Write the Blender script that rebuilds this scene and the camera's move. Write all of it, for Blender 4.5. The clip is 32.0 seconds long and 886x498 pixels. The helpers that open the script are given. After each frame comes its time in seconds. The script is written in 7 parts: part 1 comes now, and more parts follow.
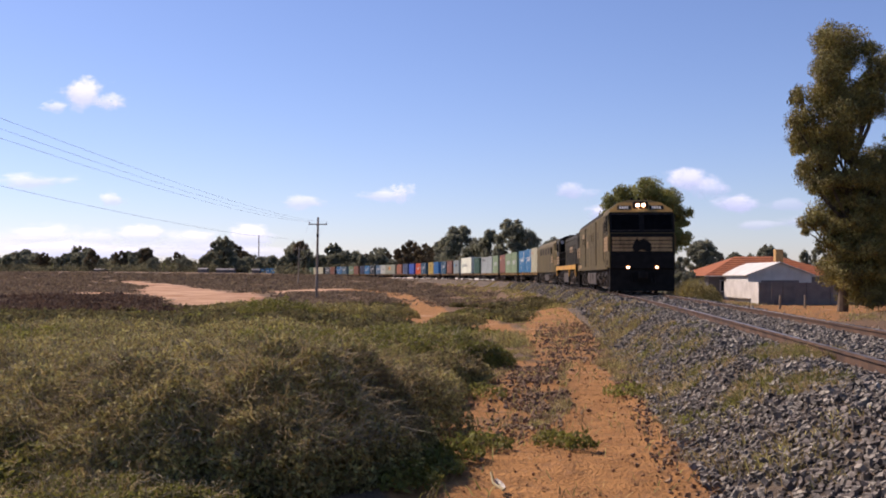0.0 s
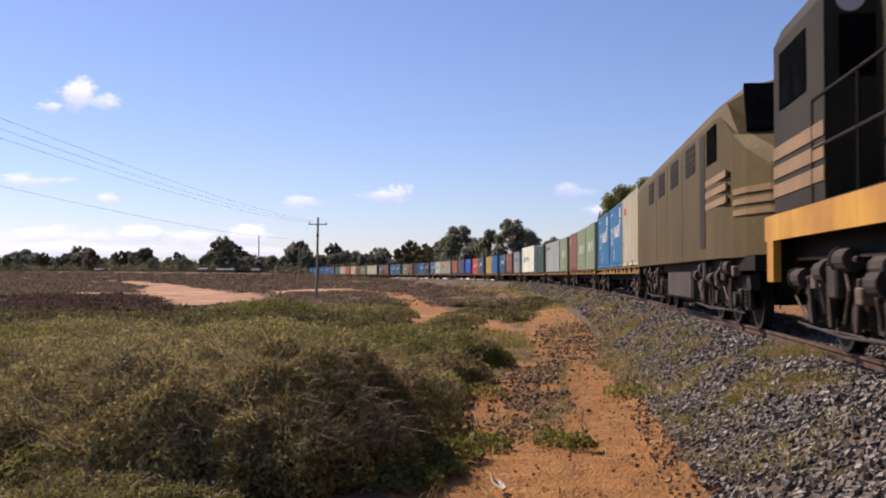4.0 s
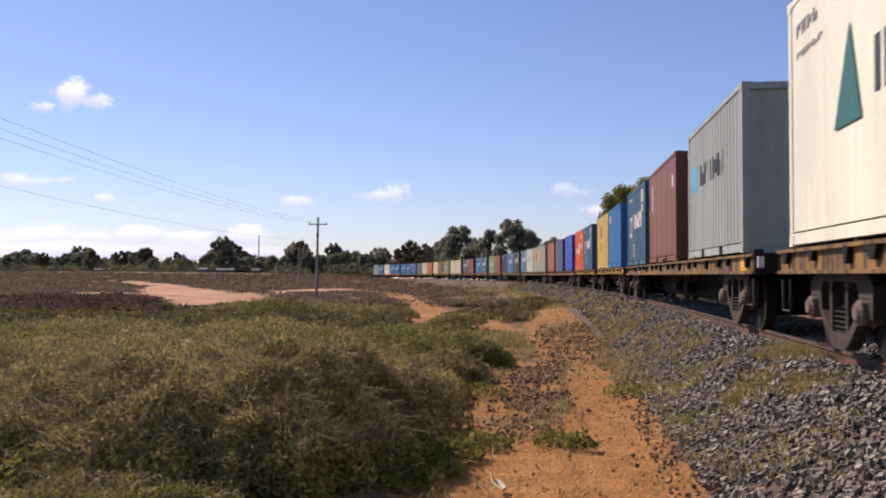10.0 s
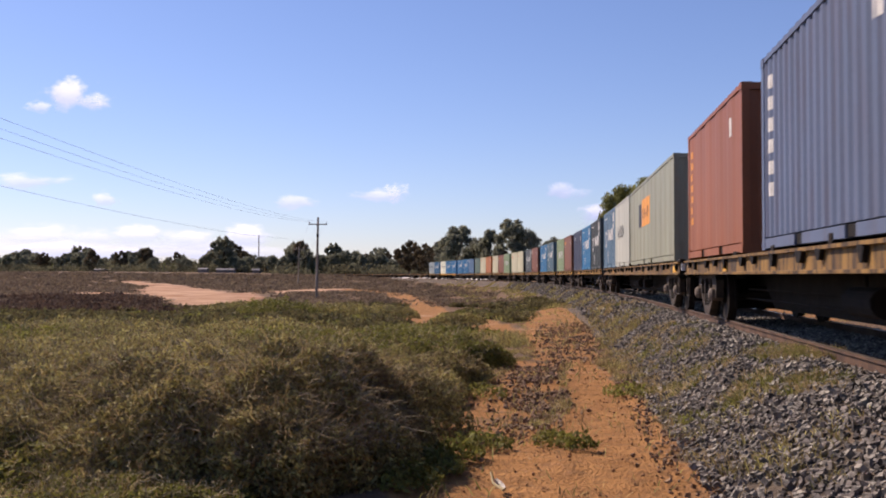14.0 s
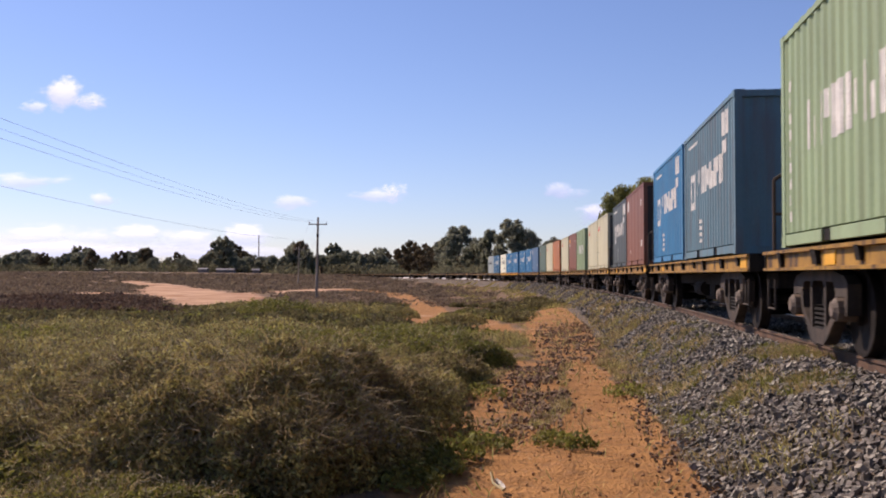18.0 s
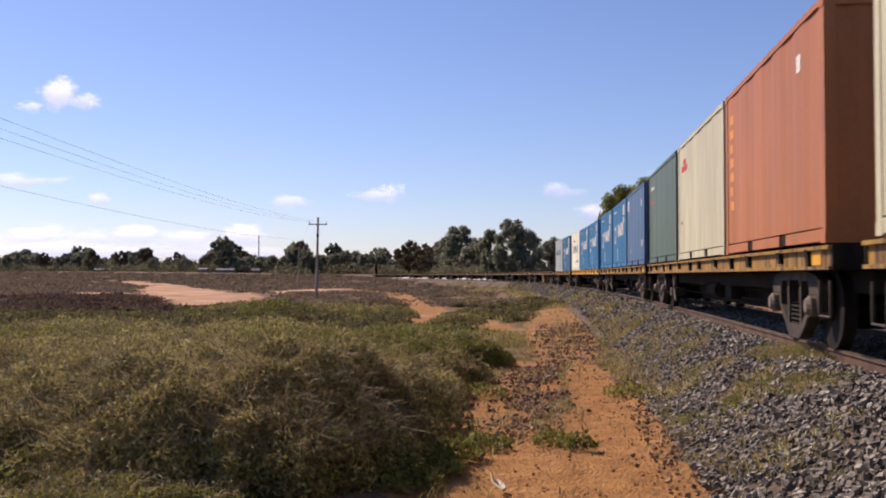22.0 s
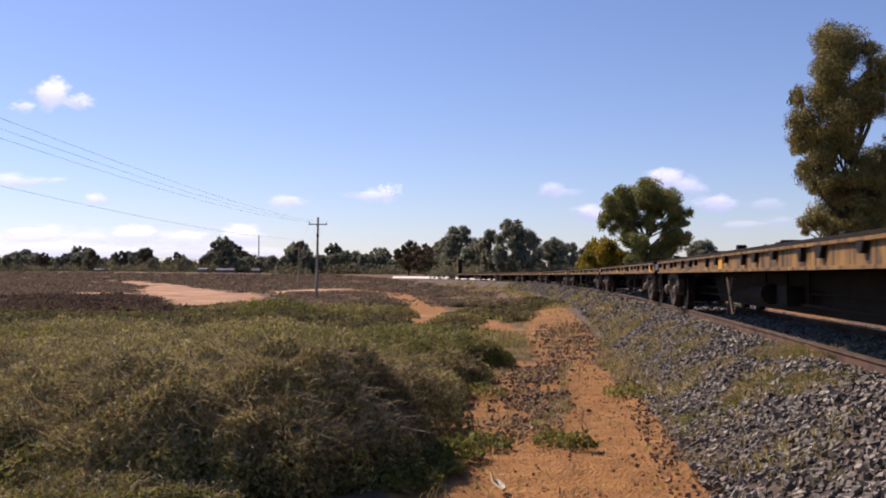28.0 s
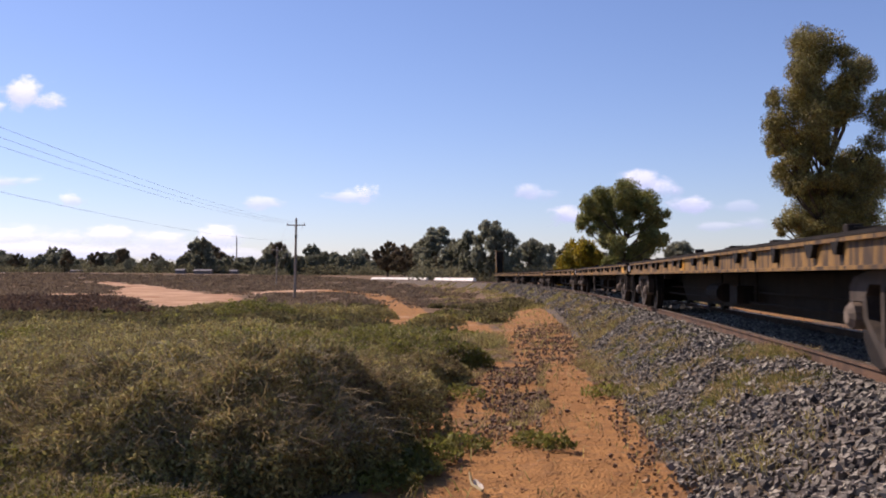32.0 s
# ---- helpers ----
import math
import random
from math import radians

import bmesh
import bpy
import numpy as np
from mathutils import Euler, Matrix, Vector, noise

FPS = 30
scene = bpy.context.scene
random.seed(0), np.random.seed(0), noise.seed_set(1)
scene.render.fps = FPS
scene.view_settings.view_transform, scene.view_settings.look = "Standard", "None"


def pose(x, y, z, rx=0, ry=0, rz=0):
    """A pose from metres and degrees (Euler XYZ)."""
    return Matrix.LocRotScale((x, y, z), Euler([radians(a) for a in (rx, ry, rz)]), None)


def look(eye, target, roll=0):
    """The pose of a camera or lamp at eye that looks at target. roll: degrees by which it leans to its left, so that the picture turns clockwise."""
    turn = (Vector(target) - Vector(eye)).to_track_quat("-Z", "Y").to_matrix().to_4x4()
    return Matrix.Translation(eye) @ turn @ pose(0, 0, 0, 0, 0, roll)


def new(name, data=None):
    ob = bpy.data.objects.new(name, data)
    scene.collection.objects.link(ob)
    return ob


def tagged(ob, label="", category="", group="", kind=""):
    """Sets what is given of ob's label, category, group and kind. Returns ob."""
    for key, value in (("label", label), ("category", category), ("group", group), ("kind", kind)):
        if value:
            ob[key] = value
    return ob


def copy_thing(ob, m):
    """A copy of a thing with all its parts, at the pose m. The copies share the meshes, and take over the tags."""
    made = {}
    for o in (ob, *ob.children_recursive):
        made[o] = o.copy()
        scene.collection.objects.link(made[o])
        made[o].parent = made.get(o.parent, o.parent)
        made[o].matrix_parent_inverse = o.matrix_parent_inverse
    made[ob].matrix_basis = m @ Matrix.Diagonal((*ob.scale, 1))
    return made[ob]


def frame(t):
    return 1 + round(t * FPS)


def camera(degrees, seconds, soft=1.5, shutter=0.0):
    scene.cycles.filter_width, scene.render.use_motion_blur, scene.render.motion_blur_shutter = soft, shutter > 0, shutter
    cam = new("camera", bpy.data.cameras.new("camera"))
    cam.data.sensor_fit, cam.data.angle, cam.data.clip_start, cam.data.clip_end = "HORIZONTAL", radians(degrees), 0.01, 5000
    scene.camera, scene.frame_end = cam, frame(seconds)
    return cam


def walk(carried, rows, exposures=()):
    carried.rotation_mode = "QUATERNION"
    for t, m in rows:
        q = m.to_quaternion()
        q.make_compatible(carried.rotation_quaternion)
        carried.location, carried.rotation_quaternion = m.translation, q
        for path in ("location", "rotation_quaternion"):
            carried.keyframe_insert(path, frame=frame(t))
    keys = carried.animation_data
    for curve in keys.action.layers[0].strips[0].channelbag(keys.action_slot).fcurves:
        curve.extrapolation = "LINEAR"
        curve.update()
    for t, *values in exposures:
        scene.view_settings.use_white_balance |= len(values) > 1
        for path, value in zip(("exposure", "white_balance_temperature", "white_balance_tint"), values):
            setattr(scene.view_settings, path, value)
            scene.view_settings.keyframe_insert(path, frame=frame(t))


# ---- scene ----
CAM_Z = 1.6            # eye above the ground where it stands
RAIL_Z = CAM_Z - 0.83  # top of the rails
BASE_Z = CAM_Z + 0.337  # underside of the containers

cam = camera(49.01, 32.0, soft=1.9, shutter=0.15)
TILT = 1.546


def aim(yaw, tilt=0.0, roll=0.0):
    return pose(0, 0, CAM_Z, 90 + TILT + tilt, 0, -yaw) @ pose(0, 0, 0, 0, 0, roll)


walk(cam, [(0, aim(0)), (14, aim(0)), (28.9, aim(0)), (29.4, aim(0.02)), (29.75, aim(0.12)), (30.0, aim(0.155)),
           (30.5, aim(0.16, 0.01)), (30.8, aim(0.24, 0.03)), (31.0, aim(0.35, 0.04)), (31.25, aim(0.66, 0.08)),
           (31.5, aim(0.96, 0.1)), (31.75, aim(1.17, 0.08)), (32.0, aim(1.26, 0.06))],
     exposures=[(0, 0.4, 6250, 32), (32, 0.4, 6250, 32)])

# ---- light ----
SUN_AZ, SUN_EL = 52.0, 44.0   # degrees to the side of the view, and above the horizon
sky_world = bpy.data.worlds.new("sky_world")
scene.world = sky_world
sky_world.use_nodes = True
wn = sky_world.node_tree.nodes
wl = sky_world.node_tree.links
wn.clear()
sky_tex = wn.new("ShaderNodeTexSky")
sky_tex.sky_type = "NISHITA"
sky_tex.sun_disc = False
sky_tex.sun_elevation = radians(SUN_EL)
sky_tex.sun_rotation = radians(-SUN_AZ)
sky_tex.air_density, sky_tex.dust_density, sky_tex.ozone_density = 1.0, 0.25, 5.0
sky_bg = wn.new("ShaderNodeBackground")
sky_bg.inputs["Strength"].default_value = 0.086
sky_out = wn.new("ShaderNodeOutputWorld")
wl.new(sky_tex.outputs[0], sky_bg.inputs[0])
wl.new(sky_bg.outputs[0], sky_out.inputs[0])

sun_data = bpy.data.lights.new("sun", "SUN")
sun_data.energy, sun_data.angle, sun_data.color = 4.8, radians(0.6), (1.0, 0.86, 0.62)
sun = new("sun", sun_data)
_az, _el = radians(SUN_AZ), radians(SUN_EL)
sun.matrix_world = look((-math.sin(_az) * math.cos(_el) * 100, math.cos(_az) * math.cos(_el) * 100, math.sin(_el) * 100), (0, 0, 0))


# ---- materials ----
def srgb(r, g, b):
    f = lambda c: (c / 255 / 12.92) if c <= 10 else ((c / 255 + 0.055) / 1.055) ** 2.4
    return (f(r), f(g), f(b), 1.0)


def mat(name, a, b=None, see=0.0, scale=4.0, rough=0.7, bump=0.2, metal=0.0, fine=60.0, stretch=(1, 1, 1), grime=None, amount=0.0,
        coords="Object", edge=(0.5, 0.75), spread=0.0, glow=0.0, spec=0.4, depth=0.02, speck=0.5):
    """A surface of two tones, mottled at two scales (see: the share of light let through), with optional streaks of grime and a spread from piece to piece."""
    m = bpy.data.materials.new(name)
    m.use_nodes = True
    nt = m.node_tree
    nt.nodes.clear()
    N, L = nt.nodes.new, nt.links.new
    out, bs = N("ShaderNodeOutputMaterial"), N("ShaderNodeBsdfPrincipled")
    L(bs.outputs[0], out.inputs[0])
    bs.inputs["Roughness"].default_value = rough
    bs.inputs["Metallic"].default_value = metal
    bs.inputs["Specular IOR Level"].default_value = spec
    b = b or tuple(c * 0.75 for c in a[:3]) + (1.0,)
    if not glow:
        a, b = (tuple(v * 0.88 for v in q[:3]) + (1.0,) for q in (a, b))
    tc, mp = N("ShaderNodeTexCoord"), N("ShaderNodeMapping")
    L(tc.outputs[coords], mp.inputs[0])
    mp.inputs["Scale"].default_value = stretch
    n1, n2 = N("ShaderNodeTexNoise"), N("ShaderNodeTexNoise")
    n1.inputs["Scale"].default_value, n1.inputs["Detail"].default_value = scale, 4
    n2.inputs["Scale"].default_value, n2.inputs["Detail"].default_value = fine, 3
    L(mp.outputs[0], n1.inputs["Vector"])
    L(tc.outputs[coords], n2.inputs["Vector"])
    r1 = N("ShaderNodeMapRange")
    r1.inputs[1].default_value, r1.inputs[2].default_value = 0.35, 0.65
    L(n1.outputs["Fac"], r1.inputs[0])
    mx = N("ShaderNodeMix")
    mx.data_type = "RGBA"
    mx.inputs[6].default_value, mx.inputs[7].default_value = a, b
    L(r1.outputs[0], mx.inputs[0])
    col = mx.outputs[2]
    m2 = N("ShaderNodeMix")
    m2.data_type, m2.blend_type = "RGBA", "MULTIPLY"
    m2.inputs[0].default_value = speck
    r2 = N("ShaderNodeMapRange")
    r2.inputs[1].default_value, r2.inputs[2].default_value, r2.inputs[3].default_value, r2.inputs[4].default_value = 0.3, 0.7, 0.6, 1.25
    L(n2.outputs["Fac"], r2.inputs[0])
    L(col, m2.inputs[6])
    L(r2.outputs[0], m2.inputs[7])
    col = m2.outputs[2]
    if grime:
        g, gm = N("ShaderNodeTexNoise"), N("ShaderNodeMapping")
        gm.inputs["Scale"].default_value = (4.0, 4.0, 0.5)
        L(tc.outputs[coords], gm.inputs[0])
        L(gm.outputs[0], g.inputs["Vector"])
        g.inputs["Scale"].default_value, g.inputs["Detail"].default_value = 1.6, 6
        gr = N("ShaderNodeMapRange")
        gr.inputs[1].default_value, gr.inputs[2].default_value, gr.inputs[4].default_value = *edge, amount
        L(g.outputs["Fac"], gr.inputs[0])
        m3 = N("ShaderNodeMix")
        m3.data_type = "RGBA"
        m3.inputs[7].default_value = grime
        L(gr.outputs[0], m3.inputs[0])
        L(col, m3.inputs[6])
        col = m3.outputs[2]
    if spread:
        geo, hsv = N("ShaderNodeNewGeometry"), N("ShaderNodeHueSaturation")
        vr = N("ShaderNodeMapRange")
        vr.inputs[3].default_value, vr.inputs[4].default_value = 1 - spread, 1 + spread
        L(geo.outputs["Random Per Island"], vr.inputs[0])
        L(vr.outputs[0], hsv.inputs["Value"])
        hr = N("ShaderNodeMapRange")
        hr.inputs[3].default_value, hr.inputs[4].default_value = 0.5 - spread * 0.05, 0.5 + spread * 0.04
        L(geo.outputs["Random Per Island"], hr.inputs[0])
        L(hr.outputs[0], hsv.inputs["Hue"])
        L(col, hsv.inputs["Color"])
        col = hsv.outputs[0]
    L(col, bs.inputs["Base Color"])
    if glow:
        bs.inputs["Emission Color"].default_value = a
        bs.inputs["Emission Strength"].default_value = glow
    if see:
        tl, ms = N("ShaderNodeBsdfTranslucent"), N("ShaderNodeMixShader")
        L(col, tl.inputs[0])
        ms.inputs[0].default_value = see
        L(bs.outputs[0], ms.inputs[1])
        L(tl.outputs[0], ms.inputs[2])
        L(ms.outputs[0], out.inputs[0])
    if bump:
        bp = N("ShaderNodeBump")
        bp.inputs["Strength"].default_value, bp.inputs["Distance"].default_value = bump, depth
        L(n2.outputs["Fac"], bp.inputs["Height"])
        L(bp.outputs[0], bs.inputs["Normal"])
    return m


RUST = srgb(92, 56, 36)
PAINTS = {}


def paint(r, g, b, rusty=0.25):
    """Weathered container or wagon paint."""
    key = (r, g, b, rusty)
    if key not in PAINTS:
        c = srgb(r, g, b)
        c = (c[0] * 0.95, c[1] * 1.03, c[2], 1.0)
        k = 1.2 if sum(c[:3]) < 1.9 else 1.08
        c = tuple(v * k for v in c[:3]) + (1.0,)
        d = tuple(v * 0.78 + 0.008 for v in c[:3]) + (1.0,)
        PAINTS[key] = mat("paint", c, d, scale=0.8, rough=0.5, bump=0.08, fine=25, grime=tuple(0.45 * v + 0.55 * w for v, w in zip(c[:3], RUST[:3])) + (1.0,), amount=min(0.7, rusty * 1.7), edge=(0.45, 0.66), stretch=(1, 1, 0.4), spec=0.22, speck=0.16)
    return PAINTS[key]


M_BLACK = mat("black_steel", srgb(34, 32, 30), srgb(20, 19, 18), rough=0.8, bump=0.15, spec=0.2)
M_UNDER = mat("grimy_steel", srgb(36, 33, 30), srgb(22, 20, 18), scale=3, rough=0.85, bump=0.3, grime=srgb(58, 46, 36), amount=0.4, spec=0.2)
M_FRAME = mat("cast_steel", srgb(70, 62, 54), srgb(42, 37, 33), scale=5, rough=0.8, bump=0.3, grime=srgb(104, 82, 64), amount=0.4)
M_CAP = mat("dusty_bearing_cap", srgb(122, 110, 98), srgb(84, 74, 64), scale=7, rough=0.75, bump=0.2, grime=srgb(96, 72, 52), amount=0.4)
M_WHEEL = mat("wheel_steel", srgb(42, 36, 32), srgb(26, 23, 21), scale=6, rough=0.7, bump=0.15, spec=0.2)
M_TREAD = mat("bright_steel", srgb(150, 145, 138), srgb(120, 112, 104), rough=0.35, bump=0.05, metal=0.9)
M_SILL = mat("ochre_wagon_paint", srgb(170, 130, 46), srgb(130, 98, 42), scale=2.2, rough=0.65, bump=0.15, grime=srgb(58, 40, 28), amount=0.92, edge=(0.53, 0.6), stretch=(1, 1, 0.5))
M_SILL_BRIGHT = mat("fresh_yellow_paint", srgb(236, 180, 48), srgb(208, 152, 42), scale=1.2, rough=0.5, bump=0.1, grime=srgb(90, 62, 36), amount=0.3)
M_SILL_DARK = mat("brown_wagon_paint", srgb(152, 118, 58), srgb(108, 82, 44), scale=2.2, rough=0.7, bump=0.15, grime=srgb(46, 36, 28), amount=0.9, edge=(0.49, 0.58), stretch=(1, 1, 0.5))
M_WHITE = mat("white_lettering", srgb(226, 226, 218), srgb(200, 200, 194), scale=6, rough=0.6, bump=0.05)
M_RAIL = mat("rusty_rail", srgb(106, 80, 60), srgb(74, 56, 44), scale=3, rough=0.8, bump=0.2, stretch=(1, 1, 1))
M_RAILTOP = mat("worn_railhead", srgb(170, 160, 150), srgb(140, 128, 116), rough=0.35, metal=0.8, bump=0.05)
M_SLEEPER = mat("grey_timber_sleeper", srgb(120, 104, 90), srgb(80, 68, 58), scale=2, rough=0.9, bump=0.5, stretch=(1, 8, 4))
M_STONE = mat("basalt_ballast", srgb(150, 143, 131), srgb(62, 60, 56), scale=9, rough=0.85, bump=0.4, fine=80, spread=0.55)
M_GRAVELBED = mat("ballast_bed", srgb(104, 90, 72), srgb(60, 52, 42), scale=2.5, rough=0.9, bump=0.9, fine=26, depth=0.05)

# ---- the line of the track ----
CURVE_S = (-100.0, -40.0, 40.0, 150.0, 300.0, 420.0)
CURVE_K = (0.387, 1.127, 1.079, 0.997, 1.072, 1.002)
TS = np.arange(-700.0, 700.0, 1.0)
_k = np.interp(TS, CURVE_S, CURVE_K) / 682.118
_th = np.cumsum(_k)
_th -= np.interp(0.0, TS, _th) + 0.5 * _k
_xs, _ys = np.cumsum(-np.sin(_th)), np.cumsum(np.cos(_th))
_xs -= np.interp(0.0, TS, _xs)
_ys -= np.interp(0.0, TS, _ys)
# the near side of the containers runs along (x, y); the centre line lies 1.22 m farther out
TX = 9.88 + _xs + 1.22 * np.cos(_th)
TY = 97.127 + _ys + 1.22 * np.sin(_th)
TH = _th


def rail_at(s, lateral=0.0):
    """The place on the track s metres along it (lateral: to the far side), and its heading."""
    th = float(np.interp(s, TS, TH))
    return float(np.interp(s, TS, TX)) + lateral * math.cos(th), float(np.interp(s, TS, TY)) + lateral * math.sin(th), th


def lateral_of(x, y):
    """How far points lie to the far side of the track's centre line, for arrays."""
    xc = np.interp(y, TY, TX)
    th = np.interp(y, TY, TH)
    return (x - xc) * np.cos(th)


def travel(t):
    """Metres that the train goes between 16 s and t."""
    u = t - 16.0
    return 17.7779 * u - 0.1234 * u * u / 32 - 0.3748 * u ** 3 / 512


def hump(v, a, b):
    return np.clip((v - a) / (b - a), 0, 1) ** 2 * (3 - 2 * np.clip((v - a) / (b - a), 0, 1))


def wave(x, y, f, seed=0.0):
    """A smooth mix of sines, about -1 to 1."""
    a = np.sin(x * f + 1.7 * np.sin(y * f * 0.7 + seed) + seed) + np.sin(y * f * 1.3 + 1.3 * np.sin(x * f * 0.6 + 2 * seed) + 3 * seed)
    return a * 0.5


def ground_z(x, y):
    x, y = np.asarray(x, float), np.asarray(y, float)
    lat = lateral_of(x, y)
    z = -0.95 * hump(y, 14, 75) + 3.2 * hump(y, 130, 420) + 0.9 * hump(y, 420, 900)
    z = z + 0.9 * hump(-x, 30, 160) * hump(y, 60, 200)
    z = z * np.where(lat > 0, 0.55 + 0.45 * hump(y, 90, 200), 1.0) - 0.35 * hump(lat, 4, 14) * (1 - hump(y, 90, 250))
    z = z + 0.05 * wave(x, y, 0.9, 1.0) * hump(np.abs(lat), 2, 4) + 0.02 * wave(x, y, 3.1, 2.0) + 0.12 * wave(x, y, 0.13, 4.0) * hump(y, 20, 50)
    # the bank that carries the line
    bank = RAIL_Z - 0.62 - 0.02 * np.abs(lat)
    w = 1 - hump(np.abs(lat), 2.6, 6.5)
    return z * (1 - w) + np.minimum(bank, np.maximum(z, -0.12)) * w


# ---- small builders ----
def add_box(bm, x0, x1, y0, y1, z0, z1, bevel=0.0):
    vs = [bm.verts.new(p) for p in ((x0, y0, z0), (x1, y0, z0), (x1, y1, z0), (x0, y1, z0), (x0, y0, z1), (x1, y0, z1), (x1, y1, z1), (x0, y1, z1))]
    fs = [bm.faces.new([vs[i] for i in f]) for f in ((3, 2, 1, 0), (4, 5, 6, 7), (0, 1, 5, 4), (1, 2, 6, 5), (2, 3, 7, 6), (3, 0, 4, 7))]
    if bevel:
        es = {e for f in fs for e in f.edges}
        bmesh.ops.bevel(bm, geom=list(es), offset=bevel, segments=1, affect="EDGES")
    return vs


def add_prism(bm, pts, axis, a, b):
    """A polygon of (u, v) points drawn out along an axis from a to b. x: (y, z); y: (x, z); z: (x, y)."""
    def at(u, v, w):
        return {"x": (w, u, v), "y": (u, w, v), "z": (u, v, w)}[axis]
    lo, hi = [bm.verts.new(at(u, v, a)) for u, v in pts], [bm.verts.new(at(u, v, b)) for u, v in pts]
    bm.faces.new(lo)
    bm.faces.new(hi[::-1])
    for i in range(len(pts)):
        j = (i + 1) % len(pts)
        bm.faces.new((lo[j], lo[i], hi[i], hi[j]))
    return lo + hi


def add_rod(bm, p, q, r, n=8, r2=None):
    p, q = Vector(p), Vector(q)
    d = (q - p).normalized()
    side = d.orthogonal().normalized()
    up = d.cross(side)
    r2 = r if r2 is None else r2
    ring = lambda c, rad: [bm.verts.new(c + (side * math.cos(2 * math.pi * i / n) + up * math.sin(2 * math.pi * i / n)) * rad) for i in range(n)]
    a, b = ring(p, r), ring(q, r2)
    bm.faces.new(a[::-1])
    bm.faces.new(b)
    for i in range(n):
        bm.faces.new((a[i], a[(i + 1) % n], b[(i + 1) % n], b[i]))


def tube(pts, r, n=6):
    """One bent tube through points."""
    bm = bmesh.new()
    pts = [Vector(p) for p in pts]
    rings = []
    side = None
    for i, p in enumerate(pts):
        d = (pts[min(i + 1, len(pts) - 1)] - pts[max(i - 1, 0)]).normalized()
        side = d.orthogonal().normalized() if side is None else (side - d * side.dot(d)).normalized()
        up = d.cross(side)
        rings.append([bm.verts.new(p + (side * math.cos(2 * math.pi * k / n) + up * math.sin(2 * math.pi * k / n)) * r) for k in range(n)])
    for a, b in zip(rings, rings[1:]):
        for k in range(n):
            bm.faces.new((a[k], a[(k + 1) % n], b[(k + 1) % n], b[k]))
    bm.faces.new(rings[0][::-1])
    bm.faces.new(rings[-1])
    return bm


def finish(bm, material, name, smooth=False):
    bmesh.ops.recalc_face_normals(bm, faces=bm.faces[:])
    me = bpy.data.meshes.new(name)
    bm.to_mesh(me)
    bm.free()
    for m in (material if isinstance(material, (list, tuple)) else [material]):
        me.materials.append(m)
    if smooth:
        me.shade_smooth()
    return me


def part(name, bm, material, parent, label="", smooth=False):
    me = bm if isinstance(bm, bpy.types.Mesh) else finish(bm, material, name, smooth)
    ob = new(name, me)
    ob.parent = parent
    return tagged(ob, label=label)


def boxes(name, material, parent, *dims, label="", bevel=0.0):
    bm = bmesh.new()
    for d in dims:
        add_box(bm, *d, bevel=bevel)
    return part(name, bm, material, parent, label)


def rods(name, parent, material, lines, r=0.016, label=""):
    bm = bmesh.new()
    for a, b in lines:
        add_rod(bm, a, b, r, 6)
    return part(name, bm, material, parent, label)


def mesh_from(name, verts, faces, material, smooth=False):
    """verts (n, 3) and faces (m, 3 or 4) as arrays."""
    verts, faces = np.asarray(verts, np.float32), np.asarray(faces, np.int32)
    me = bpy.data.meshes.new(name)
    k = faces.shape[1]
    me.vertices.add(len(verts))
    me.vertices.foreach_set("co", verts.ravel())
    me.loops.add(faces.size)
    me.loops.foreach_set("vertex_index", faces.ravel())
    me.polygons.add(len(faces))
    me.polygons.foreach_set("loop_start", np.arange(0, faces.size, k, dtype=np.int32))
    me.polygons.foreach_set("use_smooth", np.full(len(faces), smooth))
    me.update(calc_edges=True)
    for m in (material if isinstance(material, (list, tuple)) else [material]):
        me.materials.append(m)
    return me


RIDES = []   # (thing, s at 16 s, half its wheelbase, height of its origin)


def riding(ob, s, half, z):
    RIDES.append((ob, s, half, z))
    return ob


def ride_pose(s, half, z):
    ax, ay, _ = rail_at(s - half)
    bx, by, _ = rail_at(s + half)
    return Matrix.Translation(((ax + bx) / 2, (ay + by) / 2, z)) @ Matrix.Rotation(math.atan2(ay - by, ax - bx), 4, "Z")


def motions():
    """Everything on the train runs along the track; the clouds drift."""
    drift_clouds()
    fly_bird()
    for ob, s, half, z in RIDES:
        walk(ob, [(k * 0.5, ride_pose(s - travel(k * 0.5), half, z)) for k in range(65)])
    # wheels turn while they pass the eye, one row for every picture
    for wheel, s, dx, r in SPINS:
        near = [k for k in range(961) if -93.0 < s - travel(k / FPS) < -48.0]
        if not near:
            continue
        a = travel(near[0] / FPS)
        rows = [(k / FPS, Matrix.Translation((dx, 0, r)) @ Matrix.Rotation((travel(k / FPS) - a) / r, 4, "Y")) for k in near]
        if near[0] > 0:
            rows.insert(0, (0.0, rows[0][1]))
        if near[-1] < 960:
            rows.append((32.0, rows[-1][1]))
        walk(wheel, rows)

# ---- the ground: one sheet to the horizon ----
def capsule(x, y, pts, edge=0.35):
    """1 inside a band drawn along points (x, y, half width), fading out over its edge."""
    best = np.full(np.shape(x), -1e9)
    for (ax, ay, aw), (bx, by, bw) in zip(pts, pts[1:]):
        dx, dy = bx - ax, by - ay
        t = np.clip(((x - ax) * dx + (y - ay) * dy) / (dx * dx + dy * dy), 0, 1)
        w = aw + (bw - aw) * t
        d = np.hypot(x - ax - t * dx, y - ay - t * dy)
        best = np.maximum(best, (w - d) / (edge * w))
    return np.clip(best + 0.5, 0, 1)


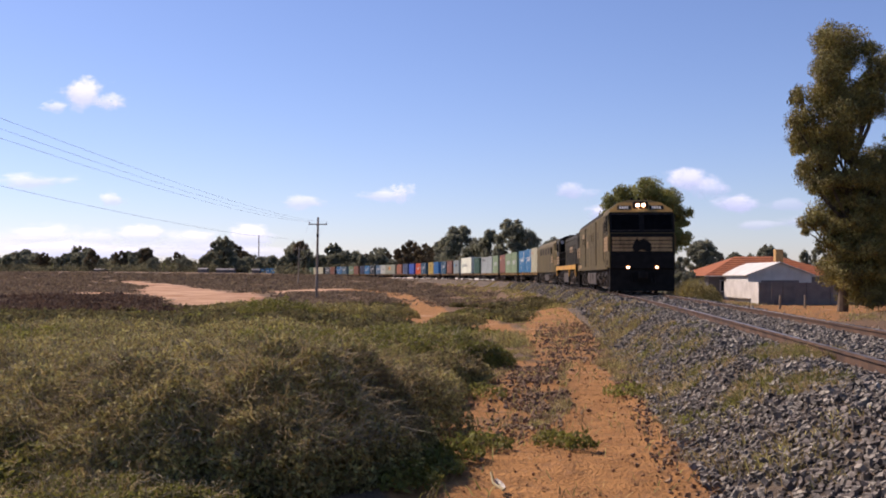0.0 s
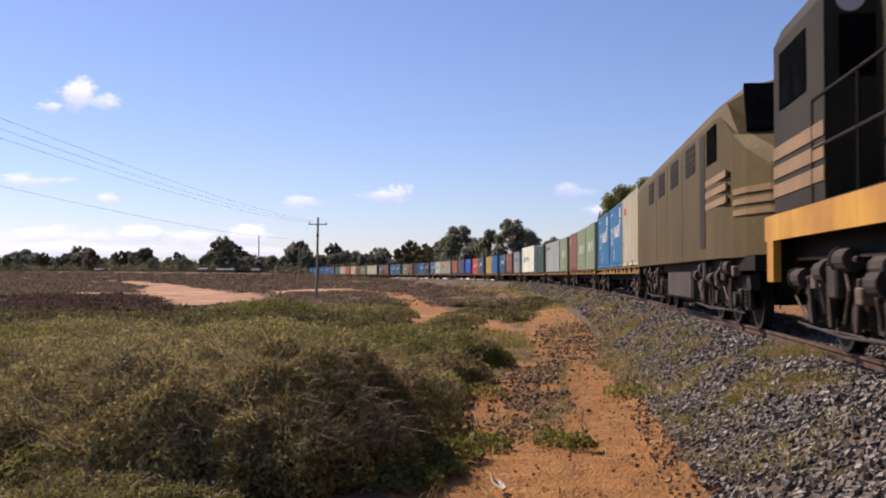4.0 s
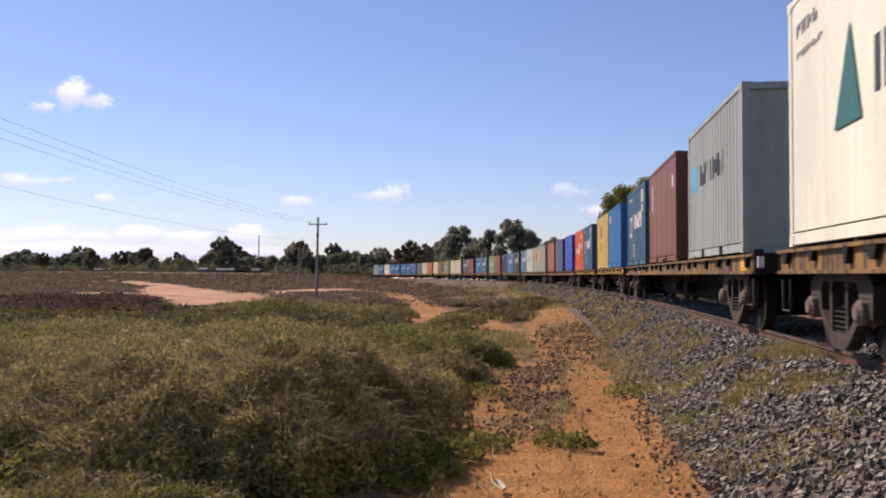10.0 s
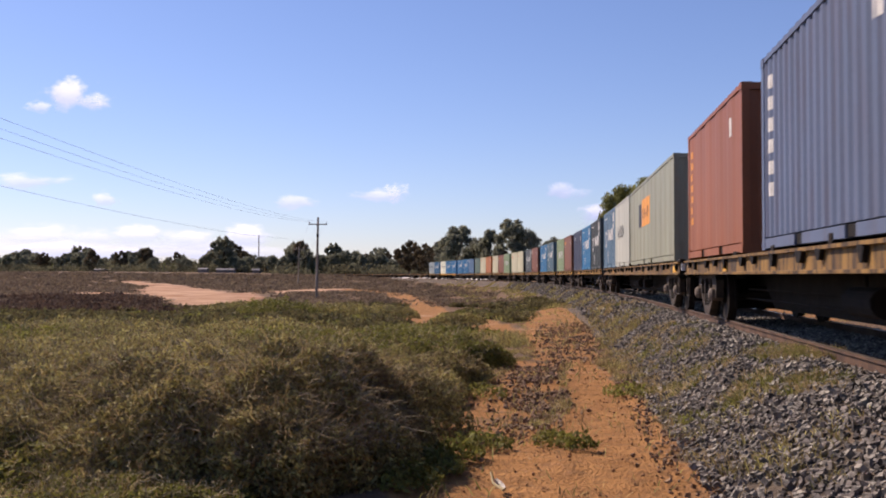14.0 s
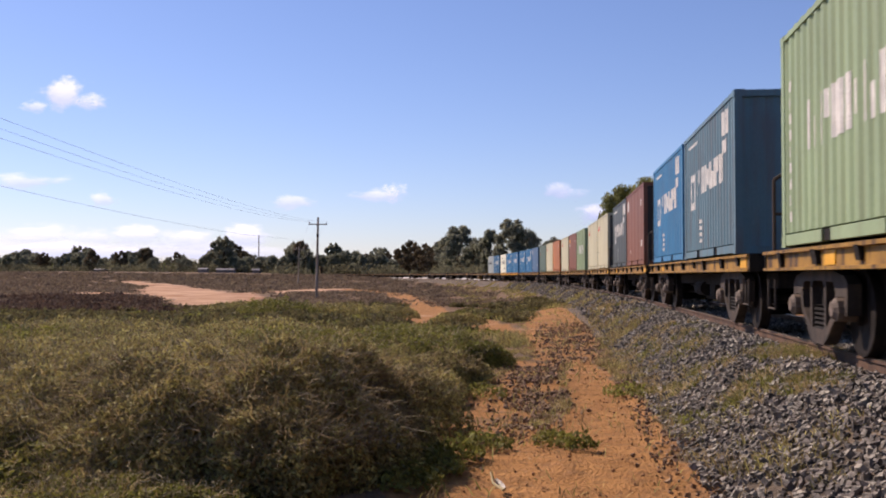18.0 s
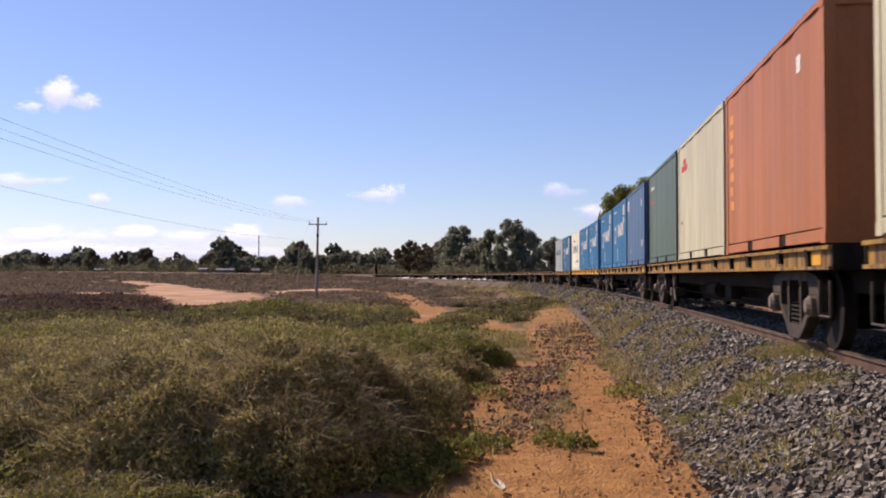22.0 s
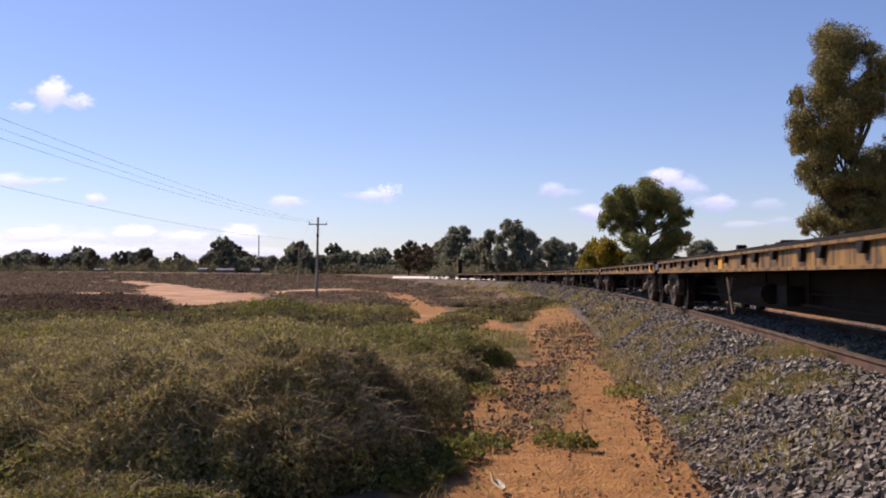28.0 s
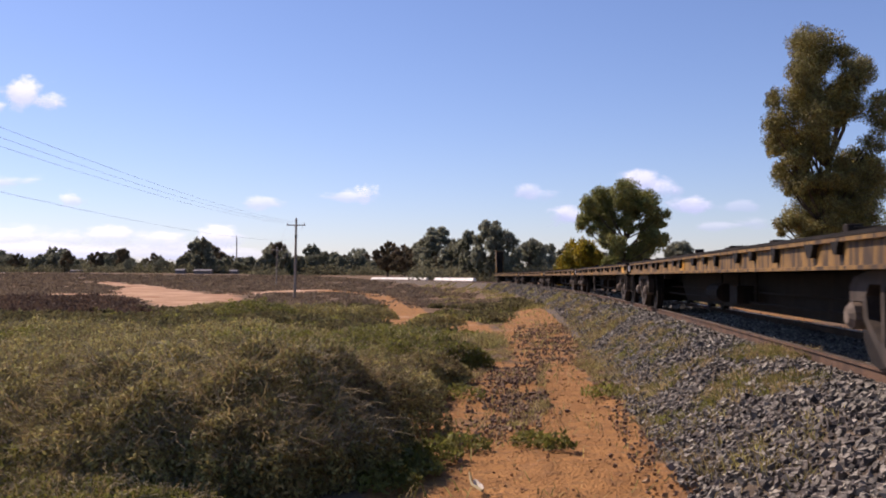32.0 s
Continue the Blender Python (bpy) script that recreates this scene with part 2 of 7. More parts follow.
PATH_A = ((0.8, 3.0, 1.8), (0.95, 7.0, 1.35), (1.1, 8.6, 1.0), (1.9, 11.0, 0.52), (2.1, 12.5, 0.45), (2.25, 15.0, 0.36), (2.6, 18.0, 0.2))
PATH_C = ((3.2, 26.0, 0.9), (4.2, 36.0, 1.3), (5.2, 46.0, 1.4), (5.6, 53.0, 0.8))
PATH_B = ((3.0, 26.0, 0.9), (1.1, 31.0, 1.5), (0.3, 41.0, 2.1), (-1.2, 62.0, 1.8), (-2.6, 95.0, 1.5), (-6.5, 133.0, 1.7), (-17.5, 164.0, 2.0))
PATH_D = ((0.2, 9.4, 0.5), (0.45, 11.2, 0.75), (0.9, 12.8, 0.7), (1.4, 15.5, 0.5), (1.8, 18.0, 0.6))
PATH_F = ((13.5, 40.0, 3.0), (19.0, 58.0, 5.0), (27.0, 72.0, 7.0), (38.0, 80.0, 8.0))
PATH_E = ((2.3, 18.0, 0.6), (3.0, 24.0, 1.0), (3.6, 30.0, 1.3))
SAND = ((-74.0, 228.0, 2.0), (-55.0, 192.0, 4.0), (-36.0, 138.0, 7.0), (-25.5, 108.0, 6.0), (-18.5, 78.0, 2.4))
SAND_B = ((-50.0, 136.0, 2.5), (-36.0, 130.0, 5.0), (-27.0, 138.0, 6.5), (-20.0, 160.0, 3.0), (-12.0, 178.0, 2.4))


def dirt_at(x, y):
    bare = np.maximum(0.72 * capsule(x, y, PATH_C), 0.62 * np.maximum(capsule(x, y, PATH_D), capsule(x, y, PATH_E)))
    bare = np.maximum(bare, 0.62 * capsule(x, y, PATH_F))
    return np.maximum(np.maximum(capsule(x, y, PATH_A), capsule(x, y, PATH_B)), bare)


def sand_at(x, y):
    return np.maximum(capsule(x, y, SAND, 0.6), capsule(x, y, SAND_B, 0.6))


def graded(*spans):
    out = []
    for a, b, step in spans:
        out.append(np.arange(a, b, step))
    return np.concatenate(out)


def build_ground():
    gx = graded((-2600, -400, 100), (-400, -80, 10), (-80, -20, 1.5), (-20, -6, 0.4), (-6, 9, 0.12), (9, 30, 0.6), (30, 100, 3), (100, 400, 15), (400, 2601, 100))
    gy = graded((-700, -60, 20), (-60, 0, 3), (0, 5, 0.4), (5, 20, 0.12), (20, 45, 0.35), (45, 140, 1.2), (140, 300, 4), (300, 700, 12), (700, 4001, 150))
    X, Y = np.meshgrid(gx, gy)
    Z = ground_z(X, Y)
    Z -= 0.035 * dirt_at(X, Y)
    Z += 0.012 * np.sin(X * 31 + 3 * np.sin(Y * 17)) * np.sin(Y * 27 + 2 * np.sin(X * 13)) * (Y < 30)
    n, m = len(gy), len(gx)
    idx = np.arange(n * m).reshape(n, m)
    f = np.stack([idx[:-1, :-1], idx[:-1, 1:], idx[1:, 1:], idx[1:, :-1]], -1).reshape(-1, 4)
    me = mesh_from("ground", np.stack([X, Y, Z], -1).reshape(-1, 3), f, ground_material(), smooth=True)
    cover = me.color_attributes.new("cover", "FLOAT_COLOR", "POINT")
    lat = lateral_of(X, Y)
    gravel = np.clip((3.5 - np.abs(lat)) / 1.4, 0, 1) * 0.8
    rgba = np.stack([dirt_at(X, Y), sand_at(X, Y), gravel, np.ones_like(X)], -1)
    cover.data.foreach_set("color", rgba.astype(np.float32).ravel())
    return tagged(new("ground", me), label="dry orange earth with weeds and a sandy track beside the line", category="ground", kind="structure")


def ground_material():
    m = bpy.data.materials.new("dry_earth")
    m.use_nodes = True
    nt = m.node_tree
    nt.nodes.clear()
    N, L = nt.nodes.new, nt.links.new
    out, bs = N("ShaderNodeOutputMaterial"), N("ShaderNodeBsdfPrincipled")
    L(bs.outputs[0], out.inputs[0])
    bs.inputs["Roughness"].default_value = 0.95
    bs.inputs["Specular IOR Level"].default_value = 0.15
    tc = N("ShaderNodeTexCoord")

    def noise_of(scale, detail=5):
        n = N("ShaderNodeTexNoise")
        n.inputs["Scale"].default_value, n.inputs["Detail"].default_value = scale, detail
        L(tc.outputs["Object"], n.inputs["Vector"])
        return n.outputs["Fac"]

    def ranged(v, a, b, c=0.0, d=1.0):
        r = N("ShaderNodeMapRange")
        for i, q in enumerate((a, b, c, d)):
            r.inputs[i + 1].default_value = q
        L(v, r.inputs[0])
        return r.outputs[0]

    def mixed(fac, a, b):
        x = N("ShaderNodeMix")
        x.data_type = "RGBA"
        L(fac, x.inputs[0])
        for i, v in ((6, a), (7, b)):
            if isinstance(v, tuple):
                x.inputs[i].default_value = v
            else:
                L(v, x.inputs[i])
        return x.outputs[2]

    def math_of(op, a, b):
        x = N("ShaderNodeMath")
        x.operation = op
        for i, v in ((0, a), (1, b)):
            if isinstance(v, (int, float)):
                x.inputs[i].default_value = v
            else:
                L(v, x.inputs[i])
        return x.outputs[0]

    cov, sep = N("ShaderNodeVertexColor"), N("ShaderNodeSeparateColor")
    cov.layer_name = "cover"
    L(cov.outputs[0], sep.inputs[0])
    big, mid, fine = noise_of(0.35, 6), noise_of(2.2, 6), noise_of(30, 4)
    dirt = mixed(ranged(mid, 0.35, 0.7), srgb(164, 122, 74), srgb(136, 98, 58))
    dirt = mixed(ranged(noise_of(7.0, 5), 0.5, 0.62, 0.0, 0.55), dirt, srgb(122, 92, 60))
    dirt = mixed(ranged(fine, 0.55, 0.75), dirt, srgb(116, 82, 54))
    field = mixed(ranged(big, 0.38, 0.62), srgb(104, 88, 70), srgb(92, 80, 62))
    field = mixed(ranged(mid, 0.45, 0.65), field, srgb(116, 92, 70))
    sand = mixed(ranged(noise_of(0.22, 8), 0.4, 0.62), srgb(184, 152, 122), srgb(150, 114, 86))
    grit = mixed(ranged(fine, 0.4, 0.6), srgb(112, 94, 76), srgb(140, 104, 72))
    wob = math_of("ADD", sep.outputs[0], math_of("MULTIPLY", math_of("SUBTRACT", mid, 0.5), 2.2))
    col = mixed(ranged(wob, 0.3, 0.6), field, dirt)
    wob2 = math_of("ADD", sep.outputs[2], math_of("MULTIPLY", math_of("SUBTRACT", mid, 0.5), 1.6))
    col = mixed(ranged(wob2, 0.35, 0.7), col, grit)
    wob3 = math_of("ADD", sep.outputs[1], math_of("MULTIPLY", math_of("SUBTRACT", big, 0.5), 2.6))
    col = mixed(ranged(wob3, 0.3, 0.6), col, sand)
    L(col, bs.inputs["Base Color"])
    bp = N("ShaderNodeBump")
    bp.inputs["Strength"].default_value, bp.inputs["Distance"].default_value = 0.9, 0.05
    L(math_of("ADD", fine, mid), bp.inputs["Height"])
    L(bp.outputs[0], bs.inputs["Normal"])
    return m


ground = build_ground()


# ---- the railway ----
def ribbon(name, profile, s0, s1, step, material, closed=True):
    """A cross-section of (lateral, z) points drawn along the track."""
    ss = np.append(np.arange(s0, s1, step), s1)
    th = np.interp(ss, TS, TH)
    cx, cy = np.interp(ss, TS, TX), np.interp(ss, TS, TY)
    k = len(profile)
    V = np.zeros((len(ss), k, 3))
    for j, (u, z) in enumerate(profile):
        V[:, j, 0], V[:, j, 1], V[:, j, 2] = cx + u * np.cos(th), cy + u * np.sin(th), z
    idx = np.arange(len(ss) * k).reshape(len(ss), k)
    f = []
    for j in range(k if closed else k - 1):
        jn = (j + 1) % k
        f.append(np.stack([idx[:-1, j], idx[:-1, jn], idx[1:, jn], idx[1:, j]], -1))
    return mesh_from(name, V.reshape(-1, 3), np.concatenate(f), material)


GAUGE = 1.6
BALLAST_SECTION = ((-3.0, -0.2), (-2.4, 0.14), (-1.75, RAIL_Z - 0.2), (-1.45, RAIL_Z - 0.13), (1.45, RAIL_Z - 0.13), (1.75, RAIL_Z - 0.2), (2.4, 0.14), (3.0, -0.2))
ballast = tagged(new("ballast", ribbon("ballast", BALLAST_SECTION,
                 -690, 690, 4.0, M_GRAVELBED, closed=False)), label="grey crushed stone ballast bank under the track", category="ballast", kind="structure")
railway = tagged(new("railway_track"), label="single curved railway track with rusty rails on timber sleepers", category="railway track", kind="structure")
for side in (-1, 1):
    c = side * (GAUGE / 2 + 0.035)
    prof = [(-0.065, -0.16), (0.065, -0.16), (0.065, -0.15), (0.012, -0.135), (0.012, -0.04), (0.035, -0.03), (0.035, 0.0), (-0.035, 0.0), (-0.035, -0.03), (-0.012, -0.04), (-0.012, -0.135), (-0.065, -0.15)]
    part("rail", ribbon("rail", [(c + u, RAIL_Z + z) for u, z in prof], -690, 690, 4.0, M_RAIL), None, railway, "rust-brown steel rail")
    part("rail_head", ribbon("rail_head", [(c + u, RAIL_Z + z) for u, z in ((-0.026, 0.0), (0.026, 0.0), (0.026, 0.003), (-0.026, 0.003))], -690, 690, 4.0, M_RAILTOP), None, railway, "polished running surface")

_ico = [(x, y, z) for z in (-0.6, 0.6) for x, y in ((-0.75, -0.6), (0.7, -0.7), (0.75, 0.65), (-0.65, 0.75))]
_icf = [(0, 2, 1), (0, 3, 2), (4, 5, 6), (4, 6, 7), (0, 1, 5), (0, 5, 4), (1, 2, 6), (1, 6, 5), (2, 3, 7), (2, 7, 6), (3, 0, 4), (3, 4, 7)]


def section_z(lat):
    return np.interp(-np.abs(lat), [q[0] for q in BALLAST_SECTION[:4]], [q[1] for q in BALLAST_SECTION[:4]])


def stones(name, rng, x, y, z, size, material, label):
    """Broken stones, each with its own crooked shape, set into the surface."""
    n = len(x)
    V = np.asarray(_ico)[None] * (1 + 0.28 * rng.normal(size=(n, 8, 1)).clip(-1.4, 1.4))
    V = V * (size[:, None] * rng.uniform(0.55, 1.25, (n, 3)))[:, None, :]
    a, b = rng.uniform(0, 6.28, n), rng.uniform(-0.9, 0.9, n)
    ca, sa, cb, sb = np.cos(a), np.sin(a), np.cos(b), np.sin(b)
    X = V[:, :, 0] * ca[:, None] - V[:, :, 1] * sa[:, None]
    Y = V[:, :, 0] * sa[:, None] + V[:, :, 1] * ca[:, None]
    X, Z = X * cb[:, None] - V[:, :, 2] * sb[:, None], X * sb[:, None] + V[:, :, 2] * cb[:, None]
    P = np.stack([X + x[:, None], Y + y[:, None], Z + z[:, None]], -1).reshape(-1, 3)
    f = (np.asarray(_icf)[None] + 8 * np.arange(n)[:, None, None]).reshape(-1, 3)
    return tagged(new(name, mesh_from(name, P, f, material)), label=label, category="stones", kind="stuff")


def along(rng, n, y0, y1, l0, l1, power=1.0):
    y = y0 + (y1 - y0) * rng.random(n) ** power
    lat = l0 + (l1 - l0) * rng.random(n)
    th = np.interp(y, TY, TH)
    return np.interp(y, TY, TX) + lat / np.cos(th), y, lat


rng = np.random.default_rng(71)
x1, y1, l1 = along(rng, 46000, 4.6, 26, -2.85, 1.6, 1.25)
x2, y2, l2 = along(rng, 14000, 26, 120, -2.7, 1.9, 1.5)
xs, ys, ls = np.concatenate([x1, x2]), np.concatenate([y1, y2]), np.concatenate([l1, l2])
keep = (np.abs(np.abs(ls) - GAUGE / 2 - 0.035) > 0.1)
xs, ys, ls = xs[keep], ys[keep], ls[keep]
size = rng.uniform(0.012, 0.035, len(xs)) * np.where(ys > 26, 1.3 + ys / 60, 1.0)
stones("ballast_stones", rng, xs, ys, np.maximum(section_z(ls), ground_z(xs, ys)) + rng.uniform(0.0, 1.1, len(xs)) * size, size, M_STONE, "loose grey broken stones of the ballast")
# stones that have rolled onto the dirt
x3, y3, l3 = along(rng, 6500, 5, 34, -4.2, -2.5, 1.3)
x3 += rng.normal(size=len(x3)) * 0.15
x4 = rng.normal(0.8, 0.3, 1000) + 0.02
y4 = rng.uniform(9.2, 17, 1000)
x4 = x4 + (y4 - 9) * 0.09
xs, ys = np.concatenate([x3, x4]), np.concatenate([y3, y4])
keep = (rng.random(len(xs)) > np.clip(1.8 * capsule(xs, ys, PATH_A), 0, 1)) & (wave(xs, ys, 1.9, 5.0) + 0.9 * wave(xs * 1.3, ys, 4.1, 2.0) + 0.5 * rng.normal(size=len(xs)) > 0.0)
xs, ys = xs[keep], ys[keep]
size = rng.uniform(0.01, 0.034, len(xs))
M_STONE_DUSTY = mat("dusty_stones", srgb(146, 122, 98), srgb(94, 74, 56), scale=9, rough=0.9, bump=0.4, fine=80, spread=0.4)
stones("scattered_stones", rng, xs, ys, ground_z(xs, ys) + 0.25 * size, size, M_STONE_DUSTY, "dusty stones strewn over the dirt beside the ballast")
x5, y5 = rng.uniform(-0.4, 2.6, 2400), rng.uniform(5.2, 17, 2400)
size = 0.004 + 0.014 * rng.random(2400) ** 2.5
stones("dirt_clods", rng, x5, y5, ground_z(x5, y5) - 0.03 + 0.3 * size, size, mat("clods", srgb(160, 120, 80), srgb(122, 88, 58), rough=0.95, bump=0.3, spread=0.3), "small clods and pebbles on the orange dirt track")

x6, y6 = rng.normal(0.85, 0.28, 1300), 9.2 + 8 * rng.random(1300) ** 1.2
x6 = x6 + (y6 - 9) * 0.1
x7, y7, _ = along(rng, 2400, 5.5, 36, -4.6, -2.7, 1.3)
xs, ys = np.concatenate([x6, x7]), np.concatenate([y6, y7])
keep = (wave(xs, ys, 2.3, 1.0) + 0.6 * rng.normal(size=len(xs)) > 0.1) & (rng.random(len(xs)) > capsule(xs, ys, PATH_A, 1.2))
xs, ys = xs[keep], ys[keep]
size = rng.uniform(0.012, 0.032, len(xs)) * (0.8 + ys / 50)
x8, y8, _ = along(rng, 300, 5.2, 15, -3.15, -2.75, 1.2)
xs, ys = np.concatenate([xs, x8]), np.concatenate([ys, y8])
size = np.concatenate([size, rng.uniform(0.01, 0.024, 300)])
stones("strewn_ballast", rng, xs, ys, ground_z(xs, ys) + 0.1 * size, size, M_STONE_DUSTY, "dusty ballast stones strewn over the bare soil beside the dirt track")

# sleepers, just showing through the stones
bm = bmesh.new()
add_box(bm, -1.32, 1.32, -0.115, 0.115, -0.285, -0.158, 0.012)
sleeper_mesh = finish(bm, M_SLEEPER, "sleeper")
for i in range(260):
    x, y, th = rail_at(-96 + i * 0.68)
    o = part("sleeper", sleeper_mesh, None, railway)
    o.matrix_world = Matrix.Translation((x, y, RAIL_Z)) @ Matrix.Rotation(th + 0.02 * math.sin(i * 7.1), 4, "Z")

# ---- wagons ----
DECK = BASE_Z - RAIL_Z    # the containers' feet above the rails


def wheel_mesh():
    bm = bmesh.new()
    for side in (-1, 1):
        y = side * GAUGE / 2
        add_rod(bm, (0, y - side * 0.03, 0), (0, y + side * 0.005, 0), 0.485, 20)
        add_rod(bm, (0, y + side * 0.005, 0), (0, y + side * 0.11, 0), 0.46, 20)
        add_rod(bm, (0, y + side * 0.11, 0), (0, y + side * 0.16, 0), 0.14, 10)
    add_rod(bm, (0, -1.12, 0), (0, 1.12, 0), 0.08, 8)
    return finish(bm, M_WHEEL, "wheelset")


WHEELSET = wheel_mesh()


def plate_with_holes(outer, holes, a, b):
    """A flat casting: an outline of (x, z) points with windows through it, from y = a to y = b."""
    bm = bmesh.new()
    edges = []
    for loop in [outer] + list(holes):
        vs = [bm.verts.new((x, a, z)) for x, z in loop]
        edges += [bm.edges.new((vs[i], vs[(i + 1) % len(vs)])) for i in range(len(vs))]
    bmesh.ops.triangle_fill(bm, use_beauty=True, use_dissolve=False, edges=edges)
    out = bmesh.ops.extrude_face_region(bm, geom=bm.faces[:])
    for v in out["geom"]:
        if isinstance(v, bmesh.types.BMVert):
            v.co.y = b
    return bm


def sideframe_mesh():
    """A cast bogie side: a flat-topped truss that drops to a narrow spring seat, with three windows."""
    half = [(0.2, -0.39), (0.33, -0.33), (0.74, -0.04), (0.79, 0.03), (0.79, 0.15), (1.03, 0.15), (1.04, -0.04), (1.13, -0.04), (1.15, 0.28), (1.02, 0.36), (0.66, 0.42)]
    outer = half + [(-x, z) for x, z in half[::-1]]
    side = [(0.34, 0.3), (0.33, -0.2), (0.66, -0.0), (0.71, 0.2), (0.62, 0.3)]
    mid = [(-0.26, 0.24), (-0.2, 0.31), (0.2, 0.31), (0.26, 0.24), (0.25, -0.22), (-0.25, -0.22)]
    bm = plate_with_holes(outer, [mid, side, [(-x, z) for x, z in side]], -0.07, 0.07)
    return finish(bm, M_FRAME, "sideframe")


def axle_cap_mesh():
    bm = bmesh.new()
    add_rod(bm, (0, -0.17, 0), (0, -0.13, 0), 0.075, 12, 0.115)
    add_rod(bm, (0, -0.13, 0), (0, 0.12, 0), 0.125, 12)
    return finish(bm, M_CAP, "axle_cap")


def spring_mesh():
    """A coil spring as one ridged post."""
    bm = bmesh.new()
    rings = []
    for i in range(11):
        r, z = (0.078, 0.055)[i % 2], -0.22 + i * 0.026
        rings.append([bm.verts.new((r * math.cos(q * math.pi / 4), r * math.sin(q * math.pi / 4), z)) for q in range(8)])
    for p, q in zip(rings, rings[1:]):
        for i in range(8):
            bm.faces.new((p[i], p[(i + 1) % 8], q[(i + 1) % 8], q[i]))
    bm.faces.new(rings[0][::-1])
    bm.faces.new(rings[-1])
    return finish(bm, M_BLACK, "spring")


SIDEFRAME, SPRING, AXLE_CAP = sideframe_mesh(), spring_mesh(), axle_cap_mesh()
SPINS = []    # (wheelset, its thing's s at 16 s)


bm = bmesh.new()
add_box(bm, -0.05, 0.05, -0.05, 0.05, -0.16, 0.3)
add_box(bm, -0.09, 0.09, -0.03, 0.07, -0.2, -0.02)
BRAKE_HANGER = finish(bm, M_UNDER, "brake_hanger")


def bolster_mesh(r):
    bm = bmesh.new()
    add_box(bm, -0.28, 0.28, -1.0, 0.98, r - 0.12, r + 0.2)
    add_box(bm, -0.42, 0.42, -0.62, 0.62, r - 0.26, r + 0.3)
    return finish(bm, M_BLACK, "bolster")


def bogie(wagon, x, s):
    r = 0.46
    b = part("bogie", bolster_mesh(r), None, wagon)
    b.location = (x, 0, 0)
    for y in (-1.03, 1.03):
        o = part("sideframe", SIDEFRAME, None, b, "dusty cast steel side frame")
        o.location = (0, y, r)
        for q in (-0.15, 0.0, 0.15):
            o = part("spring", SPRING, None, b)
            o.location = (q, y, r)
    for q in (-0.92, 0.92):
        o = part("axle_cap", AXLE_CAP, None, b, "dusty pale bearing cap")
        o.location = (q, -1.03, r + 0.02)
    for q in (-0.42, 0.42):
        o = part("brake_hanger", BRAKE_HANGER, None, b)
        o.location = (q, -0.86, r)
    for dx in (-0.95, 0.95):
        w = part("wheelset", WHEELSET, None, b)
        w.location = (dx, 0, r)
        SPINS.append((w, s, dx, r))
    return b


def finish_box(d, material, name, bevel=0.0):
    bm = bmesh.new()
    add_box(bm, *d, bevel=bevel)
    return finish(bm, material, name)


def bracket_meshes():
    out, tri = [], []
    for a, b in ((0.07, 0.17), (0.1, 0.19), (0.06, 0.22)):
        bm = bmesh.new()
        add_prism(bm, [(-0.085, -0.03), (-0.02, -0.03), (-0.02, -b), (-0.06, -b)], "x", -a, a)
        out.append(finish(bm, M_UNDER, "lashing_bracket"))
        bm = bmesh.new()
        add_prism(bm, [(-a * 1.7, -0.035), (a * 1.7, -0.035), (a * 0.6, -b * 0.9), (-a * 0.6, -b * 0.9)], "y", -0.08, -0.022)
        tri.append(finish(bm, M_BLACK, "lashing_bracket"))
    return out, tri


BRACKET, GUSSET = bracket_meshes()
DECK_FITTING = [finish_box((-a, a, -0.07, 0.07, -0.02, b), M_UNDER, "deck_fitting", 0.01) for a, b in ((0.1, 0.06), (0.07, 0.1), (0.16, 0.05))]
CROSS_BOLSTER = finish_box((-0.09, 0.09, -1.15, 1.15, -0.02, 0.09), M_UNDER, "cross_bolster", 0.01)
bm = bmesh.new()
add_rod(bm, (0, 0, -0.08), (0, 0, 0.08), 0.05, 12)
END_MARKER = finish(bm, M_WHITE, "end_marker")


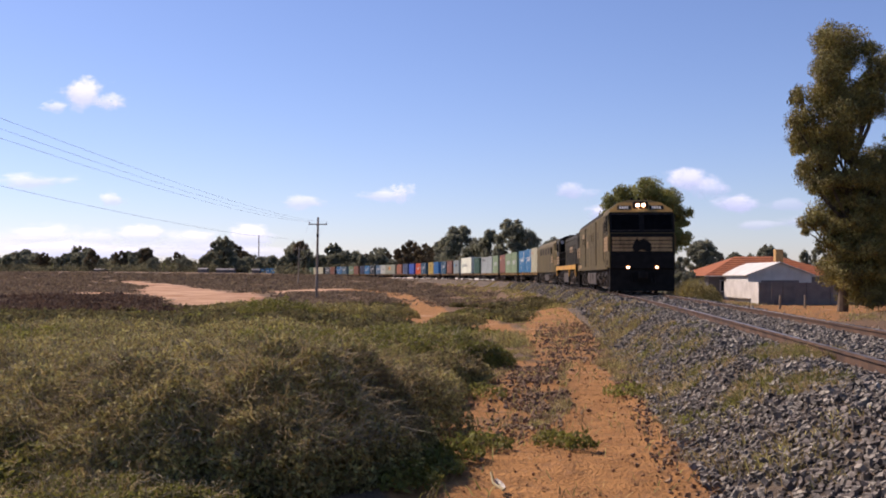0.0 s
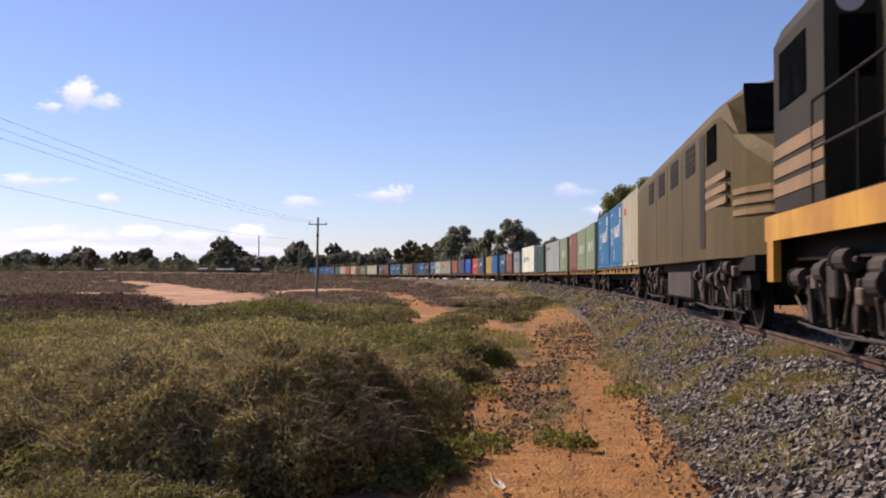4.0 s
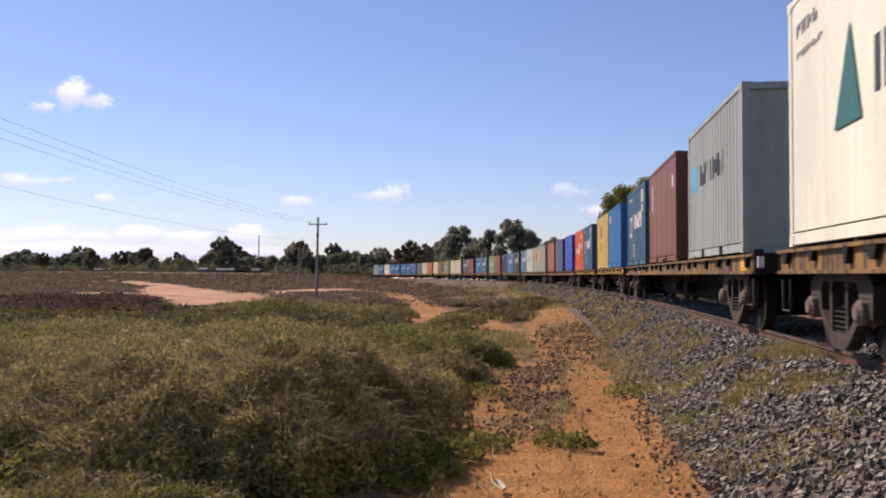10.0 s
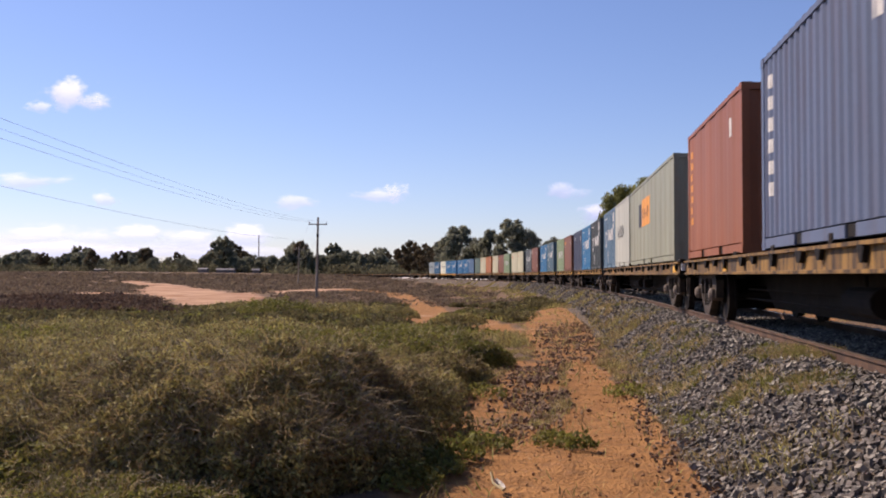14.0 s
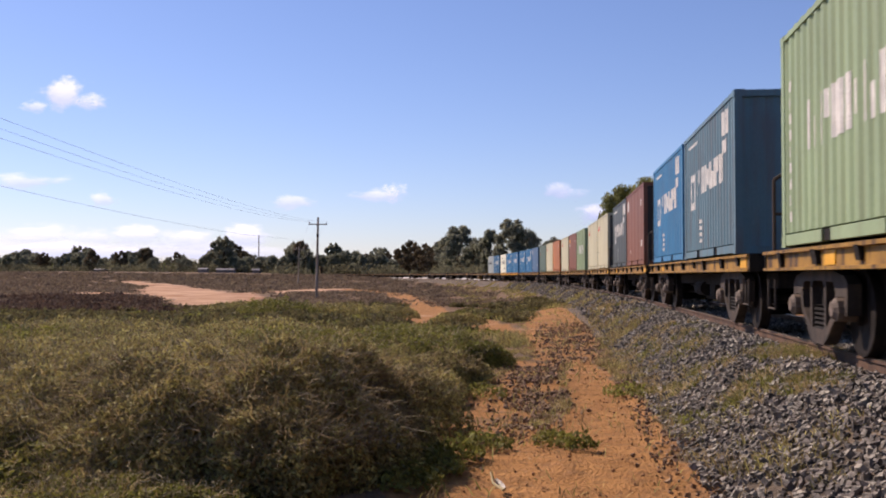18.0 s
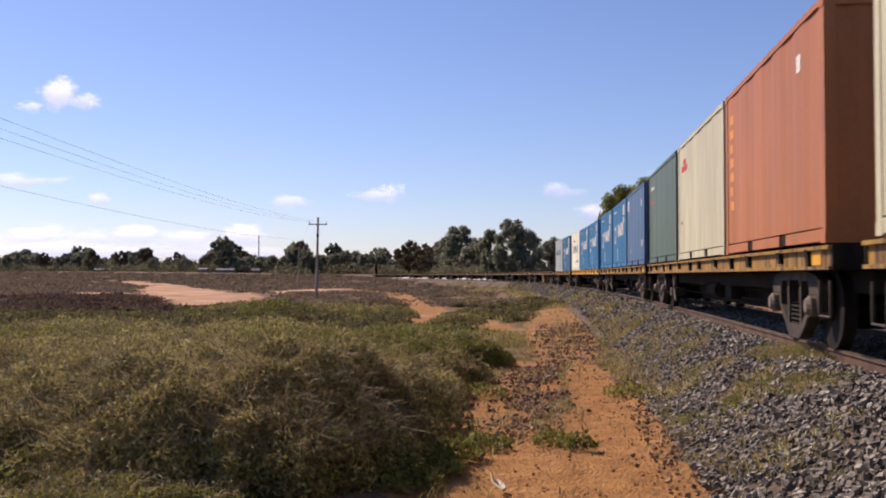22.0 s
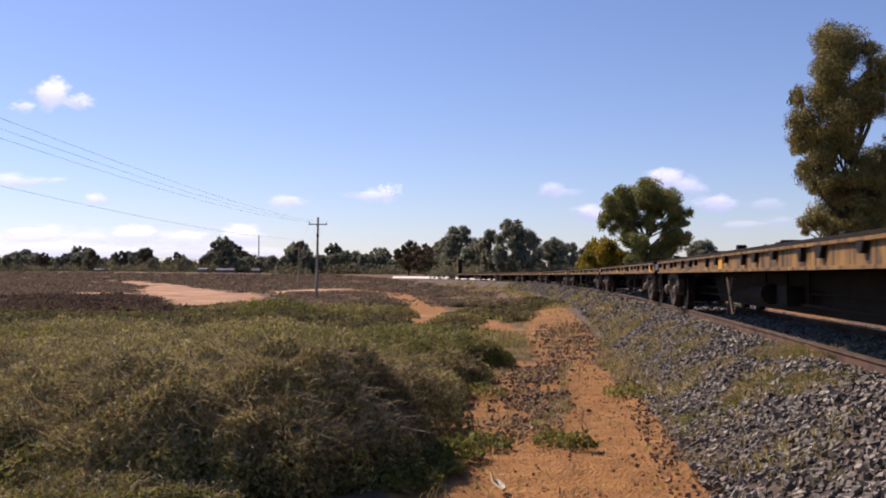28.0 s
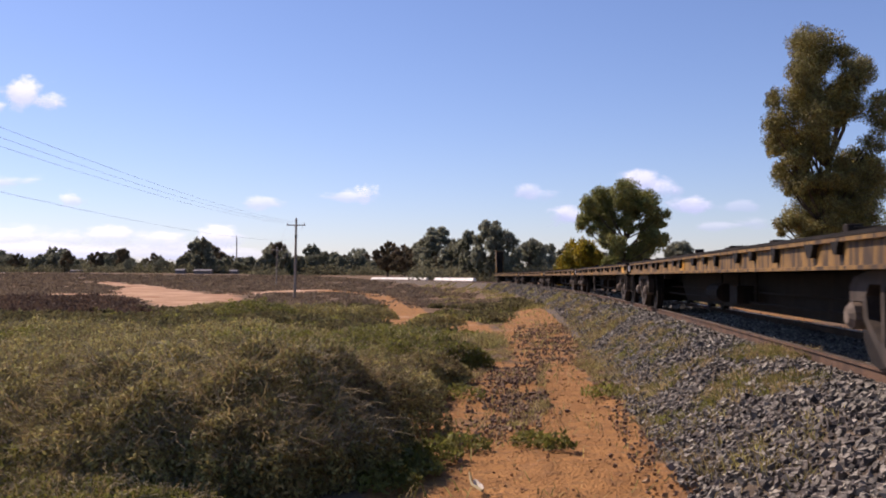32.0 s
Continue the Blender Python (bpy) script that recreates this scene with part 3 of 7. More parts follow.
def wagon(s0, s1, style="ochre", rail_end=None, patches=(), label="", lift=0.0):
    """A container flat wagon between two places on the train; s0 is its leading end."""
    L, s = s1 - s0 - 0.75, (s0 + s1) / 2
    h, half = L / 2, L / 2 - 2.15
    paint_m = {"ochre": M_SILL, "bright": M_SILL_BRIGHT, "dark": M_SILL_DARK}[style]
    words = {"ochre": "ochre yellow container flat wagon with flaking grimy paint", "bright": "freshly painted yellow container flat wagon",
             "dark": "brown weathered flat wagon with stained side beams"}[style]
    w = tagged(new("container_wagon"), label=label or words, category="flat wagon", group="wagons of the freight train")
    riding(w, s, half, RAIL_Z)
    top = DECK - 0.03 + lift
    deep = 0.29 if style == "dark" else 0.25
    for side, y in (("near", -1.2), ("far", 1.2)):
        bm = bmesh.new()
        k = -1 if y < 0 else 1
        # channel beam, flanges turned out
        add_prism(bm, [(y + k * u, top + v) for u, v in ((-0.02, -deep), (0.07, -deep), (0.07, 0.035 - deep), (0.02, 0.04 - deep), (0.02, -0.045), (0.075, -0.04), (0.075, 0.0), (-0.02, 0.0))], "x", -h, h)
        o = part("side_sill", bm, paint_m, w)
        n = int(L / (1.15 if style == "dark" else 1.6))
        for i in range(n):
            x = -h + (i + 0.5) * L / n + 0.2 * math.sin(i * 2.3 + s)
            o = part("lashing_bracket", (GUSSET if style == "dark" else BRACKET)[(i * 5 + int(s)) % 3], None, w)
            o.location = (x, y, top)
            if k > 0:
                o.rotation_euler = (0, 0, math.pi)
    bm = bmesh.new()
    add_box(bm, -h, h, -0.28, 0.28, top - 0.5, top - 0.05)
    for i in range(int(L / 1.2)):
        x = -h + 0.3 + i * (L - 0.6) / max(1, int(L / 1.2) - 1)
        add_box(bm, x - 0.06, x + 0.06, -1.18, 1.18, top - 0.26, top - 0.02)
    if style != "dark":
        add_box(bm, -h + 0.1, h - 0.1, -0.8, 0.8, top - 0.5, top - 0.27)
    part("underframe", bm, M_UNDER, w)
    # closed deck plate, added on the brown wagons to keep sun off their insides
    part("deck_plate", finish_box((-h + 0.05, h - 0.05, -1.17, 1.17, top - 0.02, top - 0.005), M_UNDER, "deck_plate"), None, w)
    for x in (-h, h):
        k = 1 if x > 0 else -1
        bm = bmesh.new()
        add_box(bm, min(x, x + k * 0.04), max(x, x + k * 0.04), -1.24, 1.24, top - deep, top + 0.01)
        part("headstock", bm, M_UNDER, w)
        bm = bmesh.new()
        add_box(bm, min(x, x + k * 0.3), max(x, x + k * 0.3), -0.1, 0.1, 0.72, 0.9)
        add_box(bm, min(x + k * 0.28, x + k * 0.4), max(x + k * 0.28, x + k * 0.4), -0.17, 0.17, 0.68, 0.95, 0.03)
        part("coupler", bm, M_UNDER, w)
        for y in (-1.22, 1.22):
            part("shunter_step", tube([(x - k * 0.52, y, top - 0.36), (x - k * 0.52, y, 0.4), (x - k * 0.12, y, 0.4), (x - k * 0.12, y, top - 0.36)], 0.02), M_FRAME, w)
        bogie(w, k * half, s)
    # brake gear and a deeper belly between the bogies
    bm = bmesh.new()
    add_prism(bm, [(-half + 1.5, top - 0.3), (half - 1.5, top - 0.3), (half - 2.6, 0.27), (-half + 2.6, 0.27)], "y", -0.36, 0.36)
    part("centre_sill", bm, M_UNDER, w)
    bm = bmesh.new()
    add_rod(bm, (-0.7, -0.75, 0.55), (0.3, -0.75, 0.55), 0.16, 12)
    part("brake_reservoir", bm, M_UNDER, w)
    bm = bmesh.new()
    add_rod(bm, (-half + 1.4, -0.6, 0.42), (half - 1.4, -0.6, 0.42), 0.02, 6)
    add_rod(bm, (-half + 1.4, -0.56, 0.58), (half - 1.4, -0.56, 0.58), 0.016, 6)
    add_box(bm, 0.9, 1.5, -0.8, -0.55, 0.4, 0.68)
    for x in (-0.9, 0.6, 1.9):
        add_rod(bm, (x, -0.58, 0.42), (x, -0.58, top - 0.3), 0.016, 6)
    part("brake_rigging", bm, M_UNDER, w)
    if style != "ochre":
        part("end_marker", END_MARKER, None, w, "pale round end fitting").location = (h + 0.05, -1.16, top - 0.12)
    if style == "ochre" and L > 18:
        for a, b in (((-half + 2.8, 0.2), (-half + 3.25, top - 0.3)), ((-half + 3.25, 0.2), (-half + 2.8, top - 0.3))):
            rods("brake_strut", w, M_CAP, [((a[0], -1.1, a[1]), (b[0], -1.1, b[1]))], 0.03, "pale crossed brake strut")
        boxes("equipment_box", M_FRAME, w, (-half + 2.2, -half + 2.65, -1.12, -0.75, 0.32, 0.52), bevel=0.01)
    if style == "dark":
        for i in range(9):
            x = -h + 0.35 + i * (L - 0.7) / 8
            for y in (-1.13, 1.05):
                part("deck_fitting", DECK_FITTING[i % 3], None, w).location = (x, y, top + 0.02)
            if i % 2:
                part("cross_bolster", CROSS_BOLSTER, None, w).location = (x, 0, top + 0.005)
    for fx, wide, m in patches:
        part("marker_panel", finish_box((fx * h - wide / 2, fx * h + wide / 2, -1.232, -1.222, top + 0.05 - deep, top - 0.05), m, "marker_panel"), None, w, "bright yellow reflective panel")
    if rail_end:
        bm = bmesh.new()
        x = rail_end * (h - 0.15)
        pts = [(x, -1.15, top), (x, -1.15, top + 0.95), (x, -1.0, top + 1.05), (x, -0.35, top + 1.05), (x, -0.25, top + 0.95), (x, -0.25, top)]
        for a, b in zip(pts, pts[1:]):
            add_rod(bm, a, b, 0.025, 8)
        add_rod(bm, (x, -1.15, top + 0.5), (x, -0.25, top + 0.5), 0.02, 8)
        part("handrail", bm, M_FRAME, w, "grey tubular handrail")
    return w


# ---- containers ----
def corrugated(L, H, n, deep=0.027):
    """Points along the wall (x, depth) of trapezoid ribs."""
    pts, p = [], L / n
    for i in range(n):
        x = -L / 2 + i * p
        pts += [(x, 0.0), (x + 0.32 * p, 0.0), (x + 0.5 * p, deep), (x + 0.82 * p, deep)]
    return pts + [(L / 2, 0.0)]


def marks(box, wall, items):
    """Plain bars of lettering on a wall: x from the trailing end, z, width, height, material; then how many side by side, or (negative) one above another, or 0 for an open square."""
    for x, z, w, h, m, n in items:
        bm = bmesh.new()

        def bar(a, b, lo, hi):
            """Paint that follows the ribs of the wall, whose outline is (x, y) points."""
            xs = [a] + [q for q, _ in wall if a + 0.002 < q < b - 0.002] + [b]
            ys = np.interp(xs, [q for q, _ in wall], [y for _, y in wall]) - 0.004
            pairs = [(bm.verts.new((q, y, lo)), bm.verts.new((q, y, hi))) for q, y in zip(xs, ys)]
            for (p0, p1), (q0, q1) in zip(pairs, pairs[1:]):
                bm.faces.new((p0, q0, q1, p1))

        if n == 0:
            t = 0.24 * w
            bar(x, x + t, z, z + h)
            bar(x + w - t, x + w, z, z + h)
            bar(x + t, x + w - t, z + h - t, z + h)
            bar(x + t, x + w - t, z, z + t)
        elif n < 0:
            for i in range(-n):
                a = z + h * i / -n
                bar(x, x + w * (0.75 if i % 3 == 1 else 1.0), a, a + h / -n * 0.62)
        elif n < 3:
            for i in range(n):
                bar(x + w * i / n, x + w * (i + (0.72 if n > 1 else 1.0)) / n, z, z + h)
        else:
            p = w / n
            for i in range(n):
                a, q = x + p * i, (i * 7 + int(abs(x) * 10)) % 4
                bar(a, a + 0.27 * p, z, z + h)
                lo, hi = ((0.0, 1.0), (0.45, 1.0), (0.0, 0.6), (0.2, 0.8))[q]
                bar(a + 0.44 * p, a + 0.72 * p, z + lo * h, z + hi * h)
        part("lettering", bm, m, box, "plain painted marks")


def container(s_lead, colour, length=6.06, height=2.59, kind="ribs", items=(), label="", rusty=0.25, back=None, z=None, end_items=()):
    """A shipping container whose leading end stands at s_lead on the train."""
    m = paint(*colour, rusty=rusty)
    L, h = length, length / 2
    c = tagged(new("shipping_container"), label=label or "painted steel shipping container on a flat wagon", category="container", group="containers on the train")
    riding(c, s_lead + h, 0.36 * L, BASE_Z if z is None else z)
    W = 1.219
    for k, nm in ((-1, "near"), (1, "far")):
        bm = bmesh.new()
        y0 = k * (W - 0.012)
        if kind == "ribs":
            pts = corrugated(L - 0.2, height, int(L / 0.29) if k < 0 else 8)
        elif kind == "panels":
            pts = corrugated(L - 0.2, height, int(L / 1.05), deep=0.014)
        else:
            pts = [(-h + 0.1, 0.0), (h - 0.1, 0.0)]
        if k < 0:
            wall = [(x, y0 + d) for x, d in pts]
        lo = [bm.verts.new((x, y0 - k * d, 0.17)) for x, d in pts]
        hi = [bm.verts.new((x, y0 - k * d, height - 0.07)) for x, d in pts]
        for i in range(len(pts) - 1):
            bm.faces.new((lo[i], lo[i + 1], hi[i + 1], hi[i]))
        inner = [bm.verts.new(p) for p in ((-h + 0.1, y0 - k * 0.05, 0.17), (h - 0.1, y0 - k * 0.05, 0.17), (h - 0.1, y0 - k * 0.05, height - 0.07), (-h + 0.1, y0 - k * 0.05, height - 0.07))]
        bm.faces.new(inner)
        part("side_wall", bm, m, c)
        bm = bmesh.new()
        add_box(bm, -h + 0.17, h - 0.17, min(k * W, k * (W - 0.06)), max(k * W, k * (W - 0.06)), height - 0.075, height - 0.012)
        part("top_rail", bm, m, c)
        bm = bmesh.new()
        slots = (-L * 0.17, L * 0.17) if L < 7 else (-1.05, 1.05)
        xs = [-h + 0.17] + [v for q in slots for v in (q - 0.18, q + 0.18)] + [h - 0.17]
        for a, b in zip(xs[::2], xs[1::2]):
            add_box(bm, a, b, min(k * (W - 0.002), k * (W - 0.1)), max(k * (W - 0.002), k * (W - 0.1)), 0.02, 0.15)
        part("bottom_rail", bm, m, c)
        for q in slots:
            boxes("fork_pocket", M_BLACK, c, (q - 0.18, q + 0.18, min(k * (W - 0.03), k * (W - 0.12)), max(k * (W - 0.03), k * (W - 0.12)), 0.03, 0.15), label="dark fork pocket")
    for ex in (-1, 1):
        for k in (-1, 1):
            bm = bmesh.new()
            x = ex * h
            add_box(bm, min(x, x - ex * 0.15), max(x, x - ex * 0.15), min(k * W, k * (W - 0.12)), max(k * W, k * (W - 0.12)), 0.118, height - 0.118)
            for zc in (0.0, height - 0.118):
                add_box(bm, min(x + ex * 0.004, x - ex * 0.175), max(x + ex * 0.004, x - ex * 0.175), min(k * (W + 0.006), k * (W - 0.16)), max(k * (W + 0.006), k * (W - 0.16)), zc, zc + 0.118)
            part("corner_post", bm, m, c)
    # ends: doors trail on most, a ribbed wall leads
    for ex, nm in ((1, "end_wall"), (-1, "door")):
        x = ex * (h - 0.03)
        if nm == "end_wall":
            bm = bmesh.new()
            n = 9 if kind != "smooth" else 1
            ys = np.linspace(-W + 0.12, W - 0.12, 2 * n + 1)
            lo = [bm.verts.new((x - ex * (0.035 if i % 2 else 0.0), y, 0.12)) for i, y in enumerate(ys)]
            hi = [bm.verts.new((x - ex * (0.035 if i % 2 else 0.0), y, height - 0.12)) for i, y in enumerate(ys)]
            for i in range(len(ys) - 1):
                bm.faces.new((lo[i], lo[i + 1], hi[i + 1], hi[i]))
            bk = [bm.verts.new((x - ex * 0.06, y, zz)) for y, zz in ((-W + 0.12, 0.12), (W - 0.12, 0.12), (W - 0.12, height - 0.12), (-W + 0.12, height - 0.12))]
            bm.faces.new(bk)
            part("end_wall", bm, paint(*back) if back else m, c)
            for y, z0, w, hh, mm in end_items:
                part("end_mark", finish_box((x + 0.002, x + 0.012, y, y + w, z0, z0 + hh), mm, "end_mark"), None, c, "pale stencilled plate")
        else:
            for k in (-1, 1):
                d = part("door", finish_box((min(x, x - ex * 0.05), max(x, x - ex * 0.05), min(k * 0.01, k * (W - 0.12)), max(k * 0.01, k * (W - 0.12)), 0.12, height - 0.12), m, "door"), None, c)
                bm = bmesh.new()
                for q in (0.3, 0.75):
                    add_rod(bm, (x + ex * 0.03, k * q, 0.14), (x + ex * 0.03, k * q, height - 0.14), 0.02, 6)
                part("locking_bar", bm, M_FRAME, d, "galvanised locking bars")
        for zz in ((0.0, 0.12), (height - 0.115, height - 0.01)):
            boxes("end_beam", m, c, (min(ex * h, ex * (h - 0.1)), max(ex * h, ex * (h - 0.1)), -W + 0.12, W - 0.12, *zz))
    bm = bmesh.new()
    ridge, n = [(-h + 0.1, height - 0.05), (-h + 0.1, height - 0.015)], int((L - 0.6) / 0.32)
    for i in range(n):
        x = -h + 0.3 + i * 0.32
        ridge += [(x, height - 0.015), (x + 0.03, height + 0.016), (x + 0.13, height + 0.016), (x + 0.16, height - 0.015)]
    ridge += [(h - 0.1, height - 0.015), (h - 0.1, height - 0.05)]
    add_prism(bm, ridge, "y", -W + 0.012, W - 0.012)
    part("roof", bm, m, c)
    part("floor_pan", finish_box((-h + 0.1, h - 0.1, -W + 0.1, W - 0.1, 0.06, 0.15), M_BLACK, "floor_pan"), None, c)
    marks(c, wall, items)
    return c

# ---- locomotives ----
M_BODY = mat("dusty_bronze_paint", srgb(100, 89, 54), srgb(84, 74, 46), scale=0.7, rough=0.65, bump=0.06, fine=20, grime=srgb(84, 66, 42), amount=0.4, stretch=(1, 1, 0.5), spec=0.15)
M_HOOD = mat("dark_grey_green_paint", srgb(64, 61, 48), srgb(48, 46, 37), scale=0.8, rough=0.65, bump=0.06, fine=20, grime=srgb(60, 50, 38), amount=0.35, stretch=(1, 1, 0.5), spec=0.12)
M_GOLD = mat("gold_band_paint", srgb(156, 126, 74), srgb(132, 106, 62), scale=1.2, rough=0.5, bump=0.05, grime=srgb(90, 66, 44), amount=0.3)
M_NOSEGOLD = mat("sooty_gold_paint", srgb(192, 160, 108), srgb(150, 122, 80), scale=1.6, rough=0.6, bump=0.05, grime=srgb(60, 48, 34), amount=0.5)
M_NUMBERGOLD = mat("ochre_gold_paint", srgb(164, 128, 58), srgb(138, 108, 48), scale=1.4, rough=0.55, bump=0.05, grime=srgb(90, 68, 40), amount=0.35)
M_LOCOYELLOW = mat("yellow_sill_paint", srgb(214, 164, 50), srgb(182, 132, 44), scale=1.2, rough=0.55, bump=0.08, grime=srgb(96, 66, 36), amount=0.35)
M_GLASS = mat("cab_glass", srgb(22, 24, 26), srgb(14, 16, 18), rough=0.45, bump=0, spec=0.0)
M_LAMP = mat("lit_headlamp", (1.0, 0.82, 0.5, 1), (1.0, 0.82, 0.5, 1), rough=0.3, bump=0, glow=14.0)
# dim orange glow that imitates the glare halo round a lit lamp
M_LAMP_HALO = mat("orange_lamp_halo", (1.0, 0.42, 0.12, 1), (1.0, 0.42, 0.12, 1), rough=0.3, bump=0, glow=0.7)
M_LAMP_LOW = mat("lit_ditch_lamp", (1.0, 0.8, 0.45, 1), (1.0, 0.8, 0.45, 1), rough=0.3, bump=0, glow=8.0)
M_LOCOFRAME = mat("sooty_bogie_steel", srgb(62, 57, 50), srgb(32, 30, 27), scale=5, rough=0.8, bump=0.3, grime=srgb(96, 78, 62), amount=0.4)
M_TANK = mat("dusty_tank_paint", srgb(84, 74, 62), srgb(60, 53, 46), scale=1.2, rough=0.65, bump=0.1, grime=srgb(74, 58, 44), amount=0.5)


def loft(sections):
    """A skin through cross-sections, each (x, [(y, z), ...])."""
    bm = bmesh.new()
    rings = [[bm.verts.new((x, y, z)) for y, z in pts] for x, pts in sections]
    n = len(rings[0])
    for a, b in zip(rings, rings[1:]):
        for i in range(n):
            bm.faces.new((a[i], a[(i + 1) % n], b[(i + 1) % n], b[i]))
    bm.faces.new(rings[0])
    bm.faces.new(rings[-1][::-1])
    bmesh.ops.remove_doubles(bm, verts=bm.verts[:], dist=0.002)
    return bm


def shell(w, floor, eave, top, crown, cap=9.0, low=None):
    pts = [(-w, floor), (-w, eave), (-w * 0.93, eave + 0.22), (-crown, top - 0.12), (-crown * 0.5, top), (crown * 0.5, top), (crown, top - 0.12), (w * 0.93, eave + 0.22), (w, eave), (w, floor)]
    return [(y, min(z, cap)) for y, z in pts]


def loco_wheel_mesh():
    bm = bmesh.new()
    for side in (-1, 1):
        y = side * GAUGE / 2
        add_rod(bm, (0, y - side * 0.03, 0), (0, y + side * 0.005, 0), 0.5, 24)
        add_rod(bm, (0, y + side * 0.005, 0), (0, y + side * 0.1, 0), 0.46, 24)
        add_rod(bm, (0, y + side * 0.1, 0), (0, y + side * 0.14, 0), 0.16, 12)
    add_rod(bm, (0, -1.1, 0), (0, 1.1, 0), 0.09, 8)
    for side in (-1, 1):
        y = side * (GAUGE / 2 + 0.1)
        for i in range(24):
            p, q = 2 * math.pi * i / 24, 2 * math.pi * (i + 1) / 24
            vs = [bm.verts.new((r * math.cos(t), y + side * 0.003, r * math.sin(t))) for r, t in ((0.4, p), (0.455, p), (0.455, q), (0.4, q))]
            bm.faces.new(vs).material_index = 1
    return finish(bm, [M_WHEEL, M_TREAD], "wheelset")


LOCO_WHEEL = loco_wheel_mesh()


def loco_bogie_mesh(axles):
    bm = bmesh.new()
    a = max(axles)
    add_prism(bm, [(-a - 0.7, 0.62), (-a - 0.62, 0.84), (a + 0.62, 0.84), (a + 0.7, 0.62), (a + 0.5, 0.6), (-a - 0.5, 0.6)], "y", -0.07, 0.07)
    for x in axles:
        add_box(bm, x - 0.16, x + 0.16, -0.12, 0.1, 0.34, 0.62, 0.02)
        add_rod(bm, (x, -0.19, 0.46), (x, 0.1, 0.46), 0.12, 12)
        for q in (-0.3, 0.3):
            for k in range(4):
                add_rod(bm, (x + q, -0.02, 0.36 + k * 0.06), (x + q, -0.02, 0.395 + k * 0.06), 0.07, 8)
            add_box(bm, x + q - 0.09, x + q + 0.09, -0.06, 0.06, 0.3, 0.35)
            add_rod(bm, (x + q * 1.75, -0.05, 0.7), (x + q * 1.85, -0.05, 0.3), 0.03, 6)
        add_box(bm, x - 0.36, x + 0.36, -0.03, 0.03, 0.32, 0.36)
    for x in (-a * 0.5, a * 0.5):
        add_rod(bm, (x - 0.2, -0.18, 0.9), (x + 0.2, -0.18, 0.9), 0.1, 10)
        add_rod(bm, (x + 0.2, -0.18, 0.9), (x + 0.45, -0.16, 0.78), 0.03, 6)
        add_rod(bm, (x, -0.14, 0.85), (x - 0.1, -0.12, 0.4), 0.025, 6)
    add_rod(bm, (-a - 0.6, -0.15, 1.02), (a + 0.6, -0.15, 1.0), 0.02, 6)
    add_rod(bm, (-a - 0.5, -0.12, 0.26), (a + 0.5, -0.12, 0.26), 0.016, 6)
    return finish(bm, M_LOCOFRAME, "bogie_frame")


BOLT_BOX = finish_box((-0.1, 0.1, -0.06, 0.06, -0.08, 0.08), M_CAP, "valve_box", 0.015)
SAND_BOX = finish_box((-0.16, 0.16, -0.1, 0.1, -0.16, 0.16), M_LOCOFRAME, "sand_box", 0.02)
bm = bmesh.new()
add_rod(bm, (-0.19, 0, 0), (0.19, 0, 0), 0.11, 12)
add_rod(bm, (0.19, 0, 0), (0.34, 0, 0), 0.03, 6)
add_rod(bm, (-0.22, 0, 0), (-0.19, 0, 0), 0.13, 12)
BRAKE_CYLINDER = finish(bm, M_LOCOFRAME, "brake_cylinder")


def under_gear(loco, x0, x1, seed):
    """Cylinders, valves, sand boxes, hangers and bent pipes hung along both sides of an engine's running gear."""
    rng = np.random.default_rng(seed)
    for y in (-1.27, 1.27):
        k = -1 if y < 0 else 1
        for i in range(5):
            x = x0 + (i + 0.5) * (x1 - x0) / 5 + rng.uniform(-0.15, 0.15)
            part("brake_cylinder", BRAKE_CYLINDER, None, loco, "dusty grey brake cylinder").matrix_world = pose(x, y + 0.02 * k, rng.uniform(0.74, 0.98), 0, 0, 180 * (i % 2))
            part("sand_box" if i % 2 else "valve_box", SAND_BOX if i % 2 else BOLT_BOX, None, loco).matrix_world = pose(x + rng.uniform(0.35, 0.6), y, rng.uniform(0.5, 0.95))
            z0, z1 = rng.uniform(0.85, 1.05), rng.uniform(0.25, 0.45)
            a = x + rng.uniform(-0.5, 0.5)
            part("air_pipe", tube([(a, y, z0), (a, y + 0.04 * k, z0 - 0.15), (a + rng.uniform(-0.3, 0.3), y + 0.05 * k, (z0 + z1) / 2), (a + rng.uniform(-0.2, 0.2), y, z1)], 0.015), M_CAP, loco)
            part("hanger", finish_box((-0.035, 0.035, -0.03, 0.03, -0.25, 0.25), M_LOCOFRAME, "hanger", 0.01), None, loco).matrix_world = pose(a + 0.3, y, 0.55, 0, rng.uniform(-25, 25), 0)
        part("brake_rod", tube([(x0, y, 0.3), (x0 + 0.4 * (x1 - x0), y, 0.24), (x1, y, 0.3)], 0.015), M_LOCOFRAME, loco)


def loco_bogie(loco, x, axles, s):
    me = loco_bogie_mesh(axles)
    b = part("bogie", finish_box((-max(axles) - 0.4, max(axles) + 0.4, -0.7, 0.7, 0.55, 0.95), M_BLACK, "bogie_transom"), None, loco)
    b.location = (x, 0, 0)
    for y in (-1.08, 1.08):
        o = part("bogie_frame", me, None, b, "dusty grey three-axle bogie frame")
        o.location = (0, y, 0)
        if y > 0:
            o.rotation_euler = (0, 0, math.pi)
    for dx in axles:
        w = part("wheelset", LOCO_WHEEL, None, b, "worn wheelset with bright rims")
        w.location = (dx, 0, 0.46)
        SPINS.append((w, s, dx, 0.46))


def disc(name, parent, material, c, r, axis, label="", n=18, deep=0.05):
    bm = bmesh.new()
    add_rod(bm, c, tuple(c[i] + axis[i] * deep for i in range(3)), r, n)
    return part(name, bm, material, parent, label)


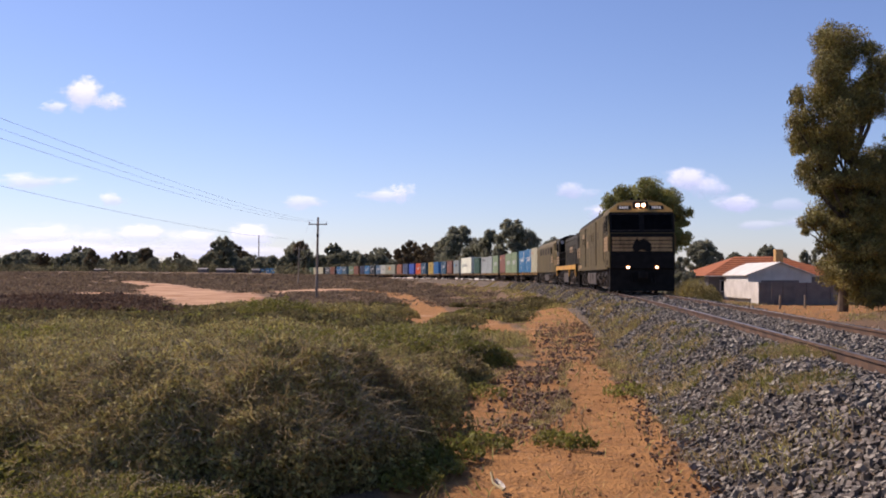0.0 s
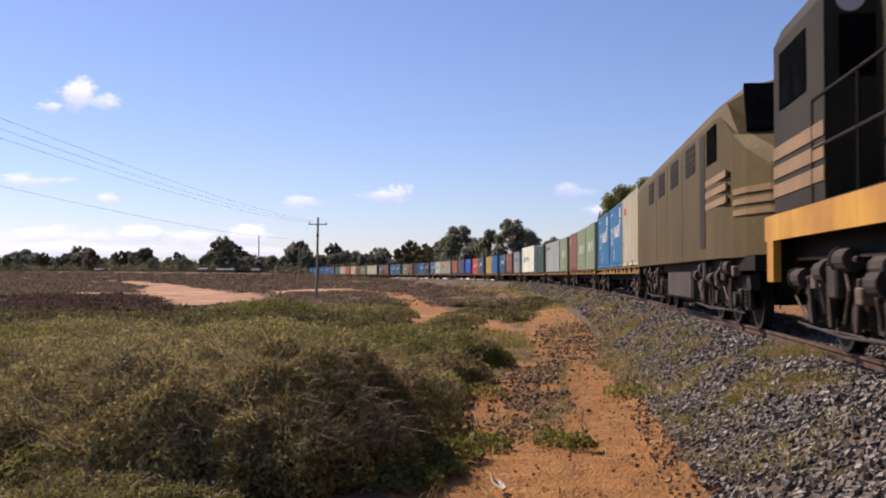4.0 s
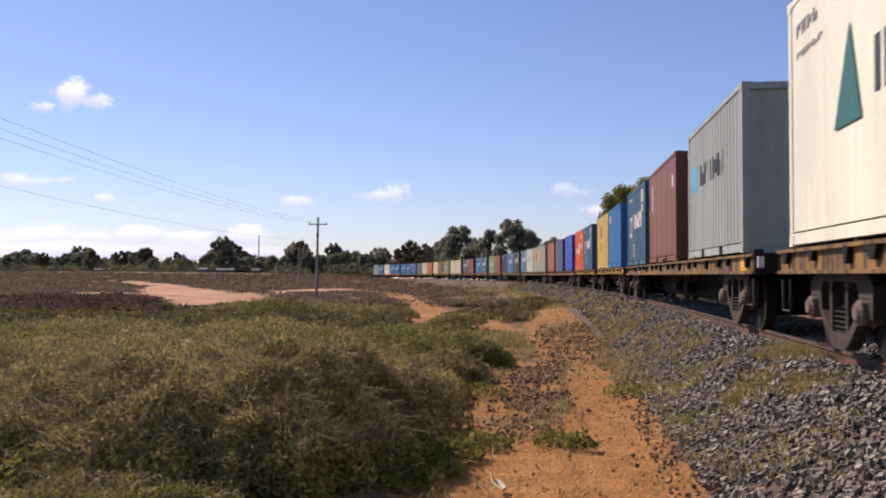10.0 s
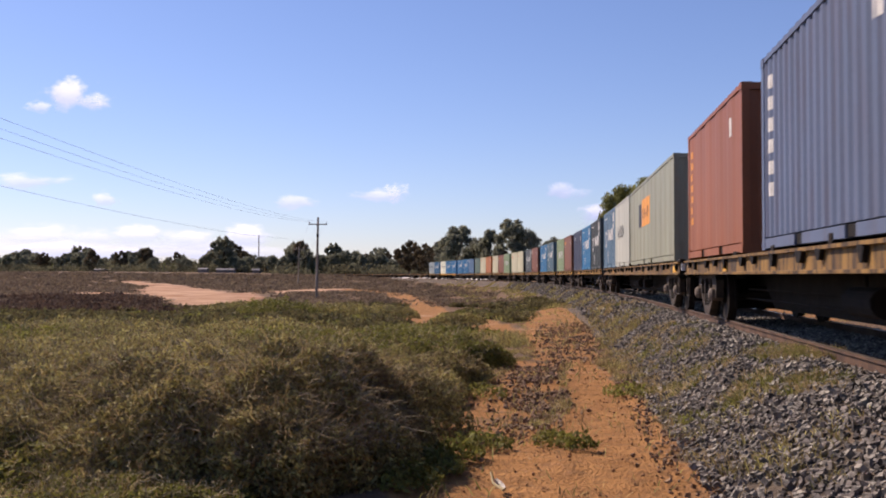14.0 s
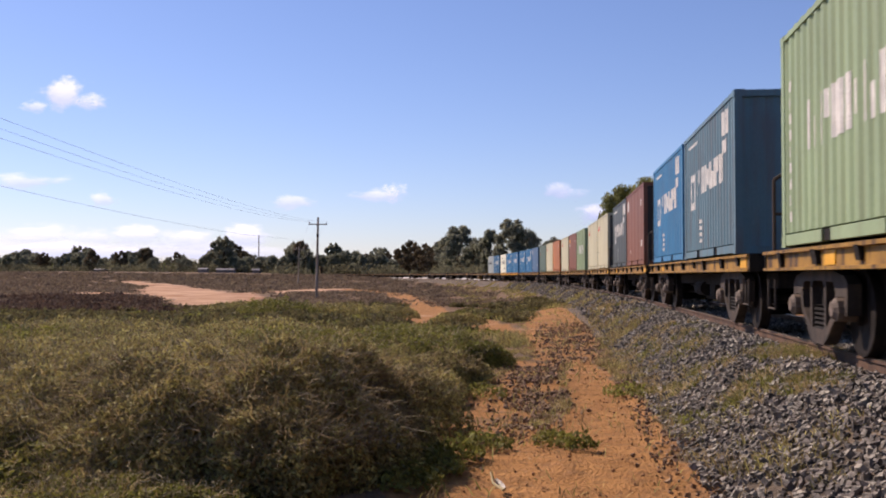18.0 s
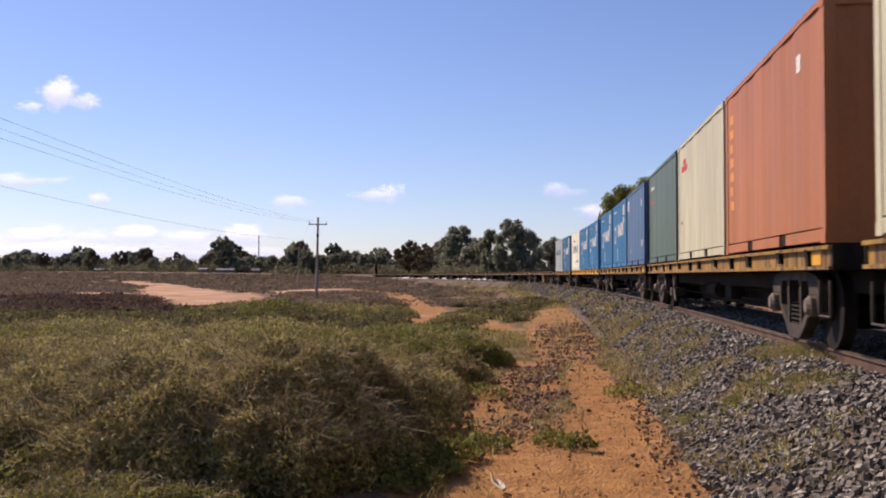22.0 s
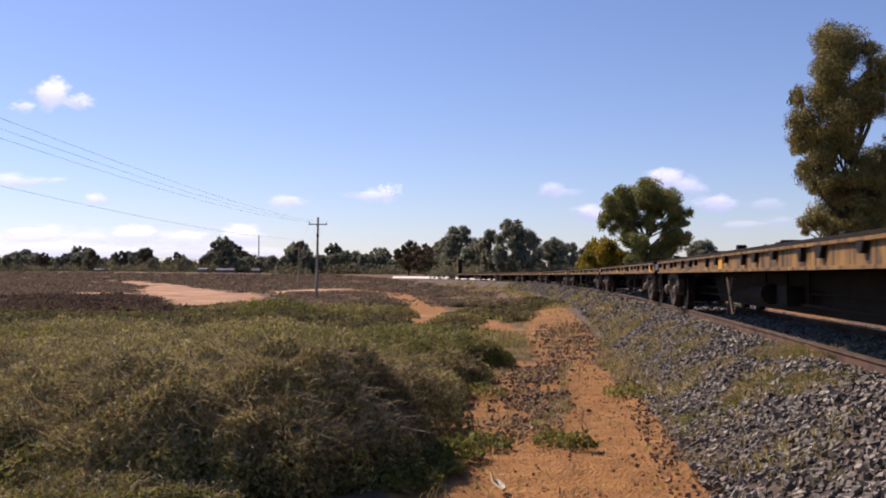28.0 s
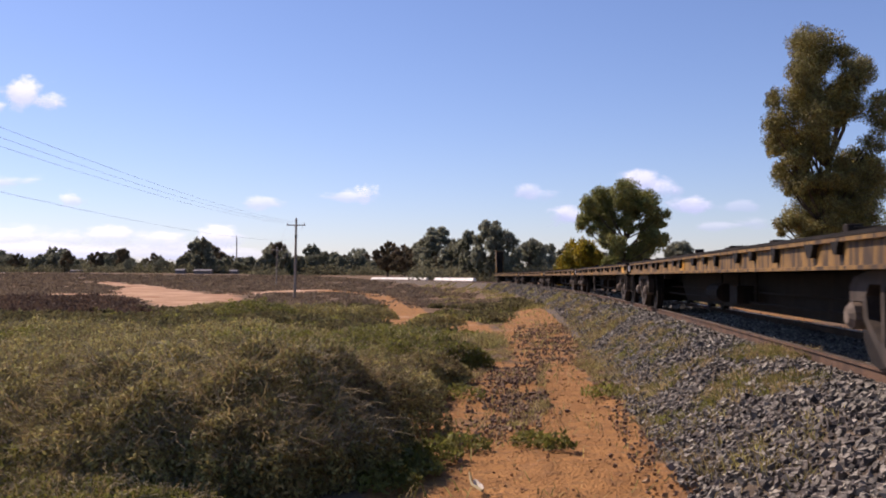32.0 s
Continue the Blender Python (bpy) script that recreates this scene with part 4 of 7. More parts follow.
def ring_seam(loco, x, z, r, y):
    bm = bmesh.new()
    n = 20
    for i in range(n):
        a, b = 2 * math.pi * i / n, 2 * math.pi * (i + 1) / n
        add_rod(bm, (x + r * math.cos(a), y, z + r * math.sin(a)), (x + r * math.cos(b), y, z + r * math.sin(b)), 0.012, 4)
    part("porthole_rim", bm, M_HOOD, loco)


def cab_end(loco, k, lit):
    """The glazed end of the double-ended engine; k: +1 leads, -1 trails."""
    X = lambda x: k * (x + 0.5)
    sx = lambda a, b: (min(X(a), X(b)), max(X(a), X(b)))
    # raked windscreen between (9.7, 2.72) and (9.35, 3.62); number panel slopes back to (8.75, 4.2)
    def on_rake(y0, y1, z0, z1, off=0.012, thick=0.02, lowx=9.7, lowz=2.65, highx=9.35, highz=3.62):
        f = lambda z: lowx + (highx - lowx) * (z - lowz) / (highz - lowz)
        bm = bmesh.new()
        vs = [bm.verts.new((X(f(z) + o), y, z)) for o in (off - thick, off) for y, z in ((y0, z0), (y1, z0), (y1, z1), (y0, z1))]
        for q in ((0, 1, 2, 3), (4, 5, 6, 7), (0, 1, 5, 4), (1, 2, 6, 5), (2, 3, 7, 6), (3, 0, 4, 7)):
            bm.faces.new([vs[i] for i in q])
        return bm
    mask = part("screen_mask", on_rake(-1.4, 1.4, 2.7, 3.6, 0.006), M_BLACK, loco, "black windscreen surround")
    for y0, y1 in ((-1.3, -0.12), (0.12, 1.3)):
        w = part("windscreen", on_rake(y0, y1, 2.82, 3.52, 0.024), M_GLASS, loco, "dark cab windscreen")
        for a, b, c, d in ((y0 - 0.03, y1 + 0.03, 2.79, 2.825), (y0 - 0.03, y1 + 0.03, 3.515, 3.55)):
            part("rubber_seal", on_rake(a, b, c, d, 0.03), M_FRAME, w)
    slope = lambda z: 9.35 - 0.6 * (z - 3.62) / 0.58
    bm = bmesh.new()
    vs = [bm.verts.new((X(slope(z) + o), y, z)) for o in (-0.03, 0.014) for y, z in ((-1.4, 3.63), (1.4, 3.63), (1.33, 3.76), (0.92, 4.08), (-0.92, 4.08), (-1.33, 3.76))]
    for q in ((5, 4, 3, 2, 1, 0), (6, 7, 8, 9, 10, 11), *((i, (i + 1) % 6, 6 + (i + 1) % 6, 6 + i) for i in range(6))):
        bm.faces.new([vs[i] for i in q])
    part("number_panel", bm, M_NUMBERGOLD, loco, "ochre gold roof slope above the windscreens")
    for a, b in ((-1.02, -0.4), (0.4, 1.02)):
        box = part("number_box", on_rake(a, b, 3.74, 3.93, 0.03, 0.02, 9.35, 3.62, 8.75, 4.2), M_BLACK, loco, "black number box with plain pale bars")
        for i in range(4):
            q = a + 0.1 + i * (b - a - 0.2) / 4
            part("number_bar", on_rake(q, q + 0.07, 3.78, 3.89, 0.04, 0.02, 9.35, 3.62, 8.75, 4.2), M_WHITE, box)
    boxes("lamp_housing", M_BLACK, loco, (*sx(8.9, 9.2), -0.33, 0.33, 3.78, 4.1), bevel=0.03)
    for y in (-0.13, 0.13):
        disc("headlamp", loco, M_LAMP if lit else M_GLASS, (X(9.2), y, 3.93), 0.058, (k, 0, 0), "glowing twin headlamp" if lit else "dark headlamp")
        # disc round the lamp for its painted halo; dark on the unlit end
        disc("halo_disc", loco, M_LAMP_HALO if lit else M_GLASS, (X(9.2), y, 3.93), 0.095, (k, 0, 0), deep=0.03)
    for i, y in enumerate((-0.3, 0.0, 0.3)):
        bm = bmesh.new()
        add_rod(bm, (X(8.2), y, 4.24), (X(8.6), y, 4.25), 0.03, 8, 0.07)
        part("air_horn", bm, M_BLACK, loco)
    # bands across the nose and round the cab sides
    boxes("nose_plate", M_BLACK, loco, (*sx(9.6, 9.704), -1.37, 1.37, 1.74, 2.66), label="black nose plate behind the bands")
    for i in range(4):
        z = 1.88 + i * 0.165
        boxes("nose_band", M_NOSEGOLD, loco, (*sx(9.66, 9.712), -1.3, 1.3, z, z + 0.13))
        for y in (-1, 1):
            boxes("side_band", M_GOLD, loco, (*sx(7.4, 9.6), *sorted((y * 1.462, y * 1.486)), z + 0.02, z + 0.165))
    bm = bmesh.new()
    out = [(-0.42, 2.0), (-0.36, 1.86), (-0.15, 1.9), (0.06, 1.96), (0.22, 1.84), (0.38, 1.9), (0.42, 2.08), (0.34, 2.28), (0.2, 2.46), (0.14, 2.32), (0.02, 2.4), (-0.08, 2.44), (-0.2, 2.34), (-0.36, 2.24)]
    add_prism(bm, [(-y * k, z) for y, z in out], "x", *sx(9.70, 9.73))
    part("emblem", bm, M_BLACK, loco, "dark painted emblem shape")
    boxes("lower_nose", M_BLACK, loco, (*sx(9.5, 9.72), -1.38, 1.38, 1.12, 1.74), bevel=0.02)
    pilot = boxes("pilot", M_BLACK, loco, (*sx(9.35, 9.62), -1.4, 1.4, 0.14, 1.12), bevel=0.02)
    for y in (-0.62, 0.62):
        disc("ditch_lamp", loco, M_LAMP_LOW if lit else M_GLASS, (X(9.72), y, 1.18), 0.05, (k, 0, 0), "glowing lower lamp" if lit else "dark lower lamp")
        disc("marker_lamp", loco, M_GLASS, (X(9.72), y * 0.72, 1.18), 0.018, (k, 0, 0))
        disc("halo_disc", loco, M_LAMP_HALO if lit else M_GLASS, (X(9.72), y, 1.18), 0.08, (k, 0, 0), deep=0.03)
    bm = bmesh.new()
    add_box(bm, *sx(9.6, 9.95), -0.12, 0.12, 0.72, 0.92)
    add_box(bm, *sx(9.9, 10.15), -0.2, 0.2, 0.66, 0.98, 0.04)
    part("coupler", bm, M_UNDER, loco)
    for y in (-0.5, -0.35, 0.35, 0.5):
        rods("air_hose", loco, M_BLACK, [((X(9.64), y, 0.95), (X(9.8), y + 0.05, 0.5))], 0.025)
    for y in (-1, 1):
        side = lambda a, b: sorted((y * a, y * b))
        boxes("cab_panel", M_HOOD, loco, (*sx(7.45, 9.4), *side(1.44, 1.4672), 2.62, 3.5), label="dark grey cab side above the bands")
        win = boxes("cab_window", M_GLASS, loco, (*sx(8.55, 9.2), *side(1.468, 1.48), 2.8, 3.48), label="dark sliding cab window")
        boxes("window_post", M_HOOD, win, (*sx(8.85, 8.9), *side(1.478, 1.488), 2.8, 3.48))
        d = boxes("cab_door", M_BODY, loco, (*sx(8.02, 8.58), *side(1.468, 1.482), 1.25, 3.45))
        for a, b in ((7.99, 8.02), (8.58, 8.61)):
            boxes("door_shadow_gap", M_BLACK, d, (*sx(a, b), *side(1.466, 1.484), 1.22, 3.5))
        boxes("door_window", M_GLASS, d, (*sx(8.14, 8.46), *side(1.48, 1.488), 2.75, 3.3))
        for z in (1.35, 1.9, 2.45, 3.0):
            boxes("step_hole", M_BLACK, loco, (*sx(7.62, 7.8), *side(1.466, 1.476), z, z + 0.2))
        boxes("step_hole", M_BLACK, loco, (*sx(8.2, 8.4), *side(1.466, 1.476), 1.0 + 0.2, 1.2 + 0.2))
        boxes("step_hole", M_BLACK, loco, (*sx(9.15, 9.4), *side(1.466, 1.478), 1.3, 1.5))
        rods("grab_rail", loco, M_FRAME, [((X(7.93), y * 1.53, 1.5), (X(7.93), y * 1.53, 3.2))], 0.018)
        rods("step_ladder", loco, M_FRAME, [((X(9.3), y * 1.42, 0.25), (X(9.3), y * 1.42, 1.15)), ((X(8.95), y * 1.42, 0.25), (X(8.95), y * 1.42, 1.15)), ((X(8.95), y * 1.42, 0.3), (X(9.3), y * 1.42, 0.3)), ((X(8.95), y * 1.42, 0.65), (X(9.3), y * 1.42, 0.65))], 0.025)


def lead_engine(s0, s1):
    s = (s0 + s1) / 2
    lo = tagged(new("diesel_locomotive"), label="double-ended bronze diesel locomotive with gold bands and lit headlamps", category="locomotive", group="locomotives")
    riding(lo, s, 6.6, RAIL_Z)
    secs = []
    for x, cap, w in ((-10.2, 2.65, 1.42), (-9.85, 3.62, 1.45), (-9.25, 9, 1.465), (9.25, 9, 1.465), (9.85, 3.62, 1.45), (10.2, 2.65, 1.42)):
        secs.append((x, shell(w, 1.15, 3.55, 4.2, 0.95, cap)))
    part("body", loft(secs), M_BODY, lo)
    boxes("underframe", M_BLACK, lo, (-9.8, 9.8, -1.3, 1.3, 0.98, 1.16))
    for y in (-1, 1):
        side = lambda a, b: sorted((y * a, y * b))
        boxes("skirt_lip", M_BODY, lo, (-9.9, 9.9, *side(1.44, 1.495), 1.1, 1.22))
        for x in (-6.9, -4.4, -1.5, 0.6, 2.7, 5.6):
            boxes("panel_seam", M_HOOD, lo, (x - 0.012, x + 0.012, *side(1.464, 1.474), 1.25, 3.5))
        boxes("panel_seam", M_HOOD, lo, (-7.4, 7.4, *side(1.464, 1.472), 2.3, 2.315))
        boxes("drain_pipe", M_BLACK, lo, (3.9, 4.0, *side(1.464, 1.5), 1.3, 3.5))
        boxes("drain_pipe", M_BLACK, lo, (-3.1, -3.0, *side(1.464, 1.5), 1.3, 3.5))
        for x in (-5.4, -3.8, -0.4, 2.0):
            ring_seam(lo, x, 2.75, 0.3, y * 1.468)
        for x in (-4.7, 1.0, 5.0):
            boxes("side_vent", M_BLACK, lo, (x - 0.07, x + 0.07, *side(1.464, 1.476), 2.6, 2.95))
        boxes("nameplate", M_GOLD, lo, (-5.6, -4.2, *side(1.464, 1.478), 3.0, 3.22), label="gold plate with worn lettering")
        boxes("nameplate", M_GOLD, lo, (-2.1, -1.4, *side(1.464, 1.478), 2.35, 2.7), label="gold plate with worn lettering")
        boxes("louvre_band", M_HOOD, lo, (-7.2, 7.2, *side(1.40, 1.455), 3.62, 3.74))
    for i, x in enumerate((-6.2, -5.0, -3.8, -2.6, 0.4, 1.6, 3.2, 5.0, 6.4)):
        boxes("roof_hatch", M_HOOD, lo, (x - 0.5, x + 0.5, -0.55, 0.55, 4.15, 4.3), bevel=0.03)
    tank = boxes("fuel_tank", M_TANK, lo, (-2.6, 2.6, -1.38, 1.38, 0.32, 0.98), bevel=0.06)
    for y in (-1.4, 1.38):
        boxes("tank_gauge", M_BLACK, tank, (0.6, 0.9, y, y + 0.02, 0.6, 0.92))
        boxes("tank_strap", M_TANK, tank, (-1.0, -0.92, y, y + 0.02, 0.36, 0.95))
    for x in (-6.6, 6.6):
        loco_bogie(lo, x, (-1.85, 0.0, 1.85), s)
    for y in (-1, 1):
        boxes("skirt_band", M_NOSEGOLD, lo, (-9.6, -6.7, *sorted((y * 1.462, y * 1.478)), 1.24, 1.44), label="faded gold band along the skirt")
        for x in (-3.4, 3.2):
            bm = bmesh.new()
            add_rod(bm, (x - 0.5, y * 1.12, 0.72), (x + 0.5, y * 1.12, 0.72), 0.2, 14)
            part("air_reservoir", bm, M_LOCOFRAME, lo)
        rods("brake_pipe", lo, M_LOCOFRAME, [((-8.9, y * 1.3, 1.05), (8.9, y * 1.3, 1.05))], 0.025)
        for x in (-9.0, -4.6, 4.6, 9.0):
            rods("sand_pipe", lo, M_LOCOFRAME, [((x, y * 1.2, 1.1), (x - 0.1, y * 0.95, 0.2))], 0.022)
    under_gear(lo, -9.0, -3.9, 1)
    under_gear(lo, 3.9, 9.0, 2)
    for k in (1, -1):
        cab_end(lo, k, k > 0)
    return lo


def hood_engine(s0, s1):
    s = (s0 + s1) / 2
    h = (s1 - s0) / 2 - 0.45
    lo = tagged(new("diesel_locomotive"), label="grey hood-type diesel locomotive with a yellow sill and handrails", category="locomotive", group="locomotives")
    riding(lo, s, 5.4, RAIL_Z)
    boxes("walkway", M_HOOD, lo, (-h, h, -1.42, 1.42, 1.5, 1.56))
    for y in (-1, 1):
        side = lambda a, b: sorted((y * a, y * b))
        boxes("sill", M_LOCOYELLOW, lo, (-h, h, *side(1.4, 1.45), 1.24, 1.54), label="yellow side sill")
        for x in (-h + 0.12, h - 0.5, 3.2):
            boxes("step_plate", M_LOCOYELLOW, lo, (x, x + 0.35, *side(1.36, 1.45), 0.75, 1.24))
    boxes("underframe", M_BLACK, lo, (-h, h, -1.1, 1.1, 1.0, 1.5))
    a, b = -5.7, h - 1.0
    part("hood", loft([(a, shell(0.92, 1.55, 3.5, 3.95, 0.62)), (b, shell(0.92, 1.55, 3.5, 3.95, 0.62)), (b + 0.25, shell(0.85, 1.6, 3.3, 3.7, 0.55))]), M_HOOD, lo)
    for y in (-1, 1):
        side = lambda p, q: sorted((y * p, y * q))
        for i in range(13):
            x = a + 0.3 + i * 0.78
            d = boxes("hood_door", M_HOOD, lo, (x, x + 0.72, *side(0.918, 0.935), 1.75, 3.1))
            boxes("door_latch", M_BLACK, d, (x + 0.6, x + 0.65, *side(0.934, 0.945), 2.3, 2.42))
        for i in range(10):
            boxes("roof_latch", M_BLACK, lo, (a + 0.4 + i * 0.95, a + 0.62 + i * 0.95, *side(0.88, 0.95), 3.42, 3.5))
        for i in range(2):
            g = boxes("radiator_grille", M_BLACK, lo, (b - 3.0 + i * 1.45, b - 1.65 + i * 1.45, *side(0.918, 0.94), 2.75, 3.48), label="black radiator intake")
            for z in (2.9, 3.05, 3.2, 3.35):
                boxes("slat", M_HOOD, g, (b - 2.96 + i * 1.45, b - 1.69 + i * 1.45, *side(0.938, 0.95), z, z + 0.02))
        p = boxes("nameplate", M_GOLD, lo, (-1.2, 1.0, *side(0.934, 0.95), 2.55, 2.95), label="framed yellow plate with worn lettering")
        rail = [((-h + 2.2 + i * 1.55, y * 1.4, 1.55), (-h + 2.2 + i * 1.55, y * 1.4, 2.6)) for i in range(int((2 * h - 2.4) / 1.55) + 1)]
        xe = -h + 2.2 + int((2 * h - 2.4) / 1.55) * 1.55
        rods("handrail", lo, M_BLACK, rail + [((-h + 2.2, y * 1.4, 2.6), (xe, y * 1.4, 2.6)), ((-h + 2.2, y * 1.4, 2.1), (xe, y * 1.4, 2.1))], 0.02)
        rods("end_rail", lo, M_BLACK, [((h - 0.1, y * 1.35, 0.6), (h - 0.1, y * 1.35, 2.55)), ((h - 0.1, y * 1.35, 2.55), (h - 0.7, y * 1.35, 2.6))], 0.022)
    # full-width cab at the trailing end
    c0, c1 = -h + 0.35, -5.7
    cab = part("cab", loft([(c0, shell(1.4, 1.35, 3.55, 4.1, 0.9)), (c1, shell(1.4, 1.35, 3.55, 4.1, 0.9))]), M_HOOD, lo)
    for y in (-1, 1):
        side = lambda p, q: sorted((y * p, y * q))
        boxes("cab_window", M_GLASS, cab, (c0 + 0.35, c0 + 1.6, *side(1.4, 1.415), 2.75, 3.4))
        for i in range(3):
            boxes("cab_band", M_GOLD, cab, (c0, c1, *side(1.4, 1.412), 1.75 + i * 0.22, 1.9 + i * 0.22))
    for y in (-0.9, 0.9):
        boxes("front_window", M_GLASS, cab, (c1, c1 + 0.012, min(y, y * 1.4), max(y, y * 1.4), 2.75, 3.35))
    disc("cab_number", cab, M_WHITE, (c1, -1.15, 3.62 - 0.1), 0.14, (1, 0, 0), deep=0.012)
    for x in (-1.5, 0.5, 2.2, 4.5):
        disc("roof_fan", lo, M_HOOD, (x, 0, 3.92), 0.45, (0, 0, 1), deep=0.12)
    disc("exhaust_stack", lo, M_BLACK, (-0.6, 0, 3.92), 0.16, (0, 0, 1), deep=0.3)
    tank = boxes("fuel_tank", M_TANK, lo, (-2.2, 1.6, -1.3, 1.3, 0.3, 1.02), bevel=0.05)
    rods("air_pipe", lo, M_FRAME, [((-3.5, -1.32, 1.12), (4.5, -1.32, 1.12)), ((-2.5, -1.36, 1.06), (-1.0, -1.36, 1.2)), ((1.7, -1.3, 0.4), (1.7, -1.3, 1.1))], 0.03)
    for x in (-5.2, 5.2):
        loco_bogie(lo, x, (-1.7, 0.0, 1.7), s)
    for k in (1, -1):
        boxes("headstock", M_BLACK, lo, (min(k * h, k * (h + 0.05)), max(k * h, k * (h + 0.05)), -1.42, 1.42, 1.0, 1.54))
        boxes("coupler", M_UNDER, lo, (min(k * h, k * (h + 0.45)), max(k * h, k * (h + 0.45)), -0.15, 0.15, 0.7, 0.95))
    under_gear(lo, -7.4, -3.0, 3)
    under_gear(lo, 3.0, 7.4, 4)
    return lo


def nose_engine(s0, s1):
    s = (s0 + s1) / 2
    h = (s1 - s0) / 2 - 0.45
    lo = tagged(new("diesel_locomotive"), label="old round-nosed bronze diesel locomotive with gold nose bands", category="locomotive", group="locomotives")
    riding(lo, s, 5.4, RAIL_Z)
    secs = [(-h, shell(1.42, 1.1, 3.4, 4.05, 0.9)), (h - 3.0, shell(1.42, 1.1, 3.4, 4.05, 0.9)), (h - 2.4, shell(1.4, 1.1, 3.35, 3.95, 0.85, 3.95)), (h - 1.75, shell(1.34, 1.1, 3.2, 3.9, 0.8, 2.98)),
            (h - 1.2, shell(1.24, 1.1, 2.7, 3.1, 0.7, 2.9)), (h - 0.6, shell(1.02, 1.05, 2.4, 2.75, 0.5, 2.7)), (h - 0.2, shell(0.72, 1.05, 2.1, 2.45, 0.35, 2.4)), (h, shell(0.42, 1.1, 1.8, 2.1, 0.2, 2.05))]
    part("body", loft(secs), M_BODY, lo, smooth=False)
    for y in (-1, 1):
        side = lambda p, q: sorted((y * p, y * q))
        w = boxes("cab_window", M_GLASS, lo, (h - 3.7, h - 2.75, *side(1.415, 1.43), 2.7, 3.3), label="dark cab side window")
        boxes("cab_door", M_HOOD, lo, (h - 4.5, h - 3.9, *side(1.415, 1.43), 1.3, 3.3))
        for x, wd in ((h - 6.4, 1.3), (h - 8.9, 1.3), (h - 11.4, 1.3), (h - 13.9, 1.3)):
            g = boxes("side_grille", M_BLACK, lo, (x, x + wd, *side(1.415, 1.428), 2.75, 3.3), label="dark louvred intake")
            for z in (2.85, 3.0, 3.15):
                boxes("slat", M_HOOD, g, (x, x + wd, *side(1.427, 1.436), z, z + 0.02))
        for x in (h - 7.0, h - 9.5, h - 12.0):
            boxes("panel_seam", M_HOOD, lo, (x, x + 0.02, *side(1.415, 1.424), 1.2, 3.35))
        for i in range(3):
            boxes("side_band", M_GOLD, lo, (h - 3.9, h - 1.9, *side(1.39, 1.425), 1.95 + i * 0.2, 2.06 + i * 0.2))
    # windscreens set in the slope above the nose
    for y in (-0.62, 0.62):
        bm = bmesh.new()
        f = [(h - 1.78, y - 0.5, 3.05), (h - 1.78, y + 0.5, 3.05), (h - 2.34, y + 0.44, 3.84), (h - 2.34, y - 0.44, 3.84)]
        lo4 = [bm.verts.new((px + 0.05, py, pz + 0.03)) for px, py, pz in f]
        hi4 = [bm.verts.new((px - 0.02, py, pz - 0.02)) for px, py, pz in f]
        bm.faces.new(lo4)
        bm.faces.new(hi4[::-1])
        for i in range(4):
            bm.faces.new((lo4[i], lo4[(i + 1) % 4], hi4[(i + 1) % 4], hi4[i]))
        part("windscreen", bm, M_GLASS, lo, "dark split windscreen")
    for i in range(3):
        z = 1.72 + i * 0.16
        part("nose_band", loft([(h - 1.7, [(-1.35, z), (-1.35, z + 0.09), (1.35, z + 0.09), (1.35, z)]), (h - 1.18, [(-1.26, z), (-1.26, z + 0.09), (1.26, z + 0.09), (1.26, z)]), (h - 0.58, [(-1.04, z), (-1.04, z + 0.09), (1.04, z + 0.09), (1.04, z)]), (h - 0.18, [(-0.745, z), (-0.745, z + 0.09), (0.745, z + 0.09), (0.745, z)]), (h + 0.02, [(-0.44, z), (-0.44, z + 0.09), (0.44, z + 0.09), (0.44, z)])]), M_GOLD, lo)
    disc("headlamp", lo, M_GLASS, (h - 0.12, 0, 2.25), 0.16, (1, 0, 0))
    boxes("underframe", M_BLACK, lo, (-h, h - 0.6, -1.25, 1.25, 0.9, 1.12))
    boxes("fuel_tank", M_TANK, lo, (-2.2, 1.8, -1.25, 1.25, 0.32, 0.95), bevel=0.05)
    for x in (-5.2, 5.0):
        loco_bogie(lo, x, (-1.7, 0.0, 1.7), s)
    for x in (-5.5, -3.0, -0.5, 2.0):
        boxes("roof_hatch", M_HOOD, lo, (x - 0.6, x + 0.6, -0.5, 0.5, 4.0, 4.14), bevel=0.03)
    for k in (1, -1):
        boxes("coupler", M_UNDER, lo, (min(k * (h - 0.2), k * (h + 0.45)), max(k * (h - 0.2), k * (h + 0.45)), -0.15, 0.15, 0.7, 0.95))
    under_gear(lo, -7.4, -3.0, 5)
    under_gear(lo, 2.8, 7.0, 6)
    return lo


lead_engine(-337.4, -316.2)
hood_engine(-315.2, -297.6)
nose_engine(-297.4, -278.9)

# ---- the train, from its head ----
BLUE, GREEN, BROWN, BEIGE = (56, 122, 167), (142, 158, 124), (124, 77, 58), (192, 184, 156)
CREAM, GREY, NAVY, SLATE = (236, 232, 212), (174, 178, 176), (72, 78, 98), (92, 102, 128)
TEAL, DKGREEN, YELLOW, ORANGE = (60, 98, 120), (62, 92, 78), (204, 172, 92), (216, 94, 46)
ROYAL, RUSTY, GUNMETAL = (44, 76, 166), (148, 88, 60), (66, 74, 76)
M_RED = mat("red_lettering", srgb(200, 60, 46), srgb(180, 60, 50), rough=0.6, bump=0.03)
M_DARKINK = mat("dark_lettering", srgb(58, 62, 70), srgb(44, 48, 56), rough=0.6, bump=0.03)
M_GOLDINK = mat("amber_lettering", srgb(232, 160, 70), srgb(220, 150, 60), rough=0.6, bump=0.03)
